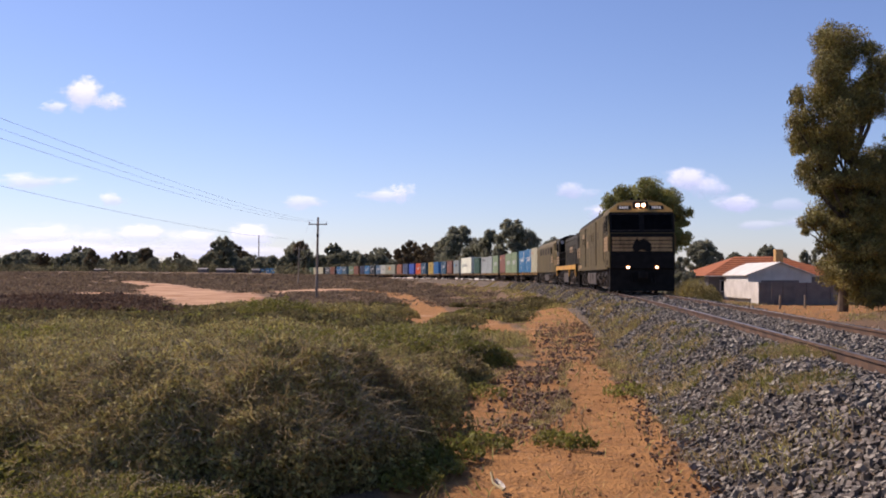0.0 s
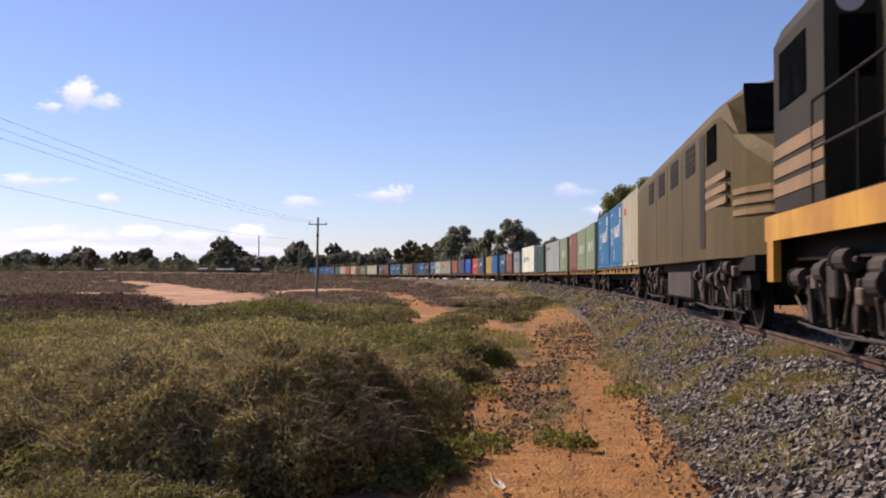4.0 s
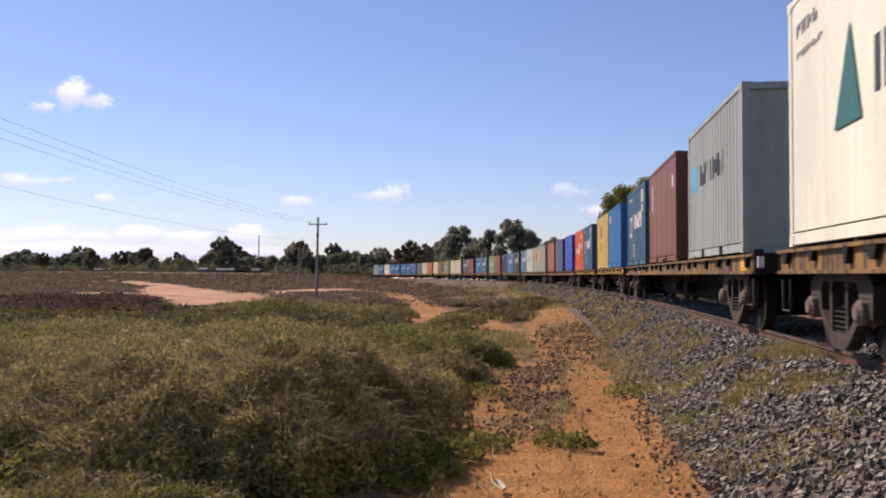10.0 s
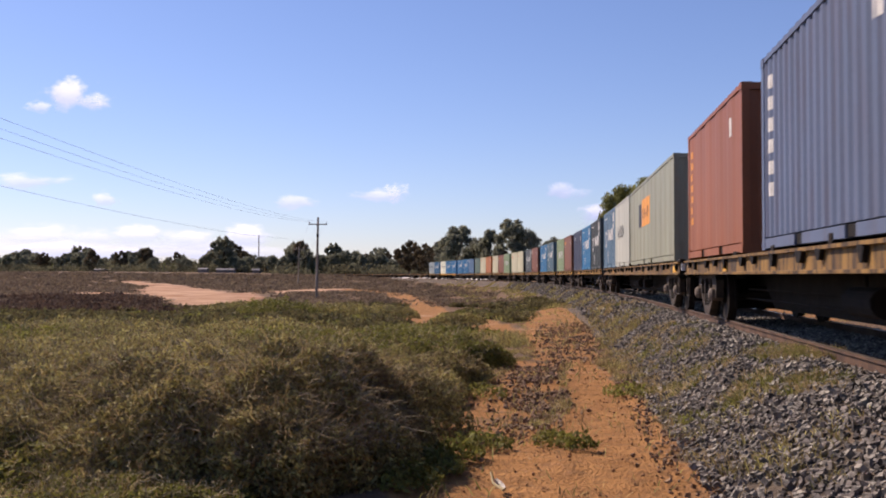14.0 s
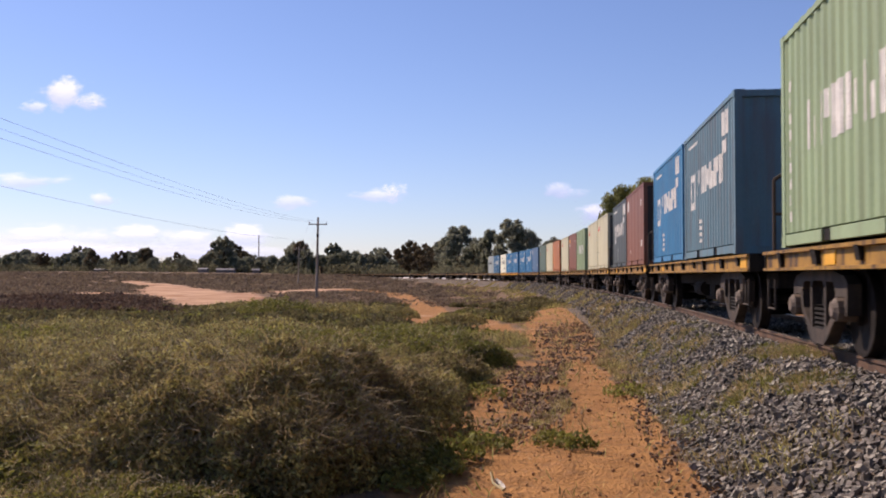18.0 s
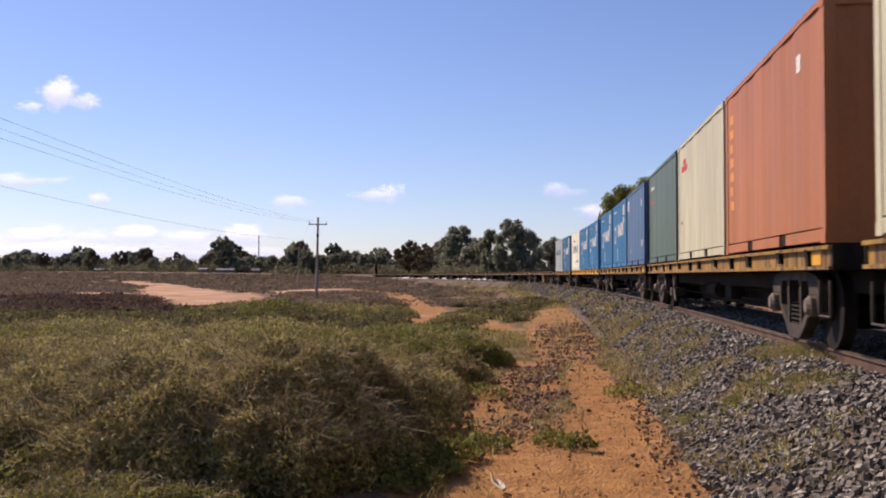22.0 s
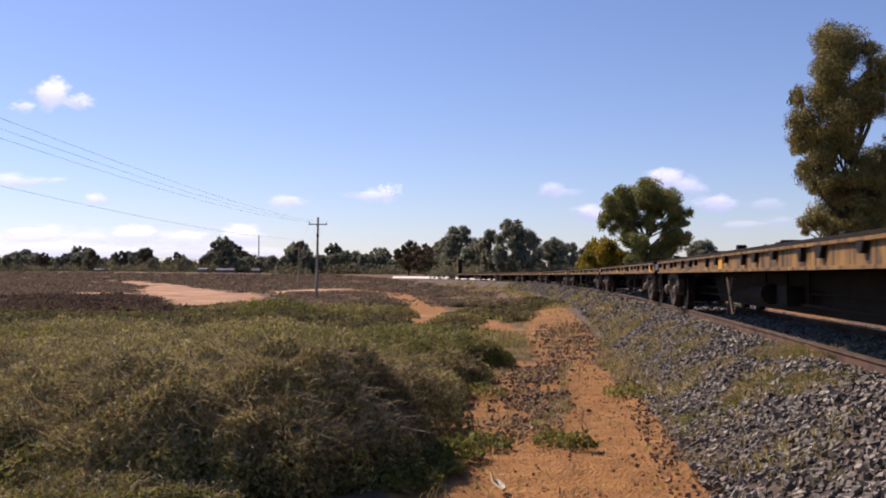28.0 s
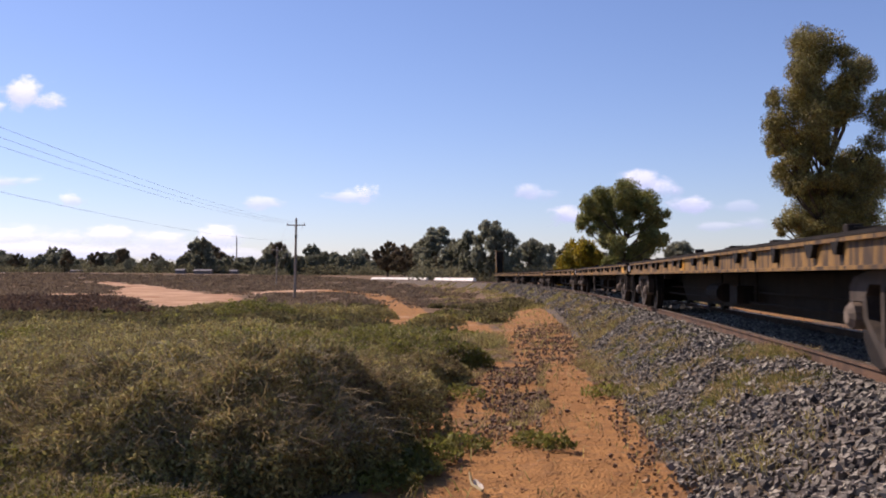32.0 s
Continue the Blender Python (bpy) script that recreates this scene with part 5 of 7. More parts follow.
M_TEALINK = mat("teal_patch", srgb(40, 110, 104), srgb(36, 98, 94), rough=0.6, bump=0.03)
M_SKYINK = mat("light_blue_patch", srgb(110, 186, 222), srgb(100, 170, 210), rough=0.6, bump=0.03)


BIGBLUE = ((-2.1, 1.0, 0.6, 0.72, M_WHITE, 0), (-1.3, 1.25, 3.3, 0.5, M_WHITE, 6), (1.75, 2.02, 0.75, 0.4, M_WHITE, 2), (1.8, 1.72, 0.36, 0.22, M_WHITE, 1), (-2.5, 2.3, 1.4, 0.05, M_WHITE, 1), (-0.95, 0.3, 0.32, 0.5, M_WHITE, -4))
SHIPPING = ((-1.8, 1.05, 4.0, 0.55, M_WHITE, 8), (-2.75, 0.3, 0.2, 1.75, M_WHITE, -9))
REDMARK = ((-2.5, 1.95, 0.9, 0.13, M_RED, 1), (-2.3, 2.1, 0.5, 0.12, M_RED, 1), (-2.6, 0.8, 0.16, 0.06, M_DARKINK, 1))
BROWNMARK = ((-2.6, 2.05, 1.0, 0.2, M_GOLDINK, 1), (-2.6, 1.78, 0.9, 0.22, M_WHITE, 3), (1.9, 2.0, 0.3, 0.1, M_WHITE, 1))
SMALLMARK = ((-2.6, 2.0, 0.3, 0.36, M_WHITE, 1), (2.0, 1.9, 0.24, 0.22, M_WHITE, 2), (-1.6, 0.45, 0.2, 0.1, M_WHITE, 1), (2.1, 0.6, 0.2, 0.2, M_WHITE, 1))

B20 = "bright blue twenty-foot container with white lettering, on a wagon"
G20 = "pale green ribbed twenty-foot container with white lettering"
CONSIST = (
    # wagon: leading end, trailing end, style, handrail end; then its boxes: leading end, colour, length, height, kind, marks, rust, words
    (-278.4, -258.0, "ochre", 0, ((-277.7, BEIGE, 6.06, 2.59, "ribs", REDMARK, 0.3, "beige ribbed container with a red emblem and rust stains"),
                                  (-271.4, BLUE, 6.06, 2.59, "ribs", BIGBLUE, 0.2, B20), (-264.9, BLUE, 6.06, 2.59, "ribs", BIGBLUE, 0.2, B20))),
    (-257.2, -236.9, "ochre", 0, ((-256.4, GREEN, 6.06, 2.59, "ribs", SHIPPING, 0.15, G20), (-250.1, GREEN, 6.06, 2.59, "ribs", SHIPPING, 0.15, G20),
                                  (-243.7, BROWN, 6.06, 2.59, "panels", BROWNMARK, 0.1, "dark red container with a small amber and white emblem"))),
    (-236.4, -215.8, "ochre", 0, ((-235.6, GREEN, 6.06, 2.59, "ribs", SHIPPING, 0.15, G20),
                                  (-228.6, GREY, 12.19, 2.59, "ribs", ((-5.2, 1.95, 3.6, 0.3, M_DARKINK, 10), (4.9, 2.1, 0.3, 0.2, M_DARKINK, 2)), 0.15, "light grey forty-foot container with dark lettering"))),
    (-215.4, -191.5, "dark", 0, ((-214.1, DKGREEN, 6.06, 2.6, "ribs", ((-1.4, 2.0, 1.4, 0.22, GREEN, 4), (1.4, 0.9, 0.05, 1.5, M_WHITE, 1)), 0.15, "dark green ribbed container with faded marks"),
                                 (-204.6, CREAM, 12.19, 2.9, "smooth", ((-2.85, 1.25, 4.2, 0.5, M_DARKINK, 7), (-5.7, 2.4, 1.0, 0.16, M_DARKINK, 4), (-5.7, 2.15, 1.2, 0.08, M_DARKINK, 5), (4.6, 0.9, 0.3, 0.26, M_DARKINK, 1)), 0.08, "cream forty-foot refrigerated container with dark lettering"))),
    (-190.6, -166.9, "dark", 0, ((-189.4, (158, 162, 158), 6.06, 2.59, "ribs", ((-2.6, 1.35, 0.9, 0.5, M_SKYINK, 1), (-1.4, 1.4, 3.0, 0.4, M_DARKINK, 6)), 0.15, "light grey container with a sky-blue square and dark lettering"),
                                 (-181.2, BROWN, 6.06, 2.59, "panels", ((-2.4, 1.5, 0.16, 0.7, M_WHITE, 1), (2.2, 1.8, 0.16, 0.3, M_WHITE, 1)), 0.2, "oxide red container with worn white marks"),
                                 (-173.9, TEAL, 6.06, 2.59, "ribs", BIGBLUE, 0.2, "dark blue ribbed container with white lettering"))),
    (-166.4, -151.2, "ochre", 0, ((-164.8, (52, 116, 172), 6.06, 2.59, "ribs", ((-2.4, 2.0, 0.6, 0.3, M_WHITE, 2),), 0.2, "mid blue container with a round white emblem on its end"),
                                  (-158.4, YELLOW, 6.06, 2.59, "ribs", ((-1.15, 1.5, 0.8, 0.6, M_DARKINK, 2), (-1.1, 0.85, 0.7, 0.5, M_DARKINK, 2)), 0.15, "mustard yellow container with dark stacked lettering"))),
    (-150.8, -135.2, "ochre", -1, ((-148.7, TEAL, 6.06, 2.59, "ribs", BIGBLUE, 0.25, "dark blue ribbed container with white lettering"),
                                   (-142.5, ORANGE, 6.06, 2.59, "ribs", ((-2.5, 1.1, 2.2, 0.36, M_WHITE, 6), (-0.2, 1.0, 0.8, 0.75, M_WHITE, 1), (0.8, 1.35, 1.5, 0.42, M_WHITE, 3), (1.2, 2.05, 0.9, 0.24, M_WHITE, 2)), 0.05, "orange red ribbed container with white lettering and a flag emblem"))),
    (-134.9, -111.4, "dark", 0, ((-134.0, ROYAL, 6.06, 2.59, "panels", ((1.2, 1.95, 0.2, 0.3, M_WHITE, 1), (1.6, 0.7, 0.2, 0.12, M_WHITE, 1)), 0.1, "royal blue container with few white marks"),
                                 (-125.8, SLATE, 6.06, 2.59, "ribs", ((-2.65, 0.7, 0.3, 1.7, M_WHITE, -6), (1.7, 1.9, 0.3, 0.34, M_WHITE, 2)), 0.2, "faded slate blue container with a vertical white name"),
                                 (-118.3, RUSTY, 6.06, 2.59, "panels", ((-2.65, 0.7, 0.24, 1.6, M_GOLDINK, -7), (1.9, 1.9, 0.2, 0.3, M_WHITE, 1)), 0.2, "faded red-orange container with amber vertical lettering"))),
    (-111.0, -84.6, "dark", 0, ((-109.7, (146, 146, 128), 12.19, 2.59, "panels", ((-2.9, 1.2, 0.9, 0.75, M_DARKINK, 1), (-1.9, 1.2, 2.5, 0.85, M_GOLDINK, 1), (-1.6, 1.45, 1.9, 0.3, M_DARKINK, 4)), 0.3, "stained grey forty-foot container with an orange panel"),
                                (-97.3, (182, 180, 170), 6.06, 2.59, "panels", ((-1.8, 1.15, 2.8, 0.5, M_DARKINK, 4),), 0.2, "grey container with dark boxed lettering"),
                                (-91.2, (96, 124, 146), 6.06, 2.59, "ribs", BIGBLUE, 0.3, "faded blue-grey container with white lettering"))),
    (-84.1, -63.7, "ochre", 0, ((-83.1, GUNMETAL, 6.06, 2.59, "ribs", BIGBLUE, 0.25, "charcoal ribbed container with white lettering"),
                                (-76.6, BLUE, 6.06, 2.59, "ribs", BIGBLUE, 0.2, B20), (-70.3, NAVY, 6.06, 2.59, "ribs", ((-2.4, 2.1, 0.9, 0.16, M_WHITE, 3), (1.9, 1.9, 0.3, 0.3, M_WHITE, 2)), 0.2, "dark navy ribbed container with small white marks"))),
    (-63.3, -48.5, "ochre", -1, ((-62.3, BROWN, 6.06, 2.59, "panels", BROWNMARK, 0.15, "dark red container with a small amber and white emblem"),
                                 (-55.9, GREEN, 6.06, 2.59, "ribs", SHIPPING, 0.15, G20))),
    (-48.1, -32.8, "ochre", -1, ((-46.6, (92, 120, 134), 6.06, 2.59, "ribs", BIGBLUE, 0.55, "rust-streaked blue container with white lettering"), (-40.2, BLUE, 6.06, 2.59, "ribs", BIGBLUE, 0.3, B20))),
    (-32.4, -17.3, "ochre", 1, ((-31.3, BROWN, 6.06, 2.59, "panels", SMALLMARK, 0.1, "oxide red container with a pale plate on its dark end"),
                                (-25.0, GUNMETAL, 6.06, 2.59, "panels", BIGBLUE, 0.15, "dark slate container with white lettering"))),
    (-17.0, -2.7, "ochre", 1, ((-16.2, BEIGE, 6.06, 2.59, "panels", REDMARK, 0.35, "dusty beige container with a red emblem"), (-9.95, BEIGE, 6.06, 2.59, "panels", REDMARK, 0.3, "dusty beige container with a red emblem"))),
    (-2.3, 18.0, "ochre", 0, ((-1.5, GREEN, 6.06, 2.59, "ribs", SHIPPING, 0.15, G20), (4.8, BROWN, 6.06, 2.59, "panels", BROWNMARK, 0.15, "dark red container with a small amber and white emblem"),
                              (11.3, BEIGE, 6.06, 2.59, "panels", REDMARK, 0.3, "dusty beige container with a red emblem"))),
    (18.4, 38.5, "ochre", 0, ((19.0, (172, 106, 66), 6.06, 2.59, "panels", ((-2.65, 0.7, 0.24, 1.6, M_GOLDINK, -7), (1.8, 2.0, 0.2, 0.2, M_WHITE, 1)), 0.15, "faded terracotta container with amber vertical lettering"),
                              (25.3, BEIGE, 6.06, 2.59, "panels", REDMARK, 0.3, "dusty beige container with a red emblem"),
                              (31.8, (84, 102, 92), 6.06, 2.59, "panels", ((-2.5, 2.1, 0.8, 0.1, M_WHITE, 2), (-2.6, 1.7, 0.8, 0.07, M_RED, 1)), 0.15, "dull green container with a thin red mark"))),
    (38.8, 59.2, "ochre", 0, ((39.4, (72, 104, 138), 6.06, 2.59, "panels", SMALLMARK, 0.3, "weathered dark blue container with rust along its edges"),
                              (45.9, BLUE, 6.06, 2.59, "ribs", BIGBLUE, 0.2, B20), (52.5, BLUE, 6.06, 2.59, "ribs", BIGBLUE, 0.2, B20))),
    (59.6, 80.1, "bright", 0, ((60.4, BLUE, 6.06, 2.59, "ribs", BIGBLUE, 0.15, B20), (66.8, BLUE, 6.06, 2.59, "ribs", BIGBLUE, 0.15, B20),
                               (73.3, CREAM, 6.06, 2.59, "smooth", ((-2.2, 1.2, 4.2, 0.5, M_DARKINK, 6), (-1.4, 1.95, 1.3, 0.12, M_DARKINK, 1), (0.4, 0.55, 1.4, 0.12, M_DARKINK, 1)), 0.1, "cream smooth-sided container with large dark lettering"))),
    (80.5, 95.2, "ochre", 1, ((80.9, (62, 112, 148), 6.06, 2.59, "ribs", BIGBLUE, 0.2, B20),
                               (87.3, (176, 182, 182), 6.06, 2.59, "ribs", ((-2.3, 1.3, 3.8, 0.45, M_DARKINK, 5),), 0.15, "light grey container with dark blue lettering"))),
)
for s0, s1, style, rail_end, load in CONSIST:
    wagon(s0, s1, style, rail_end, patches=((0.93, 0.5, M_SILL_BRIGHT), (-0.55, 0.4, M_SILL_BRIGHT)) if style != "bright" else ())
    for lead, colour, length, height, kind, items, rusty, words in load:
        items = [(x, z, w, h, paint(*m) if isinstance(m, tuple) else m, n) for x, z, w, h, m, n in items]
        ends = ((-0.75, 1.55, 0.5, 0.45, M_WHITE),) if words.startswith("oxide red container with a pale") else ()
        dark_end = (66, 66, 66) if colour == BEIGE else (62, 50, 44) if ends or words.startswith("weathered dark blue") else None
        if colour == CREAM and length > 7:
            ends = ((-0.55, 1.1, 0.8, 0.5, M_TEALINK), (-0.4, 1.7, 0.5, 0.35, M_TEALINK))
        box = container(lead, colour, length, height, kind, items, words, rusty, back=dark_end, end_items=ends)
        if colour == CREAM and length > 7:
            bm = bmesh.new()
            add_prism(bm, [(-4.1, 1.1), (-3.2, 1.1), (-3.55, 2.05)], "y", -1.225, -1.219)
            part("emblem", bm, M_TEALINK, box, "plain teal triangle emblem")
EMPTIES = (95.6, 117.2, 141.4, 164.7, 188.2, 211.8, 235.4, 259.0, 282.8, 308.4)
for a, b in zip(EMPTIES, EMPTIES[1:]):
    w = wagon(a, b - 0.3, "dark", label="empty brown flat wagon with stained side beams", patches=((0.9, 0.6, M_SILL_BRIGHT), (-0.12, 0.42, M_SILL_BRIGHT)), lift=0.04)
    half_deck = (b - a - 1.05) / 2
    boxes("timber_deck", M_UNDER, w, (-half_deck, half_deck, -1.28, 1.28, DECK + 0.012, DECK + 0.05), label="dark worn deck planking")
    if a < 100:
        boxes("tool_locker", M_SILL_DARK, w, (0.6, 2.0, -1.2, -0.6, 0.12, 0.78), bevel=0.01, label="plain brown equipment locker under the deck")
    if a in (117.2, 164.7, 211.8):
        rods("brake_strut", w, M_FRAME, [((-1.0, -1.17, 0.2), (-0.5, -1.17, 0.78)), ((-0.5, -1.17, 0.2), (-1.0, -1.17, 0.78))], 0.03, "pale crossed brake struts")
    if b > 308:
        box = boxes("end_cabinet", M_SILL_DARK, w, (-10.9, -9.9, -1.2, -0.3, DECK, DECK + 2.85), bevel=0.02, label="tall narrow brown cabinet at the train's end")
        boxes("cabinet_door", M_UNDER, box, (-9.9, -9.88, -1.12, -0.38, DECK + 0.1, DECK + 2.7))

# ---- trees ----
M_LEAF = mat("gum_leaves", srgb(158, 158, 92), srgb(118, 124, 70), see=0.4, scale=0.7, rough=0.6, bump=0, fine=5, spread=0.4, spec=0.3)
M_LEAF_TALL = mat("hanging_gum_leaves", srgb(160, 148, 82), srgb(114, 110, 64), see=0.2, scale=0.7, rough=0.6, bump=0, fine=5, spread=0.45, spec=0.3)
# far foliage, paled towards grey: distance haze is put into its colour
M_LEAF_HAZED = mat("haze_paled_leaves", srgb(154, 156, 132), srgb(122, 126, 108), see=0.55, scale=0.7, rough=0.65, bump=0, fine=5, spread=0.4, spec=0.25)
M_LEAF_GOLD = mat("wattle_bloom", srgb(176, 150, 40), srgb(120, 118, 44), see=0.4, scale=0.9, rough=0.6, bump=0, fine=5, spread=0.35, spec=0.25)
M_LEAF_BROWN = mat("russet_leaves", srgb(122, 108, 84), srgb(94, 86, 66), see=0.4, scale=0.7, rough=0.7, bump=0, fine=5, spread=0.35, spec=0.2)
M_BARK = mat("gum_bark", srgb(108, 94, 78), srgb(66, 56, 46), scale=2.5, rough=0.85, bump=0.4, fine=30, stretch=(1, 1, 0.3))


def leaf_cloud(rng, centres, radii, per, size, droop=0.5, out=0.0):
    """Slender leaves scattered through clumps; arrays of vertices and faces."""
    c = np.repeat(np.asarray(centres), per, 0)
    r = np.repeat(np.asarray(radii), per, 0)
    n = len(c)
    d = rng.normal(size=(n, 3))
    d /= np.linalg.norm(d, axis=1)[:, None]
    p = c + d * r * (rng.random(n) ** 0.45)[:, None]
    a = rng.normal(size=(n, 3))
    a[:, 2] -= droop * 1.5
    a /= np.linalg.norm(a, axis=1)[:, None]
    b = np.cross(a, out * d + (1.3 - out) * rng.normal(size=(n, 3)))
    b /= np.linalg.norm(b, axis=1)[:, None]
    s = size * (0.6 + 0.8 * rng.random(n))[:, None]
    v = np.stack([p - a * s, p + b * s * 0.36, p + a * s, p - b * s * 0.36], 1).reshape(-1, 3)
    return v, np.arange(4 * n).reshape(n, 4)


CROWN_TOPS = {}    # how high each crown reaches


def tree(name, seed, clumps, height, trunk, leaf, per=260, size=0.22, lean=(0, 0), label="", category="tree", droop=0.5):
    """A tree from the plan of its crown: clumps of (x, y, z, radius)."""
    rng = np.random.default_rng(seed)
    mean_r = sum(q[3] for q in clumps) / len(clumps)
    t = tagged(new(name), label=label, category=category, group="trees along the line")
    bm = bmesh.new()
    pts = [Vector((lean[0] * k / 5 + 0.12 * trunk * math.sin(k * 2 + seed), lean[1] * k / 5, height * 0.62 * k / 5 - (0.4 if k == 0 else 0))) for k in range(6)]
    for k in range(5):
        add_rod(bm, pts[k], pts[k + 1], trunk * (1 - 0.13 * k) * (1.25 if k == 0 else 1), 9, trunk * (1 - 0.13 * (k + 1)))
    part("trunk", bm, M_BARK, t, "pale smooth bark")
    bm = bmesh.new()
    for i, (x, y, z, r) in enumerate(clumps):
        j = min(5, max(1, int((z - r * 0.6) / (height * 0.62) * 5 * 0.75)))
        a, b = pts[j], Vector((x, y, z))
        mid = (a + b) / 2 + Vector((0, 0, -0.08 * (b - a).length)) + Vector(rng.normal(size=3)) * 0.1 * r
        add_rod(bm, a, mid, trunk * 0.34, 6, trunk * 0.22)
        add_rod(bm, mid, b, trunk * 0.22, 6, trunk * 0.07)
    part("limb", bm, M_BARK, t)
    cs, rs, counts = [], [], []
    for x, y, z, r in clumps:
        for _ in range(9):
            d = rng.normal(size=3)
            d /= np.linalg.norm(d)
            cs.append((x + d[0] * r * 0.66, y + d[1] * r * 0.66, z + d[2] * r * 0.62))
            rs.append((r * rng.uniform(0.5, 0.78),) * 2 + (r * rng.uniform(0.45, 0.68),))
            counts.append(max(12, int(per * (r / mean_r) ** 1.8)))
    v, f = leaf_cloud(rng, cs, np.asarray(rs), counts, size, droop, out=0.8)
    CROWN_TOPS[name, seed] = float(np.percentile(v[:, 2], 99.7))
    tagged(part("crown", mesh_from("crown", v, f, leaf), None, t), kind="stuff")
    return t


def random_clumps(seed, height, spread, n, low=0.35, r=(0.8, 1.5)):
    rng = np.random.default_rng(seed)
    out = []
    for i in range(n):
        k = (i + 0.5) / n
        z = height * (low + (0.93 - low) * k)
        w = spread * math.sin(math.pi * (0.18 + 0.74 * k)) * rng.uniform(0.3, 1.0)
        a = i * 2.4 + rng.uniform(0, 1)
        out.append((w * math.cos(a), w * math.sin(a), z, rng.uniform(*r)))
    return out


def on_ground(x, y, sink=0.0):
    return (x, y, float(ground_z(x, y)) - sink)


def stand(px, y):
    """The x at depth y that lies px thousandths of the half width off the axis."""
    return px / 1720.0 * y


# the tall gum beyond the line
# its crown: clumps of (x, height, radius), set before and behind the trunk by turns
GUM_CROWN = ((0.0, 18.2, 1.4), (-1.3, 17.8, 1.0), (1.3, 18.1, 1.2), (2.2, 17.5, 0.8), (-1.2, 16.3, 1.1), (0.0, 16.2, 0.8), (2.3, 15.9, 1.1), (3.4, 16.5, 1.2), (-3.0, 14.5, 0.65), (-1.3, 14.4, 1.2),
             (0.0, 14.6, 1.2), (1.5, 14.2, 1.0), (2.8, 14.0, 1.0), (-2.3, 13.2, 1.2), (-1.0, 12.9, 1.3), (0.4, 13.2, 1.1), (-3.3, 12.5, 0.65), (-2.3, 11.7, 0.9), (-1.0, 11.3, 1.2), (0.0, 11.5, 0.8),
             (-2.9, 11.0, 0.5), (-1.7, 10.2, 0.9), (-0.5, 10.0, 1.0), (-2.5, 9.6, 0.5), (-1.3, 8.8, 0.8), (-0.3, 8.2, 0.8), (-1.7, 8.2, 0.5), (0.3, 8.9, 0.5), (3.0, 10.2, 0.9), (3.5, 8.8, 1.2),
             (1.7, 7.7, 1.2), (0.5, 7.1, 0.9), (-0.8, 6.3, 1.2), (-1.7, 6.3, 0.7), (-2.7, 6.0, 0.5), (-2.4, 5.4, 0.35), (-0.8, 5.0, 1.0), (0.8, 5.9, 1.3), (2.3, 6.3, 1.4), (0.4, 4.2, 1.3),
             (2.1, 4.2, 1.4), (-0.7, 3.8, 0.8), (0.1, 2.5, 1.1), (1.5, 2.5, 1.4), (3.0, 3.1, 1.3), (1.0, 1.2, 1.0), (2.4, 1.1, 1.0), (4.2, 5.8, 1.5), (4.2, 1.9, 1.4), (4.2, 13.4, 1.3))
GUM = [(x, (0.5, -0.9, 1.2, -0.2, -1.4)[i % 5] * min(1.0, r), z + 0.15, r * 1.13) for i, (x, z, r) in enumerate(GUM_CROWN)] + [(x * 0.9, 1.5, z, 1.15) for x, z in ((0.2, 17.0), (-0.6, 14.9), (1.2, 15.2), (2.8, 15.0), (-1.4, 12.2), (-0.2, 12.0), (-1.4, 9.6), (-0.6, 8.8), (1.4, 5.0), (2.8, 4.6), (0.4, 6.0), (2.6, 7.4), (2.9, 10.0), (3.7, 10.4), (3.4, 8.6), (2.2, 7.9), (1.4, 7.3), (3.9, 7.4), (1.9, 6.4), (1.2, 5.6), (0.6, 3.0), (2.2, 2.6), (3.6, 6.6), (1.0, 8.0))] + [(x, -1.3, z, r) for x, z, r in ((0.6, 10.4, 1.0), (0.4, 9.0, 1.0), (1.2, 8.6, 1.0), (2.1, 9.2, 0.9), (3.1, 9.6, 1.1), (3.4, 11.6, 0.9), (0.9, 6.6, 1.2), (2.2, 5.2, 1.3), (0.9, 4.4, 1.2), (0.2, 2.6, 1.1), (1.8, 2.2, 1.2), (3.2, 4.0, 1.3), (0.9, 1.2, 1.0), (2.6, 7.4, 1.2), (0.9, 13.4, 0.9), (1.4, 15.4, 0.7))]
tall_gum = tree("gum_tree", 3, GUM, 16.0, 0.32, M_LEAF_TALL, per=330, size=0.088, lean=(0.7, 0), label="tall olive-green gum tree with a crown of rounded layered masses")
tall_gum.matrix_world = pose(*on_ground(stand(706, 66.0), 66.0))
MID_CROWN = ((-2.0, 11.2, 1.3), (-0.1, 11.8, 1.3), (1.3, 11.2, 1.3), (2.7, 11.0, 1.0), (-3.9, 10.3, 1.1), (-4.2, 8.8, 0.8), (-5.1, 8.0, 0.6), (-2.0, 9.5, 1.4), (0.2, 9.8, 1.4), (2.7, 9.9, 1.1), (3.3, 8.8, 0.9), (4.1, 9.3, 0.8),
             (4.3, 8.3, 0.6), (2.7, 7.6, 1.1), (3.6, 6.4, 1.0), (2.4, 5.4, 1.1), (0.5, 8.2, 0.9), (-2.0, 7.6, 1.1), (-3.6, 7.4, 0.6), (-1.4, 6.0, 1.1), (-0.6, 4.7, 1.1), (-1.7, 3.7, 0.8), (0.4, 4.1, 0.9), (1.1, 4.9, 0.8), (-0.4, 2.6, 1.0), (1.4, 3.0, 1.0))
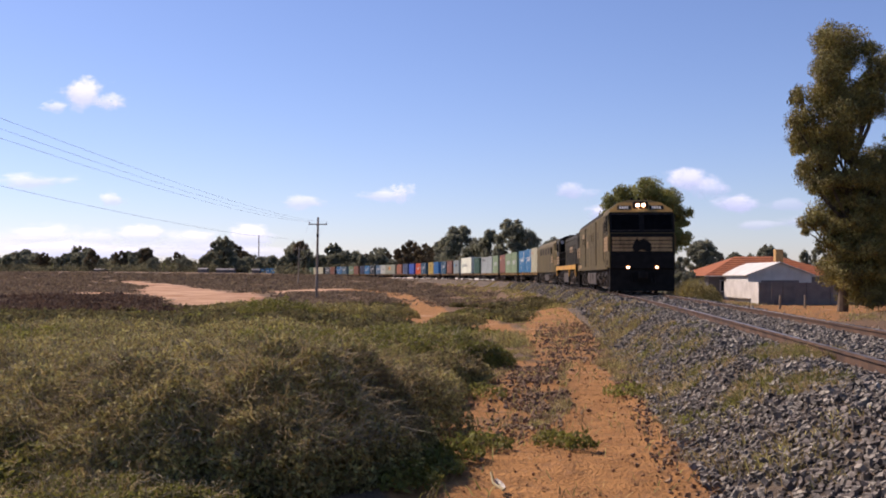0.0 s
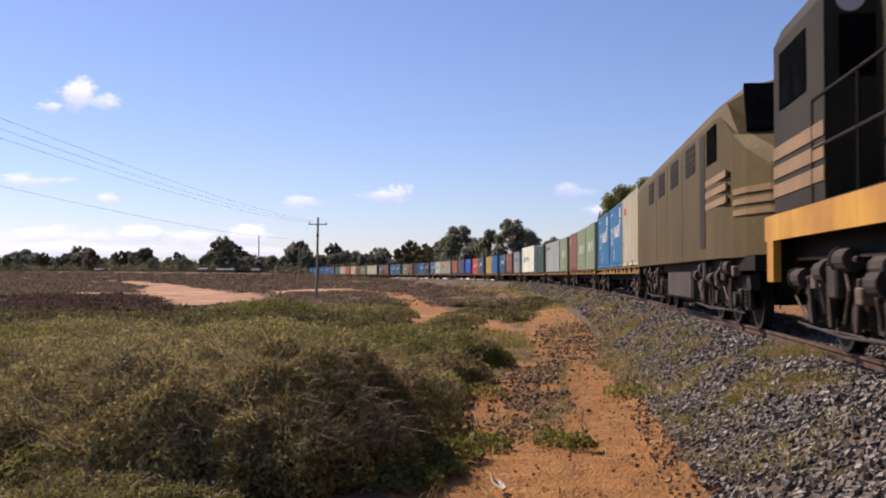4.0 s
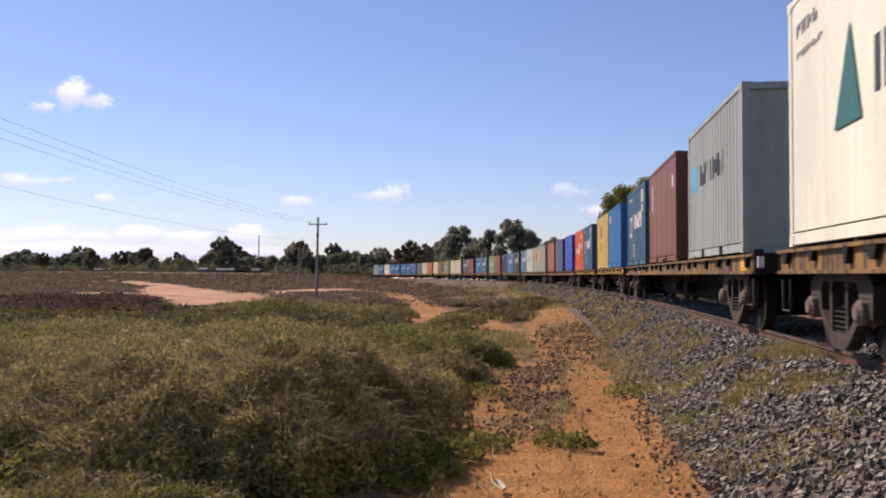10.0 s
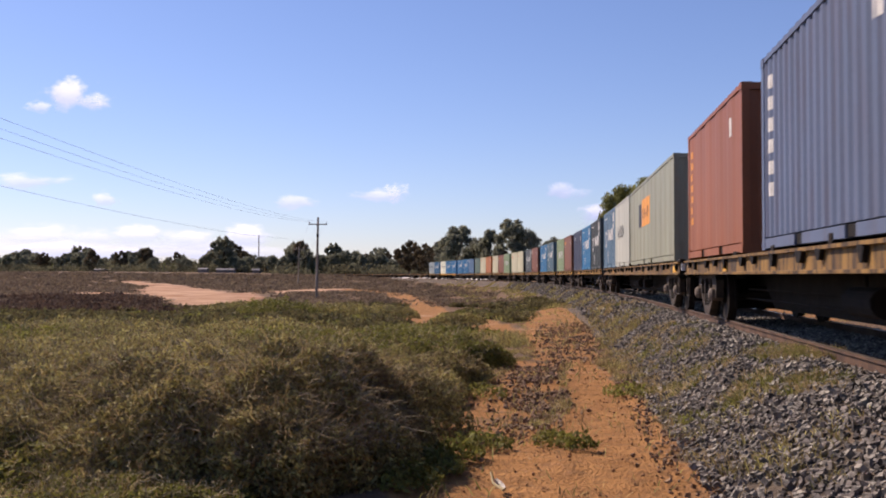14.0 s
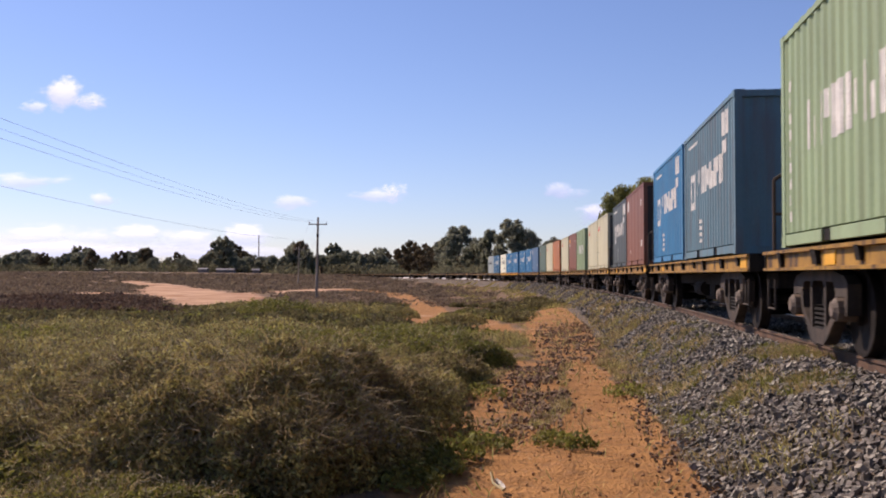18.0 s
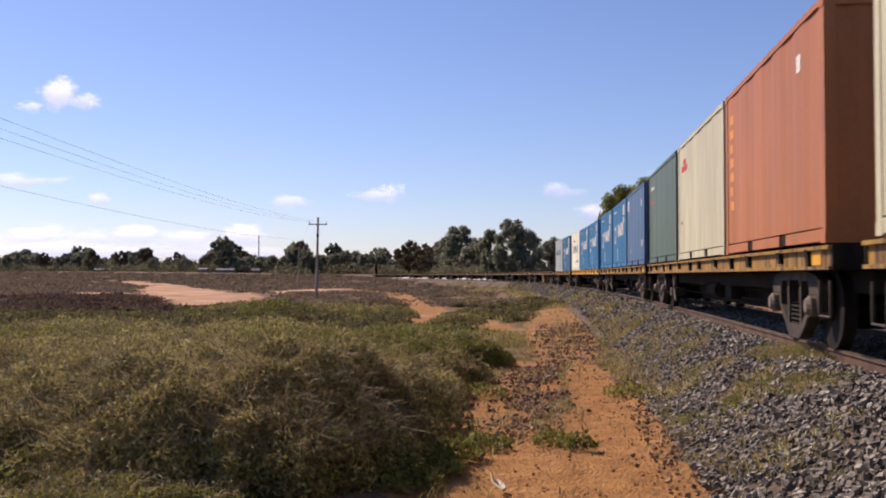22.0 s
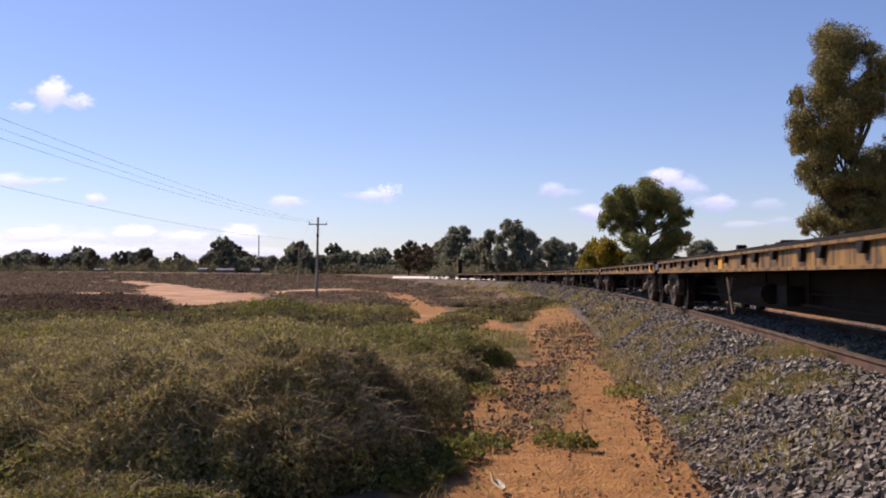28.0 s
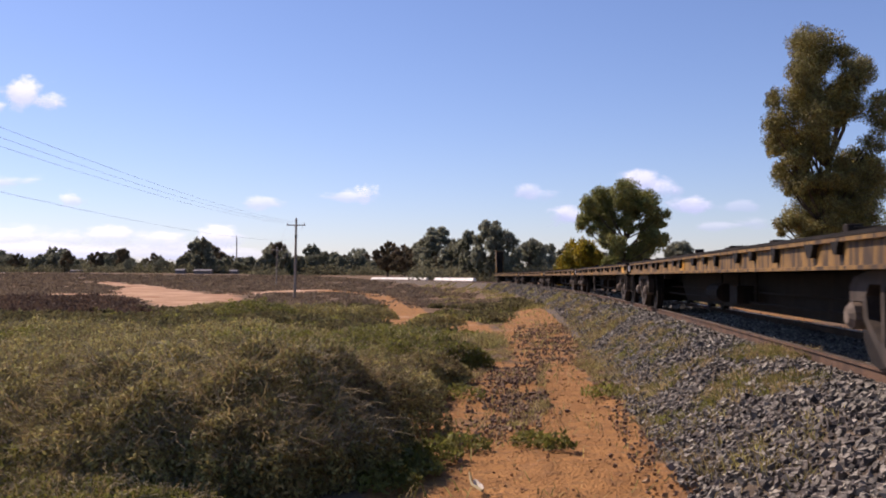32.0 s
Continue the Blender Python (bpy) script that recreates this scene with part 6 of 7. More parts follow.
MID = [(x, (0.6, -0.9, 1.4, -0.3, -1.5)[i % 5] * r, z + 0.1, r * 1.12) for i, (x, z, r) in enumerate(MID_CROWN)] + [(x, 1.2, z, 1.1) for x, z in ((-1.4, 10.2), (0.6, 10.6), (1.6, 9.6), (-2.8, 9.2), (-0.6, 8.6), (-1.6, 6.6), (2.9, 6.6), (-0.8, 4.2), (1.8, 4.0))]
mid_gum = tree("gum_tree", 5, MID, 10.5, 0.28, M_LEAF, per=260, size=0.13, label="rounded green gum tree with light showing through its crown")
mid_gum.matrix_world = pose(*on_ground(stand(360, 108.0), 108.0))
WATTLE = random_clumps(8, 4.2, 2.6, 16, 0.2, (0.7, 1.1))
wattle = tree("wattle_tree", 8, WATTLE, 4.0, 0.12, M_LEAF_GOLD, per=110, size=0.16, label="low golden flowering wattle")
wattle.matrix_world = pose(*on_ground(stand(286, 116.0), 116.0)) @ Matrix.Diagonal((1.25, 1.25, 1.5, 1))

far_kinds = [tree("gum_tree", 20 + i, random_clumps(20 + i, h, w, n, 0.22, (h * 0.07, h * 0.125)), h, 0.2, lf, per=30, size=0.34, label=lb)
             for i, (h, w, n, lf, lb) in enumerate(((13, 4.6, 28, M_LEAF_HAZED, "dark bushy gum tree in the far belt"), (10, 4.0, 26, M_LEAF_HAZED, "dark rounded tree in the far belt"),
                                                    (12, 3.2, 22, M_LEAF, "slender gum tree in the far belt"), (7, 3.6, 24, M_LEAF_BROWN, "low russet tree in the far belt"), (9, 4.6, 28, M_LEAF_HAZED, "spreading tree in the far belt"), (11, 1.9, 16, M_LEAF_HAZED, "narrow pointed tree in the far belt")))]

BELT_PX = (-800, -784, -739, -709, -684, -659, -629, -609, -584, -554, -524, -499, -464, -434, -409, -398, -384, -370, -359, -329, -304, -284, -264, -239, -194, -164, -144, -124, -112, -94, -64, -34, -4)
BELT_TOP = (446, 450, 435, 438, 450, 440, 435, 452, 448, 432, 436, 450, 446, 450, 452, 438, 425, 438, 450, 448, 455, 436, 428, 430, 428, 428, 440, 446, 435, 450, 445, 440, 430)
belt_rng = np.random.default_rng(41)
_used = set()


def plant_far(kind, px, top, depth):
    """A belt tree of one kind, at a bearing and depth, grown until it meets its outline's height."""
    x = stand(px, depth)
    g = float(ground_z(x, depth))
    k = max(0.25, (CAM_Z + (487.4 - top) / 1720 * depth - g) / CROWN_TOPS["gum_tree", 20 + kind])
    m = Matrix.Translation((x, depth, g - 0.3)) @ Matrix.Rotation(belt_rng.uniform(0, 6.28), 4, "Z") @ Matrix.Diagonal((k * belt_rng.uniform(0.7, 1.05), k * belt_rng.uniform(0.8, 1.1), k, 1))
    if kind not in _used:
        _used.add(kind)
        far_kinds[kind].matrix_world = m
        return far_kinds[kind]
    return copy_thing(far_kinds[kind], m)


px = -812.0
while px < -5:
    top = float(np.interp(px, BELT_PX, BELT_TOP)) + belt_rng.uniform(-2, 12)
    plant_far(int(belt_rng.choice([0, 1, 2, 2, 4, 5, 5])), px, top, belt_rng.uniform(445, 520) if px < -290 else belt_rng.uniform(395, 450))
    px += belt_rng.uniform(4, 8)
px = -806.0
while px < -5:
    plant_far(int(belt_rng.choice([0, 1, 2, 4, 4, 3])), px, float(np.interp(px, BELT_PX, BELT_TOP)) * 0.4 + 455 * 0.6 + belt_rng.uniform(-3, 9), belt_rng.uniform(430, 470) if px < -290 else belt_rng.uniform(375, 400))
    px += belt_rng.uniform(5, 9)
for px, top, depth, kind in ((-387, 422, 430, 4), (-60, 441, 330, 3), (-30, 446, 310, 3), (-4, 426, 330, 1), (10, 408, 290, 0), (28, 398, 285, 1), (60, 424, 270, 4), (84, 404, 262, 1), (122, 386, 250, 1),
                             (152, 391, 252, 0), (192, 424, 262, 4), (208, 417, 270, 0), (226, 428, 290, 1), (246, 430, 300, 2), (262, 434, 300, 4), (466, 412, 240, 0), (452, 424, 240, 1), (490, 446, 260, 1), (514, 448, 280, 4), (545, 440, 250, 0), (572, 436, 250, 4), (600, 444, 260, 1), (-20, 452, 300, 3), (50, 452, 275, 3),
                             (640, 432, 240, 0), (665, 428, 230, 1), (700, 440, 240, 4), (740, 420, 220, 0), (775, 430, 240, 1), (810, 420, 230, 0), (420, 452, 250, 1), (395, 448, 240, 4), (350, 452, 240, 1), (320, 446, 250, 4), (290, 448, 260, 1), (400, 476, 92, 1), (424, 479, 90, 4), (438, 474, 91, 1)):
    plant_far(kind, px, top, depth)

# low scrub before the belt
M_SCRUB = mat("far_scrub", srgb(128, 126, 98), srgb(98, 98, 78), see=0.45, scale=0.3, rough=0.8, bump=0, fine=3, spread=0.4, spec=0.1)
v_all, f_all = [], []
for i in range(760):
    p = belt_rng.uniform(-800, 250)
    d = belt_rng.uniform(420, 470) if p < -290 else belt_rng.uniform(360, 420) if p < -10 else belt_rng.uniform(235, 300)
    x = stand(p, d)
    r = belt_rng.uniform(1.0, 2.6) if i < 260 else belt_rng.uniform(2.2, 4.2)
    v, f = leaf_cloud(belt_rng, [(x, d, float(ground_z(x, d)) + r * 0.4)], [(r * 1.6, r * 1.2, r * 0.8)], 90, 0.5, 0.1)
    f_all.append(f + sum(len(q) for q in v_all))
    v_all.append(v)
for i in range(420):
    p = belt_rng.uniform(-800, 0)
    d = belt_rng.uniform(450, 485) if p < -290 else belt_rng.uniform(392, 425)
    x, r = stand(p, d), belt_rng.uniform(2.6, 4.6)
    v, f = leaf_cloud(belt_rng, [(x, d, float(ground_z(x, d)) + r * 0.7)], [(r * 1.1, r, r * 0.95)], 90, 0.42, 0.1, out=0.6)
    f_all.append(f + sum(len(q) for q in v_all))
    v_all.append(v)
tagged(new("scrub", mesh_from("scrub", np.concatenate(v_all), np.concatenate(f_all), M_SCRUB)), label="low grey-green scrub along the far edge of the field", category="scrub", kind="stuff")

# ---- houses, sheds and fences far off ----
M_TILE = mat("terracotta_roof", srgb(172, 102, 58), srgb(140, 80, 46), scale=2, rough=0.8, bump=0.4, fine=14, grime=srgb(110, 66, 46), amount=0.4)
M_WALLWHITE = mat("white_sheet", srgb(226, 224, 216), srgb(204, 202, 194), scale=1, rough=0.6, bump=0.1)
M_SHEET = mat("grey_steel_fence", srgb(124, 121, 120), srgb(104, 101, 101), scale=1.2, rough=0.55, bump=0.1, metal=0.1)
M_CHIM = mat("yellow_brick", srgb(206, 172, 112), srgb(180, 140, 90), scale=6, rough=0.9, bump=0.3)
M_PANE = mat("dark_glass", srgb(30, 36, 42), srgb(20, 26, 30), rough=0.08, bump=0, spec=0.6)
M_POLE = mat("weathered_timber", srgb(170, 157, 140), srgb(124, 112, 98), scale=3, rough=0.9, bump=0.4, stretch=(1, 1, 0.15))


def house(x0, x1, y0, y1, g):
    h = tagged(new("house"), label="pale-walled house with a hipped terracotta tile roof and a chimney", category="house")
    h.location = ((x0 + x1) / 2, (y0 + y1) / 2, g)
    a, b = (x1 - x0) / 2, (y1 - y0) / 2
    boxes("wall", M_SHEET, h, (-a + 0.5, a - 0.5, -b + 0.5, b - 0.5, 0, 2.6))
    bm = bmesh.new()
    base = [bm.verts.new(p) for p in ((-a, -b, 2.5), (a, -b, 2.5), (a, b, 2.5), (-a, b, 2.5))]
    ridge = [bm.verts.new(p) for p in ((-a * 0.34, 0, 4.45), (a * 0.3, 0, 4.45))]
    for f in ((base[0], base[1], ridge[1], ridge[0]), (base[1], base[2], ridge[1]), (base[2], base[3], ridge[0], ridge[1]), (base[3], base[0], ridge[0]), base[::-1]):
        bm.faces.new(f)
    roof = part("roof", bm, M_TILE, h)
    bm = bmesh.new()
    for k in range(9):
        z = 2.62 + k * 0.2
        t = (z - 2.5) / 1.95
        add_box(bm, -a * (1 - t * 0.66), a * (1 - t * 0.7), -b * (1 - t) - 0.03, -b * (1 - t) + 0.02, z - 0.015, z + 0.02)
    part("tile_course", bm, M_TILE, roof)
    boxes("gutter", M_WALLWHITE, h, (-a, a, -b - 0.08, -b, 2.42, 2.52))
    boxes("chimney", M_CHIM, h, (0.1 * a, 0.1 * a + 0.75, -b * 0.55, -b * 0.55 + 0.7, 2.8, 5.1), bevel=0.03)
    w = boxes("window", M_WALLWHITE, h, (-a + 1.6, -a + 3.2, -b + 0.44, -b + 0.5, 0.95, 2.1))
    boxes("pane", M_PANE, w, (-a + 1.7, -a + 3.1, -b + 0.42, -b + 0.45, 1.05, 2.0))
    return h


house(25.0, 39.0, 93.0, 104.0, -0.95)


def shed(x0, x1, y0, y1, g, eave, peak):
    h = tagged(new("shed"), label="white gabled steel shed with a grey shaded front", category="shed")
    h.location = (x0, y0, g)
    w, d = x1 - x0, y1 - y0
    bm = bmesh.new()
    add_prism(bm, [(0, 0), (w, 0), (w, eave), (w / 2, peak), (0, eave)], "y", 0, d)
    part("wall", bm, M_WALLWHITE, h)
    for k in (0, 1):
        bm = bmesh.new()
        a, b = (-0.25, w / 2) if k == 0 else (w + 0.25, w / 2)
        za = eave - 0.1
        add_prism(bm, [(a, za), (b, peak), (b, peak + 0.08), (a, za + 0.08)], "y", -0.25, d + 0.25)
        part("roof_sheet", bm, M_WALLWHITE, h)
    boxes("door", M_SHEET, h, (w * 0.2, w * 0.8, -0.04, -0.01, 0, 2.1))
    return h


shed(27.0, 32.6, 86.0, 95.0, -0.95, 2.6, 3.65)
fence = tagged(new("fence"), label="grey sheet steel yard fence", category="fence")
fence.location = (26.7, 82.0, -0.98)
for i in range(16):
    boxes("fence_panel", M_SHEET, fence, (i * 1.0, i * 1.0 + 0.98, 0, 0.03, 0.05, 1.95))
for i in range(9):
    boxes("fence_post", M_SHEET, fence, (i * 2.0 - 0.05, i * 2.0 + 0.03, -0.05, 0.0, 0.0, 2.0))
side_fence = tagged(new("fence"), label="white sheet fence along the yard's side", category="fence")
side_fence.location = (26.6, 82.0, -0.98)
for i in range(10):
    boxes("fence_panel", M_WALLWHITE, side_fence, (0, 0.03, i * 1.0 + 0.02, i * 1.0 + 0.98, 0.55 if i > 1 else 0.05, 2.0))
tank = tagged(new("water_tank"), label="small white tank behind dark shrubs", category="tank")
tank.location = (stand(420, 103), 103, -0.8)
bm = bmesh.new()
add_rod(bm, (0, 0, 0), (0, 0, 2.0), 0.75, 20)
add_rod(bm, (0, 0, 2.0), (0, 0, 2.2), 0.78, 20, 0.3)
part("tank_body", bm, M_WALLWHITE, tank)
for px, y, h in ((595, 74.0, 1.15), (640, 76.0, 1.1), (769, 74.0, 1.3)):
    p = tagged(new("fence_post"), label="short weathered timber post in the yellow verge", category="post", group="verge posts")
    p.location = on_ground(stand(px, y), y, 0.1)
    bm = bmesh.new()
    add_rod(bm, (0, 0, 0), (0.06 * (px == 595), 0, h), 0.09, 8, 0.08)
    part("shaft", bm, M_POLE, p)

# white barrier and roofs in the distance
_bear = (TX + 5.0 * np.cos(TH)) / np.maximum(TY + 5.0 * np.sin(TH), 1.0) * 1720
_far = TY > 60


def beyond_track(b, lateral=5.0):
    """The place on the far side of the track that lies at bearing b."""
    q = np.where(_far)[0]
    q = q[np.argsort(_bear[q])]
    return rail_at(float(np.interp(b, _bear[q], TS[q])), lateral)


barrier = tagged(new("barrier"), label="long low white barrier beyond the track", category="barrier")
for b0, n in ((-87, 7), (25, 5)):
    for i in range(n):
        (xa, ya, _), (xb, yb, _) = beyond_track(b0 + i * 14.0), beyond_track(b0 + i * 14.0 + 13.4)
        L = math.hypot(xb - xa, yb - ya)
        bm = bmesh.new()
        add_prism(bm, [(-0.9, 0.0), (-0.1, 1.0), (0.15, 1.0), (0.3, 0.0)], "x", 0, L)
        o = part("barrier_panel", bm, M_WALLWHITE, barrier)
        o.matrix_world = Matrix.Translation((xa, ya, RAIL_Z - 0.5)) @ Matrix.Rotation(math.atan2(yb - ya, xb - xa), 4, "Z")
for px, d, w, h in ((-600, 425, 12, 1.7), (-424, 408, 6, 2.6), (-384, 405, 12, 2.6), (-330, 400, 5, 2.4)):
    s = tagged(new("farm_shed"), label="small pale shed among far scrub", category="shed", group="far sheds")
    s.location = on_ground(stand(px, d), d)
    w, h = w * 0.6, h * 0.75
    boxes("wall", M_SHEET, s, (-w / 2, w / 2, -2, 2, 0, h * 0.7))
    bm = bmesh.new()
    add_prism(bm, [(-2.3, h * 0.68), (2.3, h * 0.68), (0, h)], "x", -w / 2 - 0.2, w / 2 + 0.2)
    part("roof", bm, M_SHEET, s)

# ---- the pole line ----
POLES = ((-15.65, -25.0, 9.4), (-14.25, 109.5, 9.25), (-29.5, 198.0, 8.2))
for i, (x, y, h) in enumerate(POLES):
    p = tagged(new("utility_pole"), label="grey timber power pole with a wooden crossarm", category="utility pole", group="power poles")
    p.location = on_ground(x, y, 0.15)
    bm = bmesh.new()
    add_rod(bm, (0, 0, 0), (0.16, 0, h), 0.17, 10, 0.11)
    part("shaft", bm, M_POLE, p)
    arm = boxes("crossarm", M_POLE, p, (-0.9, 1.2, -0.15, -0.05, h - 0.85, h - 0.73))
    for dx in (-0.8, 0.15, 1.1):
        bm = bmesh.new()
        add_rod(bm, (dx, -0.1, h - 0.73), (dx, -0.1, h - 0.55), 0.05, 8)
        part("insulator", bm, M_WALLWHITE, arm)
    if i == 1:
        boxes("stay_bracket", M_UNDER, p, (0.0, 0.25, -0.2, -0.1, h - 2.2, h - 1.9))
M_WIRE = mat("grey_wire", srgb(200, 200, 210), rough=0.5, bump=0)
for (ax, ay, ah), (bx, by, bh), sag in ((POLES[0], POLES[1], 1.7), (POLES[1], POLES[2], 1.0)):
    for dx, low in ((-0.8, 0.0), (0.15, 0.0), (1.1, 0.0), (0.05, 1.9)):
        A = Vector((ax + dx, ay - 0.1, float(ground_z(ax, ay)) + ah - 0.7 - low))
        B = Vector((bx + dx, by - 0.1, float(ground_z(bx, by)) + bh - 0.7 - low))
        pts = [A.lerp(B, k / 24) - Vector((0, 0, sag * 4 * (k / 24) * (1 - k / 24))) for k in range(25)]
        w = new("power_wire", finish(tube(pts, 0.006, 5), M_WIRE, "power_wire"))
        tagged(w, label="thin sagging overhead wire", category="wire", group="overhead wires")
mast = tagged(new("radio_mast"), label="slim far mast above the trees", category="mast")
mast.location = on_ground(stand(-326, 500), 500)
bm = bmesh.new()
add_rod(bm, (0, 0, 0), (0, 0, 19.5), 0.45, 6, 0.25)
part("mast_shaft", bm, M_POLE, mast)

# ---- clouds ----
def cloud_material():
    m = bpy.data.materials.new("cloud_vapour")
    m.use_nodes = True
    nt = m.node_tree
    nt.nodes.clear()
    N, L = nt.nodes.new, nt.links.new
    out, mixs, tr, em = N("ShaderNodeOutputMaterial"), N("ShaderNodeMixShader"), N("ShaderNodeBsdfTransparent"), N("ShaderNodeEmission")
    tc, info = N("ShaderNodeTexCoord"), N("ShaderNodeObjectInfo")
    add = N("ShaderNodeVectorMath")
    add.operation = "ADD"
    sc = N("ShaderNodeMath")
    sc.operation, sc.inputs[1].default_value = "MULTIPLY", 40.0
    L(info.outputs["Random"], sc.inputs[0])
    L(tc.outputs["Generated"], add.inputs[0])
    L(sc.outputs[0], add.inputs[1])
    n = N("ShaderNodeTexNoise")
    n.inputs["Scale"].default_value, n.inputs["Detail"].default_value, n.inputs["Roughness"].default_value = 2.6, 8, 0.6
    L(add.outputs[0], n.inputs["Vector"])
    mp = N("ShaderNodeMapping")
    mp.inputs["Location"].default_value, mp.inputs["Scale"].default_value = (-1, -1, 0), (2, 2, 0)
    L(tc.outputs["Generated"], mp.inputs[0])
    g = N("ShaderNodeTexGradient")
    g.gradient_type = "SPHERICAL"
    L(mp.outputs[0], g.inputs[0])
    a = N("ShaderNodeMath")
    a.operation = "MULTIPLY_ADD"
    a.inputs[1].default_value, a.inputs[2].default_value = 1.6, -0.98
    L(n.outputs["Fac"], a.inputs[0])
    b = N("ShaderNodeMath")
    b.operation = "ADD"
    L(a.outputs[0], b.inputs[0])
    L(g.outputs["Fac"], b.inputs[1])
    r = N("ShaderNodeMapRange")
    r.interpolation_type = "SMOOTHSTEP"
    r.inputs[1].default_value, r.inputs[2].default_value, r.inputs[4].default_value = 0.0, 0.55, 0.94
    L(b.outputs[0], r.inputs[0])
    thin = N("ShaderNodeMath")
    thin.operation = "MULTIPLY"
    L(r.outputs[0], thin.inputs[0])
    L(info.outputs["Alpha"], thin.inputs[1])
    # light and shade painted in: white above, blue-grey at the flat base
    sep = N("ShaderNodeSeparateXYZ")
    L(tc.outputs["Generated"], sep.inputs[0])
    up = N("ShaderNodeMath")
    up.operation = "MULTIPLY_ADD"
    up.inputs[1].default_value, up.inputs[2].default_value = 0.5, -0.25
    L(n.outputs["Fac"], up.inputs[0])
    lift = N("ShaderNodeMath")
    lift.operation = "ADD"
    L(up.outputs[0], lift.inputs[0])
    L(sep.outputs[1], lift.inputs[1])
    tone = N("ShaderNodeMapRange")
    tone.inputs[1].default_value, tone.inputs[2].default_value = 0.36, 0.72
    L(lift.outputs[0], tone.inputs[0])
    shade = N("ShaderNodeMix")
    shade.data_type = "RGBA"
    shade.inputs[6].default_value, shade.inputs[7].default_value = (0.6, 0.67, 0.8, 1), (0.94, 0.97, 0.98, 1)
    L(tone.outputs[0], shade.inputs[0])
    tint = N("ShaderNodeMix")
    tint.data_type, tint.blend_type = "RGBA", "MULTIPLY"
    tint.inputs[0].default_value = 1.0
    L(shade.outputs[2], tint.inputs[6])
    L(info.outputs["Color"], tint.inputs[7])
    L(tint.outputs[2], em.inputs[0])
    # the vapour glows in place of sunlight falling on it
    em.inputs[1].default_value = 0.92
    L(thin.outputs[0], mixs.inputs[0])
    L(tr.outputs[0], mixs.inputs[1])
    L(em.outputs[0], mixs.inputs[2])
    L(mixs.outputs[0], out.inputs[0])
    return m


M_CLOUD = cloud_material()
CLOUDS = ((-642, 326, 90, 62, 55), (-606, 308, 90, 40, 55), (-692, 298, 50, 26, 55), (-246, 131, 76, 32, 29), (-72, 145, 50, 40, 23), (-114, 141, 90, 26, 23), (226, 150, 54, 34, 32), (254, 143, 60, 22, 32),
          (440, 166, 84, 58, 38), (482, 153, 80, 46, 38), (520, 127, 100, 38, 36), (614, 126, 90, 26, 36), (560, 88, 80, 22, 30), (620, 94, 90, 20, 30), (284, 108, 70, 38, 24),
          (-722, 165, 140, 34, 20), (-585, 134, 54, 30, 25), (-720, 66, 170, 50, 10), (-610, 62, 120, 44, 11), (-530, 68, 110, 44, 12), (-440, 60, 130, 44, 12), (-345, 68, 90, 46, 14), (-660, 42, 340, 44, 8), (-440, 40, 340, 40, 8))
DRIFTS = []
for px, up, w, h, drift in CLOUDS:
    D = 3600.0
    k = D / 1720
    bm = bmesh.new()
    vs = [bm.verts.new((x * w * k * 0.64, y * h * k * 0.64, 0)) for x, y in ((-1, -1), (1, -1), (1, 1), (-1, 1))]
    bm.faces.new(vs)
    c = tagged(new("cloud", finish(bm, M_CLOUD, "cloud")), label="small soft white fair-weather cloud low in the sky", category="cloud", group="clouds", kind="structure")
    c.visible_shadow = False
    # clouds away from the sun are painted greyer; flat ones are thinner
    c.color = (*((0.8, 0.83, 0.88) if px > 0 else (1, 1, 1)), 0.4 if h < 28 and px > 0 else 0.65 if h < 36 else 1.0)
    DRIFTS.append((c, px, up, drift, k, D))


def drift_clouds():
    for c, px, up, drift, k, D in DRIFTS:
        rows = []
        for t in (0, 16, 32):
            p = Vector(((px - drift * t / 28) * k, D, CAM_Z + up * k))
            rows.append((t, Matrix.Translation(p) @ pose(0, 0, 0, 90, 0, 0)))
        walk(c, rows)

# ---- grass, weeds and bushes ----
M_OLIVE = mat("olive_foliage", srgb(184, 172, 106), srgb(134, 126, 82), see=0.3, scale=1.2, rough=0.7, bump=0, fine=8, spread=0.5, spec=0.2)
M_GREENER = mat("green_weed", srgb(142, 140, 70), srgb(110, 112, 54), see=0.4, scale=1.5, rough=0.65, bump=0, fine=8, spread=0.35, spec=0.25)
M_STRAW = mat("dry_straw", srgb(196, 176, 128), srgb(158, 138, 96), see=0.4, scale=1.2, rough=0.8, bump=0, fine=8, spread=0.3, spec=0.15)
M_TWIG = mat("grey_twigs", srgb(176, 164, 132), srgb(130, 118, 92), scale=1.2, rough=0.85, bump=0, fine=8, spread=0.35, spec=0.1)


def blades(rng, base, way, length, width, bend):
    """Curved tapering blades from base points along given ways."""
    n = len(base)
    way = way / np.linalg.norm(way, axis=1)[:, None]
    side = np.cross(way, rng.normal(size=(n, 3)))
    side /= np.linalg.norm(side, axis=1)[:, None] + 1e-9
    drop = np.zeros((n, 3))
    drop[:, :2] = way[:, :2] + 0.4 * rng.normal(size=(n, 2))
    drop[:, 2] = -0.5
    L, W, B = length[:, None], width[:, None], bend[:, None]
    mid = base + way * L * 0.55
    tip = base + way * L + drop * L * B
    V = np.stack([base - side * W, base + side * W, mid + side * W * 0.7, mid - side * W * 0.7, tip], 1).reshape(-1, 3)
    k = 5 * np.arange(n)[:, None]
    F = np.concatenate([k + np.array([0, 1, 2]), k + np.array([0, 2, 3]), k + np.array([3, 2, 4])])
    return V, F


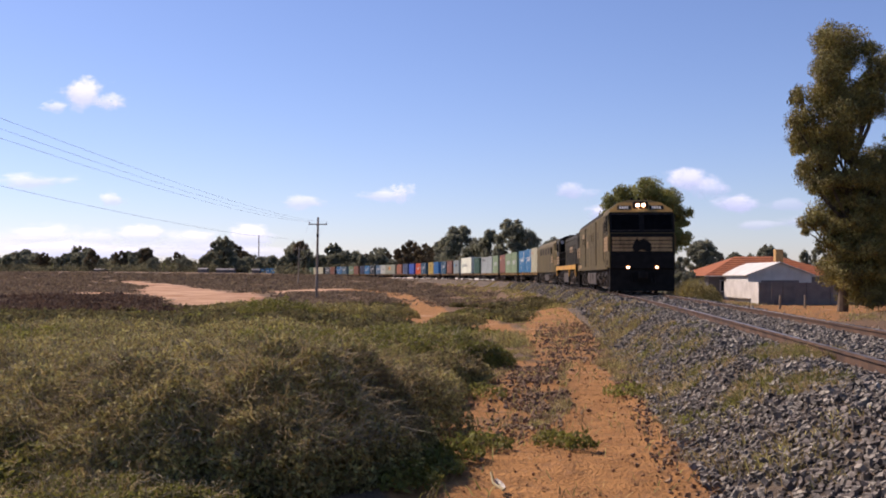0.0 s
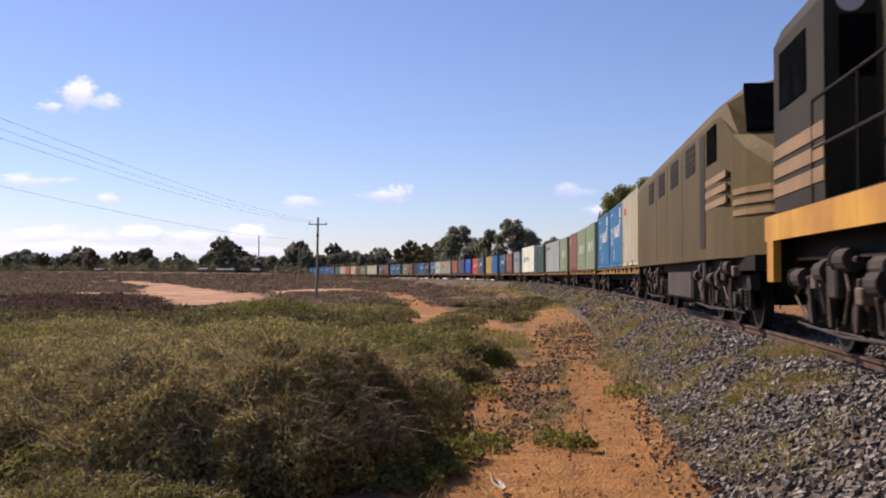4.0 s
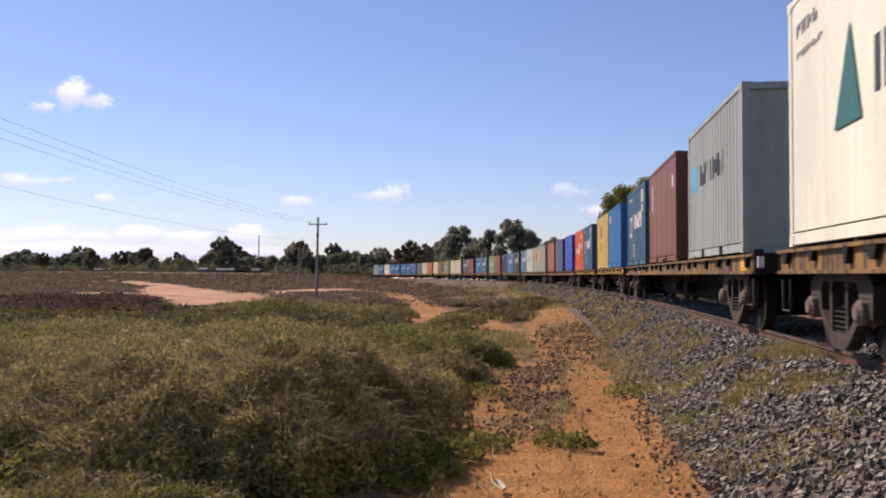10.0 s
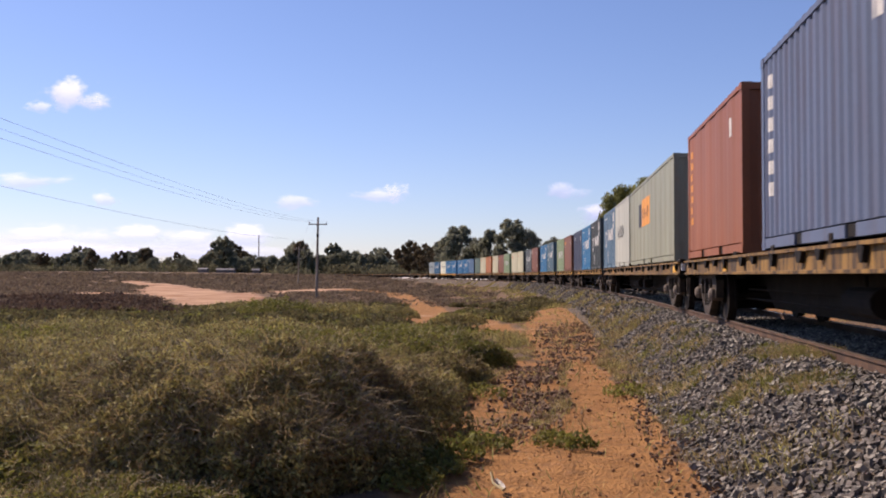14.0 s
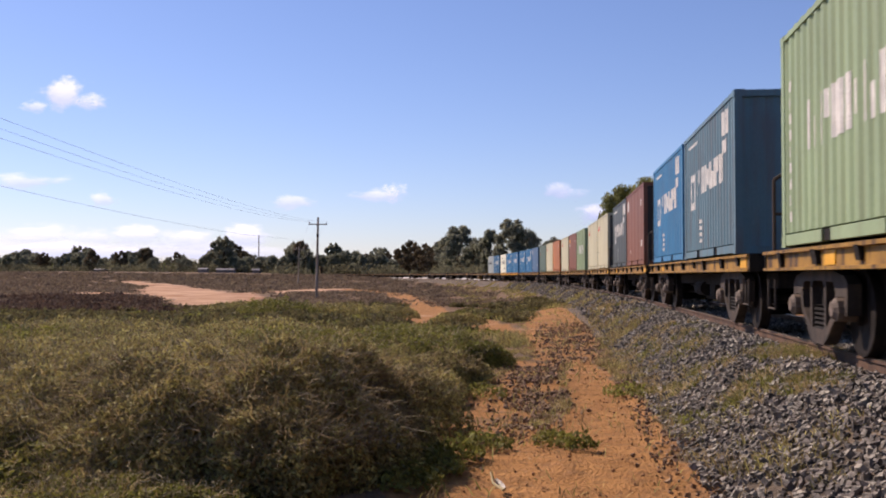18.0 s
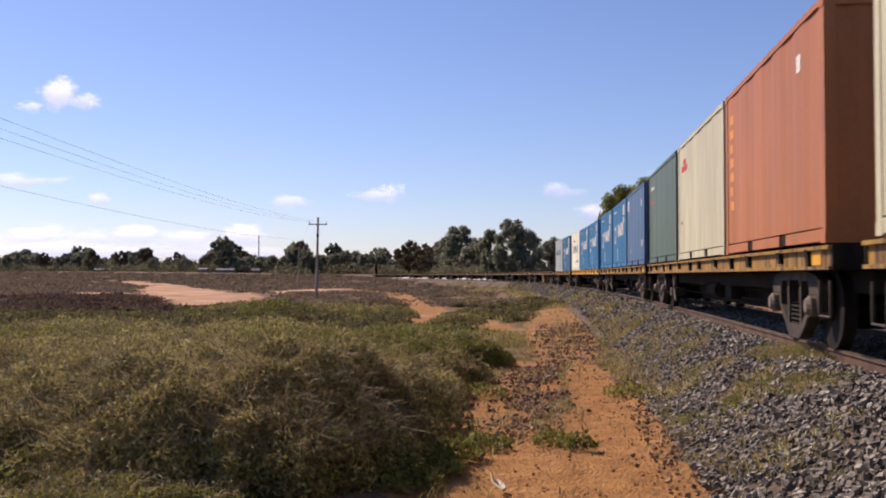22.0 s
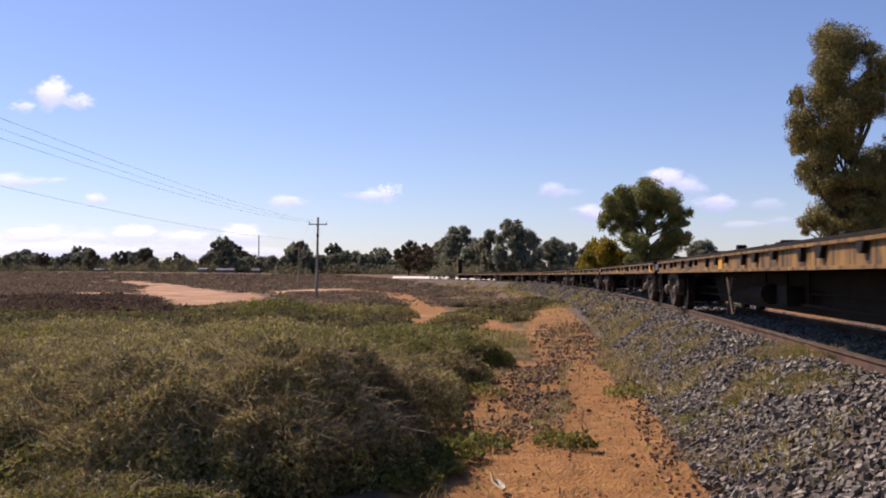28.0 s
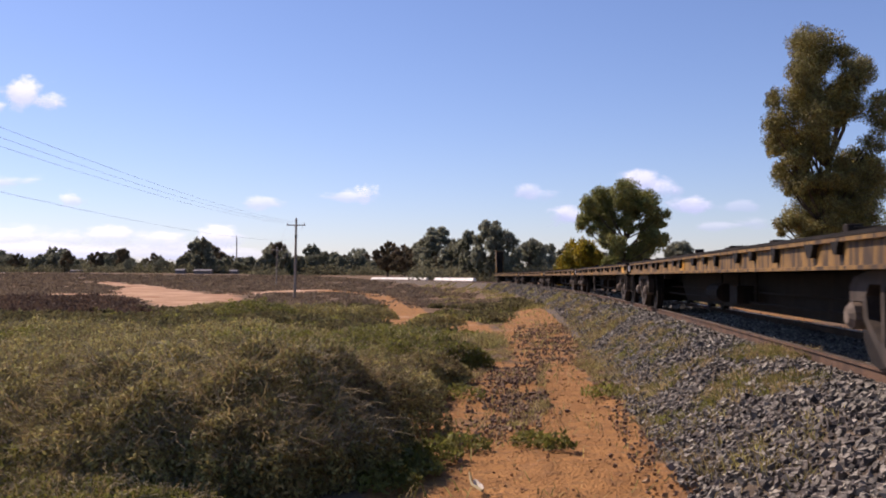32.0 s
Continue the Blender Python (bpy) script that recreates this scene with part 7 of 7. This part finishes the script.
def strands(rng, base, way, length, width, arch):
    """Slender stalks that rise and arch over, each a narrow tapering band."""
    n, seg = len(base), 5
    way = way / np.linalg.norm(way, axis=1)[:, None]
    fall = np.concatenate([0.7 * way[:, :2] + 0.35 * rng.normal(size=(n, 2)), np.full((n, 1), -0.75)], 1)
    side = np.cross(way, rng.normal(size=(n, 3)))
    side /= np.linalg.norm(side, axis=1)[:, None] + 1e-9
    L, W, A = length[:, None], width[:, None], arch[:, None]
    rows = []
    for k in range(seg + 1):
        t = k / seg
        p = base + (way * t + fall * A * t * t) * L + 0.012 * rng.normal(size=(n, 3))
        w = W * (1 - 0.75 * t)
        rows += [p - side * w, p + side * w]
    V = np.stack(rows, 1).reshape(-1, 3)
    k = (2 * seg + 2) * np.arange(n)[:, None]
    F = np.concatenate([k + np.array([2 * i, 2 * i + 1, 2 * i + 3, 2 * i + 2]) for i in range(seg)])
    return V, F


def mound_points(rng, n, cx, cy, R, H):
    a, r = rng.uniform(0, 6.283, n), R * np.sqrt(rng.random(n))
    lump = 1 + 0.12 * np.sin(3 * a + cx * 5) + 0.1 * np.sin(7 * a + cy * 3)
    x, y = cx + r * np.cos(a) * lump, cy + r * np.sin(a) * lump
    top = H * np.clip(1 - (r / R) ** 3, 0, 1) ** 0.6 * (0.8 + 0.17 * wave(x, y, 4.0, cx) + 0.14 * wave(x, y, 9.0, cy))
    return x, y, top, a, r / R


def bush(cx, cy, R, H, n, seed, green=0.3, straw=0.05, label="", thick=1.0):
    rng = np.random.default_rng(seed)
    wisps = int(n * 0.085) if n > 14000 else int(n * 0.05)
    b = tagged(new("shrub"), label=label or "wiry olive-green shrub mixed with dry stalks", category="shrub", group="shrubs beside the line")
    for nm, share, m, ln, wd, up in (("foliage", 1.0 - straw - 0.16, M_OLIVE if green < 0.5 else M_GREENER, (0.04, 0.12), 0.006, 0.3), ("twig", 0.16, M_TWIG, (0.04, 0.13), 0.0024, 0.5), ("stalk", straw, M_STRAW, (0.08, 0.24), 0.0024, 0.8)):
        k = int(n * share * 0.8)
        x, y, top, a, rr = mound_points(rng, k, cx, cy, R, H)
        if nm != "foliage":
            q = rr < 0.82
            x, y, top, a, rr = x[q], y[q], top[q], a[q], rr[q]
            k = len(x)
        g = ground_z(x, y)
        z = g + top * np.where(rng.random(k) < 0.65, 1 - 0.75 * rng.random(k) ** 2.2, rng.random(k))
        way = np.stack([np.cos(a) * rr, np.sin(a) * rr, np.full(k, up)], 1) + 0.75 * rng.normal(size=(k, 3))
        way[:, 2] = np.abs(way[:, 2]) * np.where(rng.random(k) < 0.25, -0.4, 1)
        L = rng.uniform(*ln, k) * (0.7 + 0.5 * H)
        if nm == "foliage":
            V, F = leaf_cloud(rng, np.stack([x, y, z], 1), np.full((k, 3), 0.02), 1, 0.024 * thick, -0.3)
            tagged(part(nm, mesh_from(nm, V, F, m), None, b), kind="stuff")
            continue
        if nm == "stalk":
            x, y, top, a, rr = mound_points(rng, wisps, cx, cy, R * 0.95, H)
            q = rr < 0.8
            x, y, top, a, rr = x[q], y[q], top[q], a[q], rr[q]
            k = len(x)
            base = np.stack([x, y, ground_z(x, y) + top * rng.uniform(0.45, 0.95, k)], 1)
            way = np.stack([np.cos(a) * rr * 0.6, np.sin(a) * rr * 0.6, np.full(k, 1.15)], 1) + 0.4 * rng.normal(size=(k, 3))
            way[:, 2] = np.abs(way[:, 2])
            V, F = strands(rng, base, way, rng.uniform(0.12, 0.36, k) * (0.5 + 0.6 * H), 0.0042 * thick * rng.uniform(0.6, 1.3, k), rng.uniform(0.2, 0.9, k))
            grey = int(k * 0.55) * 12
            nf = F.min(1) < grey
            for mm, VV, FF in ((M_TWIG, V[:grey], F[nf]), (M_STRAW, V[grey:], F[~nf] - grey)):
                tagged(part(nm, mesh_from(nm, VV, FF, mm), None, b, "arching dry stalks"), kind="stuff")
            continue
        V, F = blades(rng, np.stack([x, y, z], 1), way, L, np.full(k, wd * thick) * rng.uniform(0.7, 1.4, k), rng.uniform(0.2, 0.9, k))
        tagged(part(nm, mesh_from(nm, V, F, m), None, b, {"twig": "grey dry twigs", "stalk": "straw-coloured dry stalks"}.get(nm, "")), kind="stuff")
    return b


BUSHES = ((-1.2, 8.2, 1.0, 1.05, 90000, 0.2), (-0.78, 7.95, 0.58, 0.72, 34000, 0.2), (-2.2, 8.25, 1.15, 1.02, 90000, 0.2), (-3.1, 8.9, 1.2, 0.96, 60000, 0.2), (-3.9, 9.5, 1.4, 0.92, 50000, 0.2), (-0.75, 9.9, 0.95, 0.84, 34000, 0.25), (-2.3, 11.9, 1.5, 0.92, 24000, 0.2), (-4.6, 11.8, 1.6, 0.88, 24000, 0.25),
          (-0.75, 12.6, 1.0, 0.62, 13000, 0.2), (0.0, 14.2, 0.7, 0.5, 9000, 0.1), (0.4, 17.4, 0.75, 0.55, 9000, 0.6), (-1.6, 15.2, 1.5, 0.66, 14000, 0.6), (-4.2, 15.5, 1.9, 0.7, 15000, 0.3), (-6.8, 15.8, 1.9, 0.66, 12000, 0.4), (-0.5, 18.8, 1.3, 0.6, 10000, 0.6), (-3.2, 19.6, 1.8, 0.6, 10000, 0.6),
          (-6.4, 20.5, 2.2, 0.64, 10000, 0.3), (-3.2, 7.7, 0.9, 0.45, 18000, 0.6), (-2.15, 7.65, 0.85, 0.86, 40000, 0.2), (-2.85, 7.9, 0.9, 0.78, 36000, 0.2), (-1.7, 7.95, 0.95, 1.0, 60000, 0.2), (-1.2, 7.6, 0.7, 0.74, 36000, 0.2), (-2.45, 7.15, 0.75, 0.34, 16000, 0.6), (-1.8, 6.9, 0.5, 0.2, 6000, 0.6), (-2.6, 6.5, 1.0, 0.2, 11000, 0.6), (-9.4, 21.0, 2.3, 0.6, 9000, 0.6), (-1.0, 24.0, 1.7, 0.5, 7000, 0.6), (-4.8, 25.5, 2.2, 0.55, 8000, 0.3), (-9.6, 27.0, 2.6, 0.6, 8000, 0.3),
          (-8.6, 50.0, 2.3, 1.1, 9000, 0.6), (-5.4, 52.0, 2.4, 0.9, 8000, 0.2), (-3.4, 56.0, 2.0, 0.8, 6000, 0.2), (-11.8, 58.0, 2.2, 0.9, 6000, 0.2), (0.5, 38.0, 1.1, 0.5, 3000, 0.3),
          (20.2, 78.0, 1.6, 2.3, 7000, 0.2), (21.6, 79.5, 1.2, 1.7, 4500, 0.2))
for i, (x, y, R, H, n, green) in enumerate(BUSHES):
    bush(x, y, R, H, n if n > 30000 else int(n * 1.6), 100 + i, green, straw=0.07 if green < 0.5 else 0.04, thick=1.0 + min(max(0.0, y - 10), 30) * 0.06,
         label="" if green < 0.5 else "fresh green low shrub with a few dry stalks")


def leafy_mounds(name, spots, seed, material, label, per=420, leaf=0.07):
    rng = np.random.default_rng(seed)
    vs, fs, base = [], [], 0
    for x, y, r, h in spots:
        g = float(ground_z(x, y))
        v, f = leaf_cloud(rng, [(x + rng.normal() * r * 0.4, y + rng.normal() * r * 0.4, g + h * 0.35) for _ in range(4)], [(r * 0.75, r * 0.75, h * 0.62)] * 4, per // 4, leaf * (0.6 + y / 60), -0.3)
        v[:, 2] = np.maximum(v[:, 2], g - 0.02)
        vs.append(v)
        fs.append(f + base)
        base += len(v)
    return tagged(new(name, mesh_from(name, np.concatenate(vs), np.concatenate(fs), material)), label=label, category="scrub", kind="stuff")


prng = np.random.default_rng(9)
M_SALT = mat("saltbush_leaves", srgb(122, 114, 76), srgb(92, 88, 58), see=0.4, scale=0.9, rough=0.75, bump=0, fine=6, spread=0.4, spec=0.15)
M_HEATH = mat("russet_heath", srgb(138, 122, 102), srgb(112, 99, 82), see=0.4, scale=0.5, rough=0.8, bump=0, fine=5, spread=0.35, spec=0.1)
spots = []
while len(spots) < 420:
    y = prng.uniform(27, 75)
    x = prng.uniform(-0.46 * y - 2, 0.14 * y + 1)
    if dirt_at(x, y) < 0.2 and sand_at(x, y) < 0.2 and lateral_of(x, y) < -3.6:
        spots.append((x, y, prng.uniform(0.35, 1.3), prng.uniform(0.18, 0.5)))
leafy_mounds("saltbush", spots, 31, M_SALT, "low olive saltbush hummocks over the middle ground", per=240, leaf=0.09)
spots = []
while len(spots) < 320:
    y = prng.uniform(26, 70)
    x = prng.uniform(-0.46 * y - 2, 0.1 * y + 1)
    if dirt_at(x, y) < 0.2 and sand_at(x, y) < 0.2 and lateral_of(x, y) < -4:
        spots.append((x, y, prng.uniform(0.3, 1.0), prng.uniform(0.12, 0.3)))
leafy_mounds("low_greens", spots, 33, M_GREENER, "fresh low green growth between the hummocks", per=170, leaf=0.09)
spots = []
while len(spots) < 1500:
    y = prng.uniform(75, 330)
    x = prng.uniform(-0.47 * y - 4, 0.08 * y)
    if dirt_at(x, y) < 0.2 and sand_at(x, y) < 0.15 and lateral_of(x, y) < -4.5:
        spots.append((x, y, prng.uniform(1.0, 2.6), prng.uniform(0.1, 0.3)))
leafy_mounds("heath", spots, 35, M_HEATH, "russet-brown dry heath across the far field", per=70, leaf=0.1)

spots = []
while len(spots) < 260:
    y = prng.uniform(50, 105)
    x = prng.uniform(-0.47 * y - 3, -0.3 * y + 0.06 * max(0.0, 70 - y))
    if sand_at(x, y) < 0.2 and float(wave(x, y, 0.35, 2.0)) > -0.25:
        spots.append((x, y, prng.uniform(0.7, 1.7), prng.uniform(0.3, 0.75)))
leafy_mounds("dark_heath", spots, 37, mat("dark_heath_leaves", srgb(116, 96, 80), srgb(84, 70, 60), see=0.3, scale=0.5, rough=0.85, bump=0, fine=5, spread=0.35, spec=0.1), "dark brown heath in a band before the sand", per=200, leaf=0.09)


def grass_field(name, n, seed, sampler, length, width, material, label, bend=(0.1, 0.6)):
    rng = np.random.default_rng(seed)
    x, y = sampler(rng, n)
    keep = rng.random(len(x)) > 0.97 * np.clip(dirt_at(x, y) * 2.0 - 0.25, 0, 1)
    x, y = x[keep], y[keep]
    k = len(x)
    way = 0.45 * rng.normal(size=(k, 3))
    way[:, 2] = 1.0
    far = 1 + np.clip(y - 12, 0, 60) * 0.05
    V, F = blades(rng, np.stack([x, y, np.maximum(ground_z(x, y), np.where(np.abs(lateral_of(x, y)) < 3, section_z(lateral_of(x, y)), -9)) - 0.01], 1), way, rng.uniform(*length, k), width * far * rng.uniform(0.7, 1.4, k), rng.uniform(*bend, k))
    return tagged(new(name, mesh_from(name, V, F, material)), label=label, category="grass", kind="stuff")


def left_field(rng, n):
    y = 5.2 + 30 * rng.random(n) ** 1.7
    x = -0.5 * y + (0.5 * y + 0.3 + 0.02 * y) * rng.random(n)
    open_soil = (y < 8.0) & (x > -2.0) & (x < -0.2)
    return x[~open_soil], y[~open_soil]


def verge(rng, n):
    """Tufts gathered in loose patches along the ballast's foot."""
    m = n // 60
    px, py, _ = along(rng, 80, 6, 60, -3.9, -2.1, 1.4)
    pick = rng.integers(0, 80, m)
    cx = px[pick] + rng.normal(size=m) * (0.22 + py[pick] * 0.012)
    cy = py[pick] + rng.normal(size=m) * (0.35 + py[pick] * 0.03)
    loose = rng.random(m) < 0.35
    qx, qy, _ = along(rng, m, 6, 60, -4.0, -2.6, 1.3)
    cx, cy = np.where(loose, qx, cx), np.where(loose, qy, cy)
    return np.repeat(cx, 60) + rng.normal(size=m * 60) * 0.1, np.repeat(cy, 60) + rng.normal(size=m * 60) * 0.13


def patches(rng, n):
    """Weeds rooted in pockets of the ballast."""
    at = np.array([(4.3, 19.6, 0.5), (4.0, 17.6, 0.5), (3.7, 15.4, 0.45), (4.35, 12.2, 0.3), (4.05, 11.4, 0.3), (3.15, 10.1, 0.25), (3.3, 12.6, 0.35), (3.4, 9.0, 0.25), (7.0, 46.0, 0.9), (5.4, 27.0, 0.6), (6.0, 34.0, 0.7)])
    q = at[rng.integers(0, len(at), n // 30)]
    c = q[:, :2] + rng.normal(size=(len(q), 2)) * q[:, 2:] * (0.7, 1.0)
    c = np.repeat(c, 30, 0) + 0.05 * rng.normal(size=(len(q) * 30, 2))
    return c[:, 0], c[:, 1]


def bank(rng, n):
    m = n // 50
    cx, cy, _ = along(rng, m, 20, 190, -9.0, -1.9, 1.5)
    x, y = np.repeat(cx, 50) + rng.normal(size=m * 50) * 0.2, np.repeat(cy, 50) + rng.normal(size=m * 50) * 0.3
    keep = wave(x, y, 0.5, 1.5) + 0.8 * wave(x, y, 1.7, 0.4) > 0.15
    return x[keep], y[keep]


grass_field("grass", 60000, 51, left_field, (0.04, 0.14), 0.005, M_OLIVE, "thick olive grass under the shrubs")
grass_field("dry_grass", 16000, 52, left_field, (0.08, 0.26), 0.0035, M_STRAW, "straw-coloured dry grass stalks")
grass_field("green_grass", 26000, 53, left_field, (0.06, 0.2), 0.006, M_GREENER, "fresh green grass in the hollows")
grass_field("verge_weeds", 24000, 54, verge, (0.04, 0.16), 0.005, M_OLIVE, "weeds along the foot of the ballast")
grass_field("ballast_weeds", 6500, 62, patches, (0.04, 0.17), 0.005, M_GREENER, "green weeds rooted in pockets of the ballast")
grass_field("ballast_straw", 5000, 63, patches, (0.05, 0.2), 0.004, M_STRAW, "dry stalks rooted in pockets of the ballast")
grass_field("verge_straw", 13000, 55, verge, (0.06, 0.22), 0.004, M_STRAW, "dry stalks along the foot of the ballast")
def strip(rng, n):
    m = n // 40
    u = rng.random(m)
    near = rng.random(m) < 0.45
    cy = np.where(near, 8.8 + 8 * u, 17 + 22 * u)
    cx = np.where(near, 0.75 + (cy - 9) * 0.1 + 0.3 * rng.normal(size=m), 0.5 + 0.095 * cy + 0.75 * rng.normal(size=m))
    return np.repeat(cx, 40) + rng.normal(size=m * 40) * 0.07, np.repeat(cy, 40) + rng.normal(size=m * 40) * 0.1


grass_field("strip_weeds", 22000, 58, strip, (0.03, 0.13), 0.005, M_OLIVE, "sparse weeds among the stones beside the dirt track")
grass_field("strip_straw", 8000, 59, strip, (0.04, 0.16), 0.004, M_STRAW, "dry stalks among the stones beside the dirt track")
def litter(rng, n):
    return rng.uniform(-0.3, 2.4, n), rng.uniform(5.3, 15, n)


rng_l = np.random.default_rng(77)
xl, yl = litter(rng_l, 320)
flat = rng_l.normal(size=(320, 3))
flat[:, 2] = np.abs(flat[:, 2]) * 0.04
V, F = blades(rng_l, np.stack([xl, yl, ground_z(xl, yl) - 0.03], 1), flat, rng_l.uniform(0.03, 0.1, 320), np.full(320, 0.0025), rng_l.uniform(0.0, 0.02, 320))
tagged(new("leaf_litter", mesh_from("leaf_litter", V, F, M_TWIG)), label="scattered dry twigs and straw on the dirt track", category="litter", kind="stuff")
grass_field("bank_grass", 60000, 56, bank, (0.12, 0.4), 0.006, M_OLIVE, "rough grass on the low bank beside the track")
grass_field("bank_straw", 14000, 57, bank, (0.12, 0.35), 0.006, M_STRAW, "pale dry grass on the low bank")


def beyond(rng, n):
    m = n // 40
    cx, cy, _ = along(rng, m, 40, 95, 4.0, 26.0, 1.0)
    return np.repeat(cx, 40) + rng.normal(size=m * 40) * 0.5, np.repeat(cy, 40) + rng.normal(size=m * 40) * 0.6


grass_field("yard_straw", 11000, 60, beyond, (0.08, 0.3), 0.006, M_STRAW, "pale yellow grass on the verge before the house")
grass_field("yard_weeds", 4000, 61, beyond, (0.08, 0.35), 0.006, M_OLIVE, "olive tufts on the verge before the house")


def weed(x, y, r, n, seed):
    rng = np.random.default_rng(seed)
    w = tagged(new("weed"), label="bright green broad-leaved weed at the edge of the dirt", category="weed", group="green weeds")
    a, q = rng.uniform(0, 6.283, n), r * np.sqrt(rng.random(n))
    px, py = x + q * np.cos(a), y + q * np.sin(a)
    pz = ground_z(px, py) + rng.uniform(0.0, 0.2, n) * (1 - q / r * 0.7)
    v, f = leaf_cloud(rng, np.stack([px, py, pz], 1), np.full((n, 3), 0.02), 1, 0.035, -0.2)
    tagged(part("leaf", mesh_from("leaf", v, f, M_GREENER), None, w), kind="stuff")
    return w


for i, (x, y, r, n) in enumerate(((-0.12, 7.9, 0.3, 700), (0.12, 8.4, 0.24, 360), (-0.25, 7.5, 0.26, 420), (0.4, 8.9, 0.25, 300), (1.05, 9.2, 0.2, 260), (1.25, 8.9, 0.16, 180), (0.55, 12.8, 0.3, 260), (2.75, 10.4, 0.3, 300), (2.9, 8.2, 0.28, 260), (2.55, 13.2, 0.4, 340))):
    weed(x, y, r, n, 300 + i)

# litter on the dirt
bark_strip = tagged(new("bark_strip"), label="curled strip of pale and dark bark lying on the dirt", category="bark")
bark_strip.matrix_world = pose(0.42, 7.25, float(ground_z(0.42, 7.25)) + 0.01, 0, 0, 105)
bm = bmesh.new()
prev = None
for k in range(9):
    t = k / 8
    w = 0.03 * math.sin(math.pi * (0.12 + 0.8 * t))
    row = [bm.verts.new((t * 0.2 - 0.1, s * w, 0.03 * t * t + 0.012 * abs(s) + (0.006 if s else 0))) for s in (-1, 0, 1)]
    if prev:
        for j in (0, 1):
            bm.faces.new((prev[j], prev[j + 1], row[j + 1], row[j]))
    prev = row
bmesh.ops.solidify(bm, geom=bm.faces[:], thickness=0.004)
part("pale_curl", bm, M_WALLWHITE, bark_strip, "pale inner bark")
bm = bmesh.new()
add_rod(bm, (-0.16, 0.02, 0.012), (0.0, 0.05, 0.03), 0.012, 6, 0.008)
add_rod(bm, (0.0, 0.05, 0.03), (0.13, 0.03, 0.09), 0.009, 6, 0.004)
part("dark_stick", bm, M_TWIG, bark_strip, "dark twig")

# ---- a bird that swoops over the shrubs ----
M_PLUME = mat("white_plumage", srgb(236, 234, 228), srgb(214, 212, 206), scale=8, rough=0.8, bump=0.05)
M_PLUME_DARK = mat("dark_plumage", srgb(44, 42, 42), srgb(30, 29, 30), scale=8, rough=0.8, bump=0.05)
bird = tagged(new("bird"), label="small black and white bird in swooping flight", category="bird")
secs = []
for x, r in ((-0.09, 0.008), (-0.06, 0.018), (0.0, 0.03), (0.05, 0.026), (0.075, 0.017), (0.1, 0.02), (0.115, 0.012)):
    secs.append((x, [(r * math.cos(a * math.pi / 4), r * math.sin(a * math.pi / 4)) for a in range(8)]))
part("body", loft(secs), M_PLUME, bird)
bm = bmesh.new()
add_rod(bm, (0.112, 0, 0), (0.135, 0, -0.003), 0.006, 6, 0.001)
part("beak", bm, M_PLUME_DARK, bird)
bm = bmesh.new()
add_prism(bm, [(-0.08, -0.008), (-0.08, 0.008), (-0.16, 0.022), (-0.16, -0.022)], "z", -0.003, 0.003)
part("tail", bm, M_PLUME_DARK, bird)
WINGS = []
for k in (-1, 1):
    bm = bmesh.new()
    add_prism(bm, [(0.045, 0.0), (0.05, k * 0.07), (0.02, k * 0.16), (-0.02, k * 0.12), (-0.03, 0.0)], "z", -0.003, 0.003)
    w = part("wing", bm, M_PLUME, bird, "pale outspread wing")
    w.location = (0, k * 0.015, 0.01)
    WINGS.append((w, k))


def fly_bird():
    # seconds, bearing and height off the axis in 1/1720 of the depth, depth
    legs = ((0, -400, 44, 440), (29.1, -400, 44, 440), (29.5, -449, 157, 60), (29.6, -488, 211, 48), (29.8, -544, 371, 32), (30.1, -560, 620, 22), (30.5, -420, 640, 24), (30.9, -245, 520, 34), (31.0, -274, 457, 34), (31.1, -318, 377, 32), (31.2, -340, 311, 28),
            (31.3, -384, 171, 22), (31.4, -408, 87, 16), (31.5, -356, -53, 10.5), (31.6, -279, -145, 7.2), (31.7, -184, -261, 6.4), (31.8, -150, -351, 5.9), (31.9, -60, -500, 4.9), (32.0, 40, -560, 4.3))
    pts = [(t, Vector((a / 1720 * d, d, CAM_Z + b / 1720 * d))) for t, a, b, d in legs]
    rows = []
    for i, (t, p) in enumerate(pts):
        q = pts[min(i + 1, len(pts) - 1)][1] - pts[max(i - 1, 0)][1]
        yaw = math.atan2(q.y, q.x) if q.length > 1e-6 else 0.0
        if rows and i:
            yaw = last + max(-1.3, min(1.3, (yaw - last + math.pi) % (2 * math.pi) - math.pi))
        last = yaw
        rows.append((t, Matrix.Translation(p) @ Matrix.Rotation(yaw, 4, "Z")))
    walk(bird, rows)
    for w, k in WINGS:
        beat = [(0.0, 0.2)] + [(29.1 + i * 0.1, (0.75 if i % 2 else -0.4)) for i in range(30)]
        walk(w, [(t, Matrix.Translation((0, k * 0.015, 0.01)) @ Matrix.Rotation(k * a, 4, "X")) for t, a in beat])

motions()
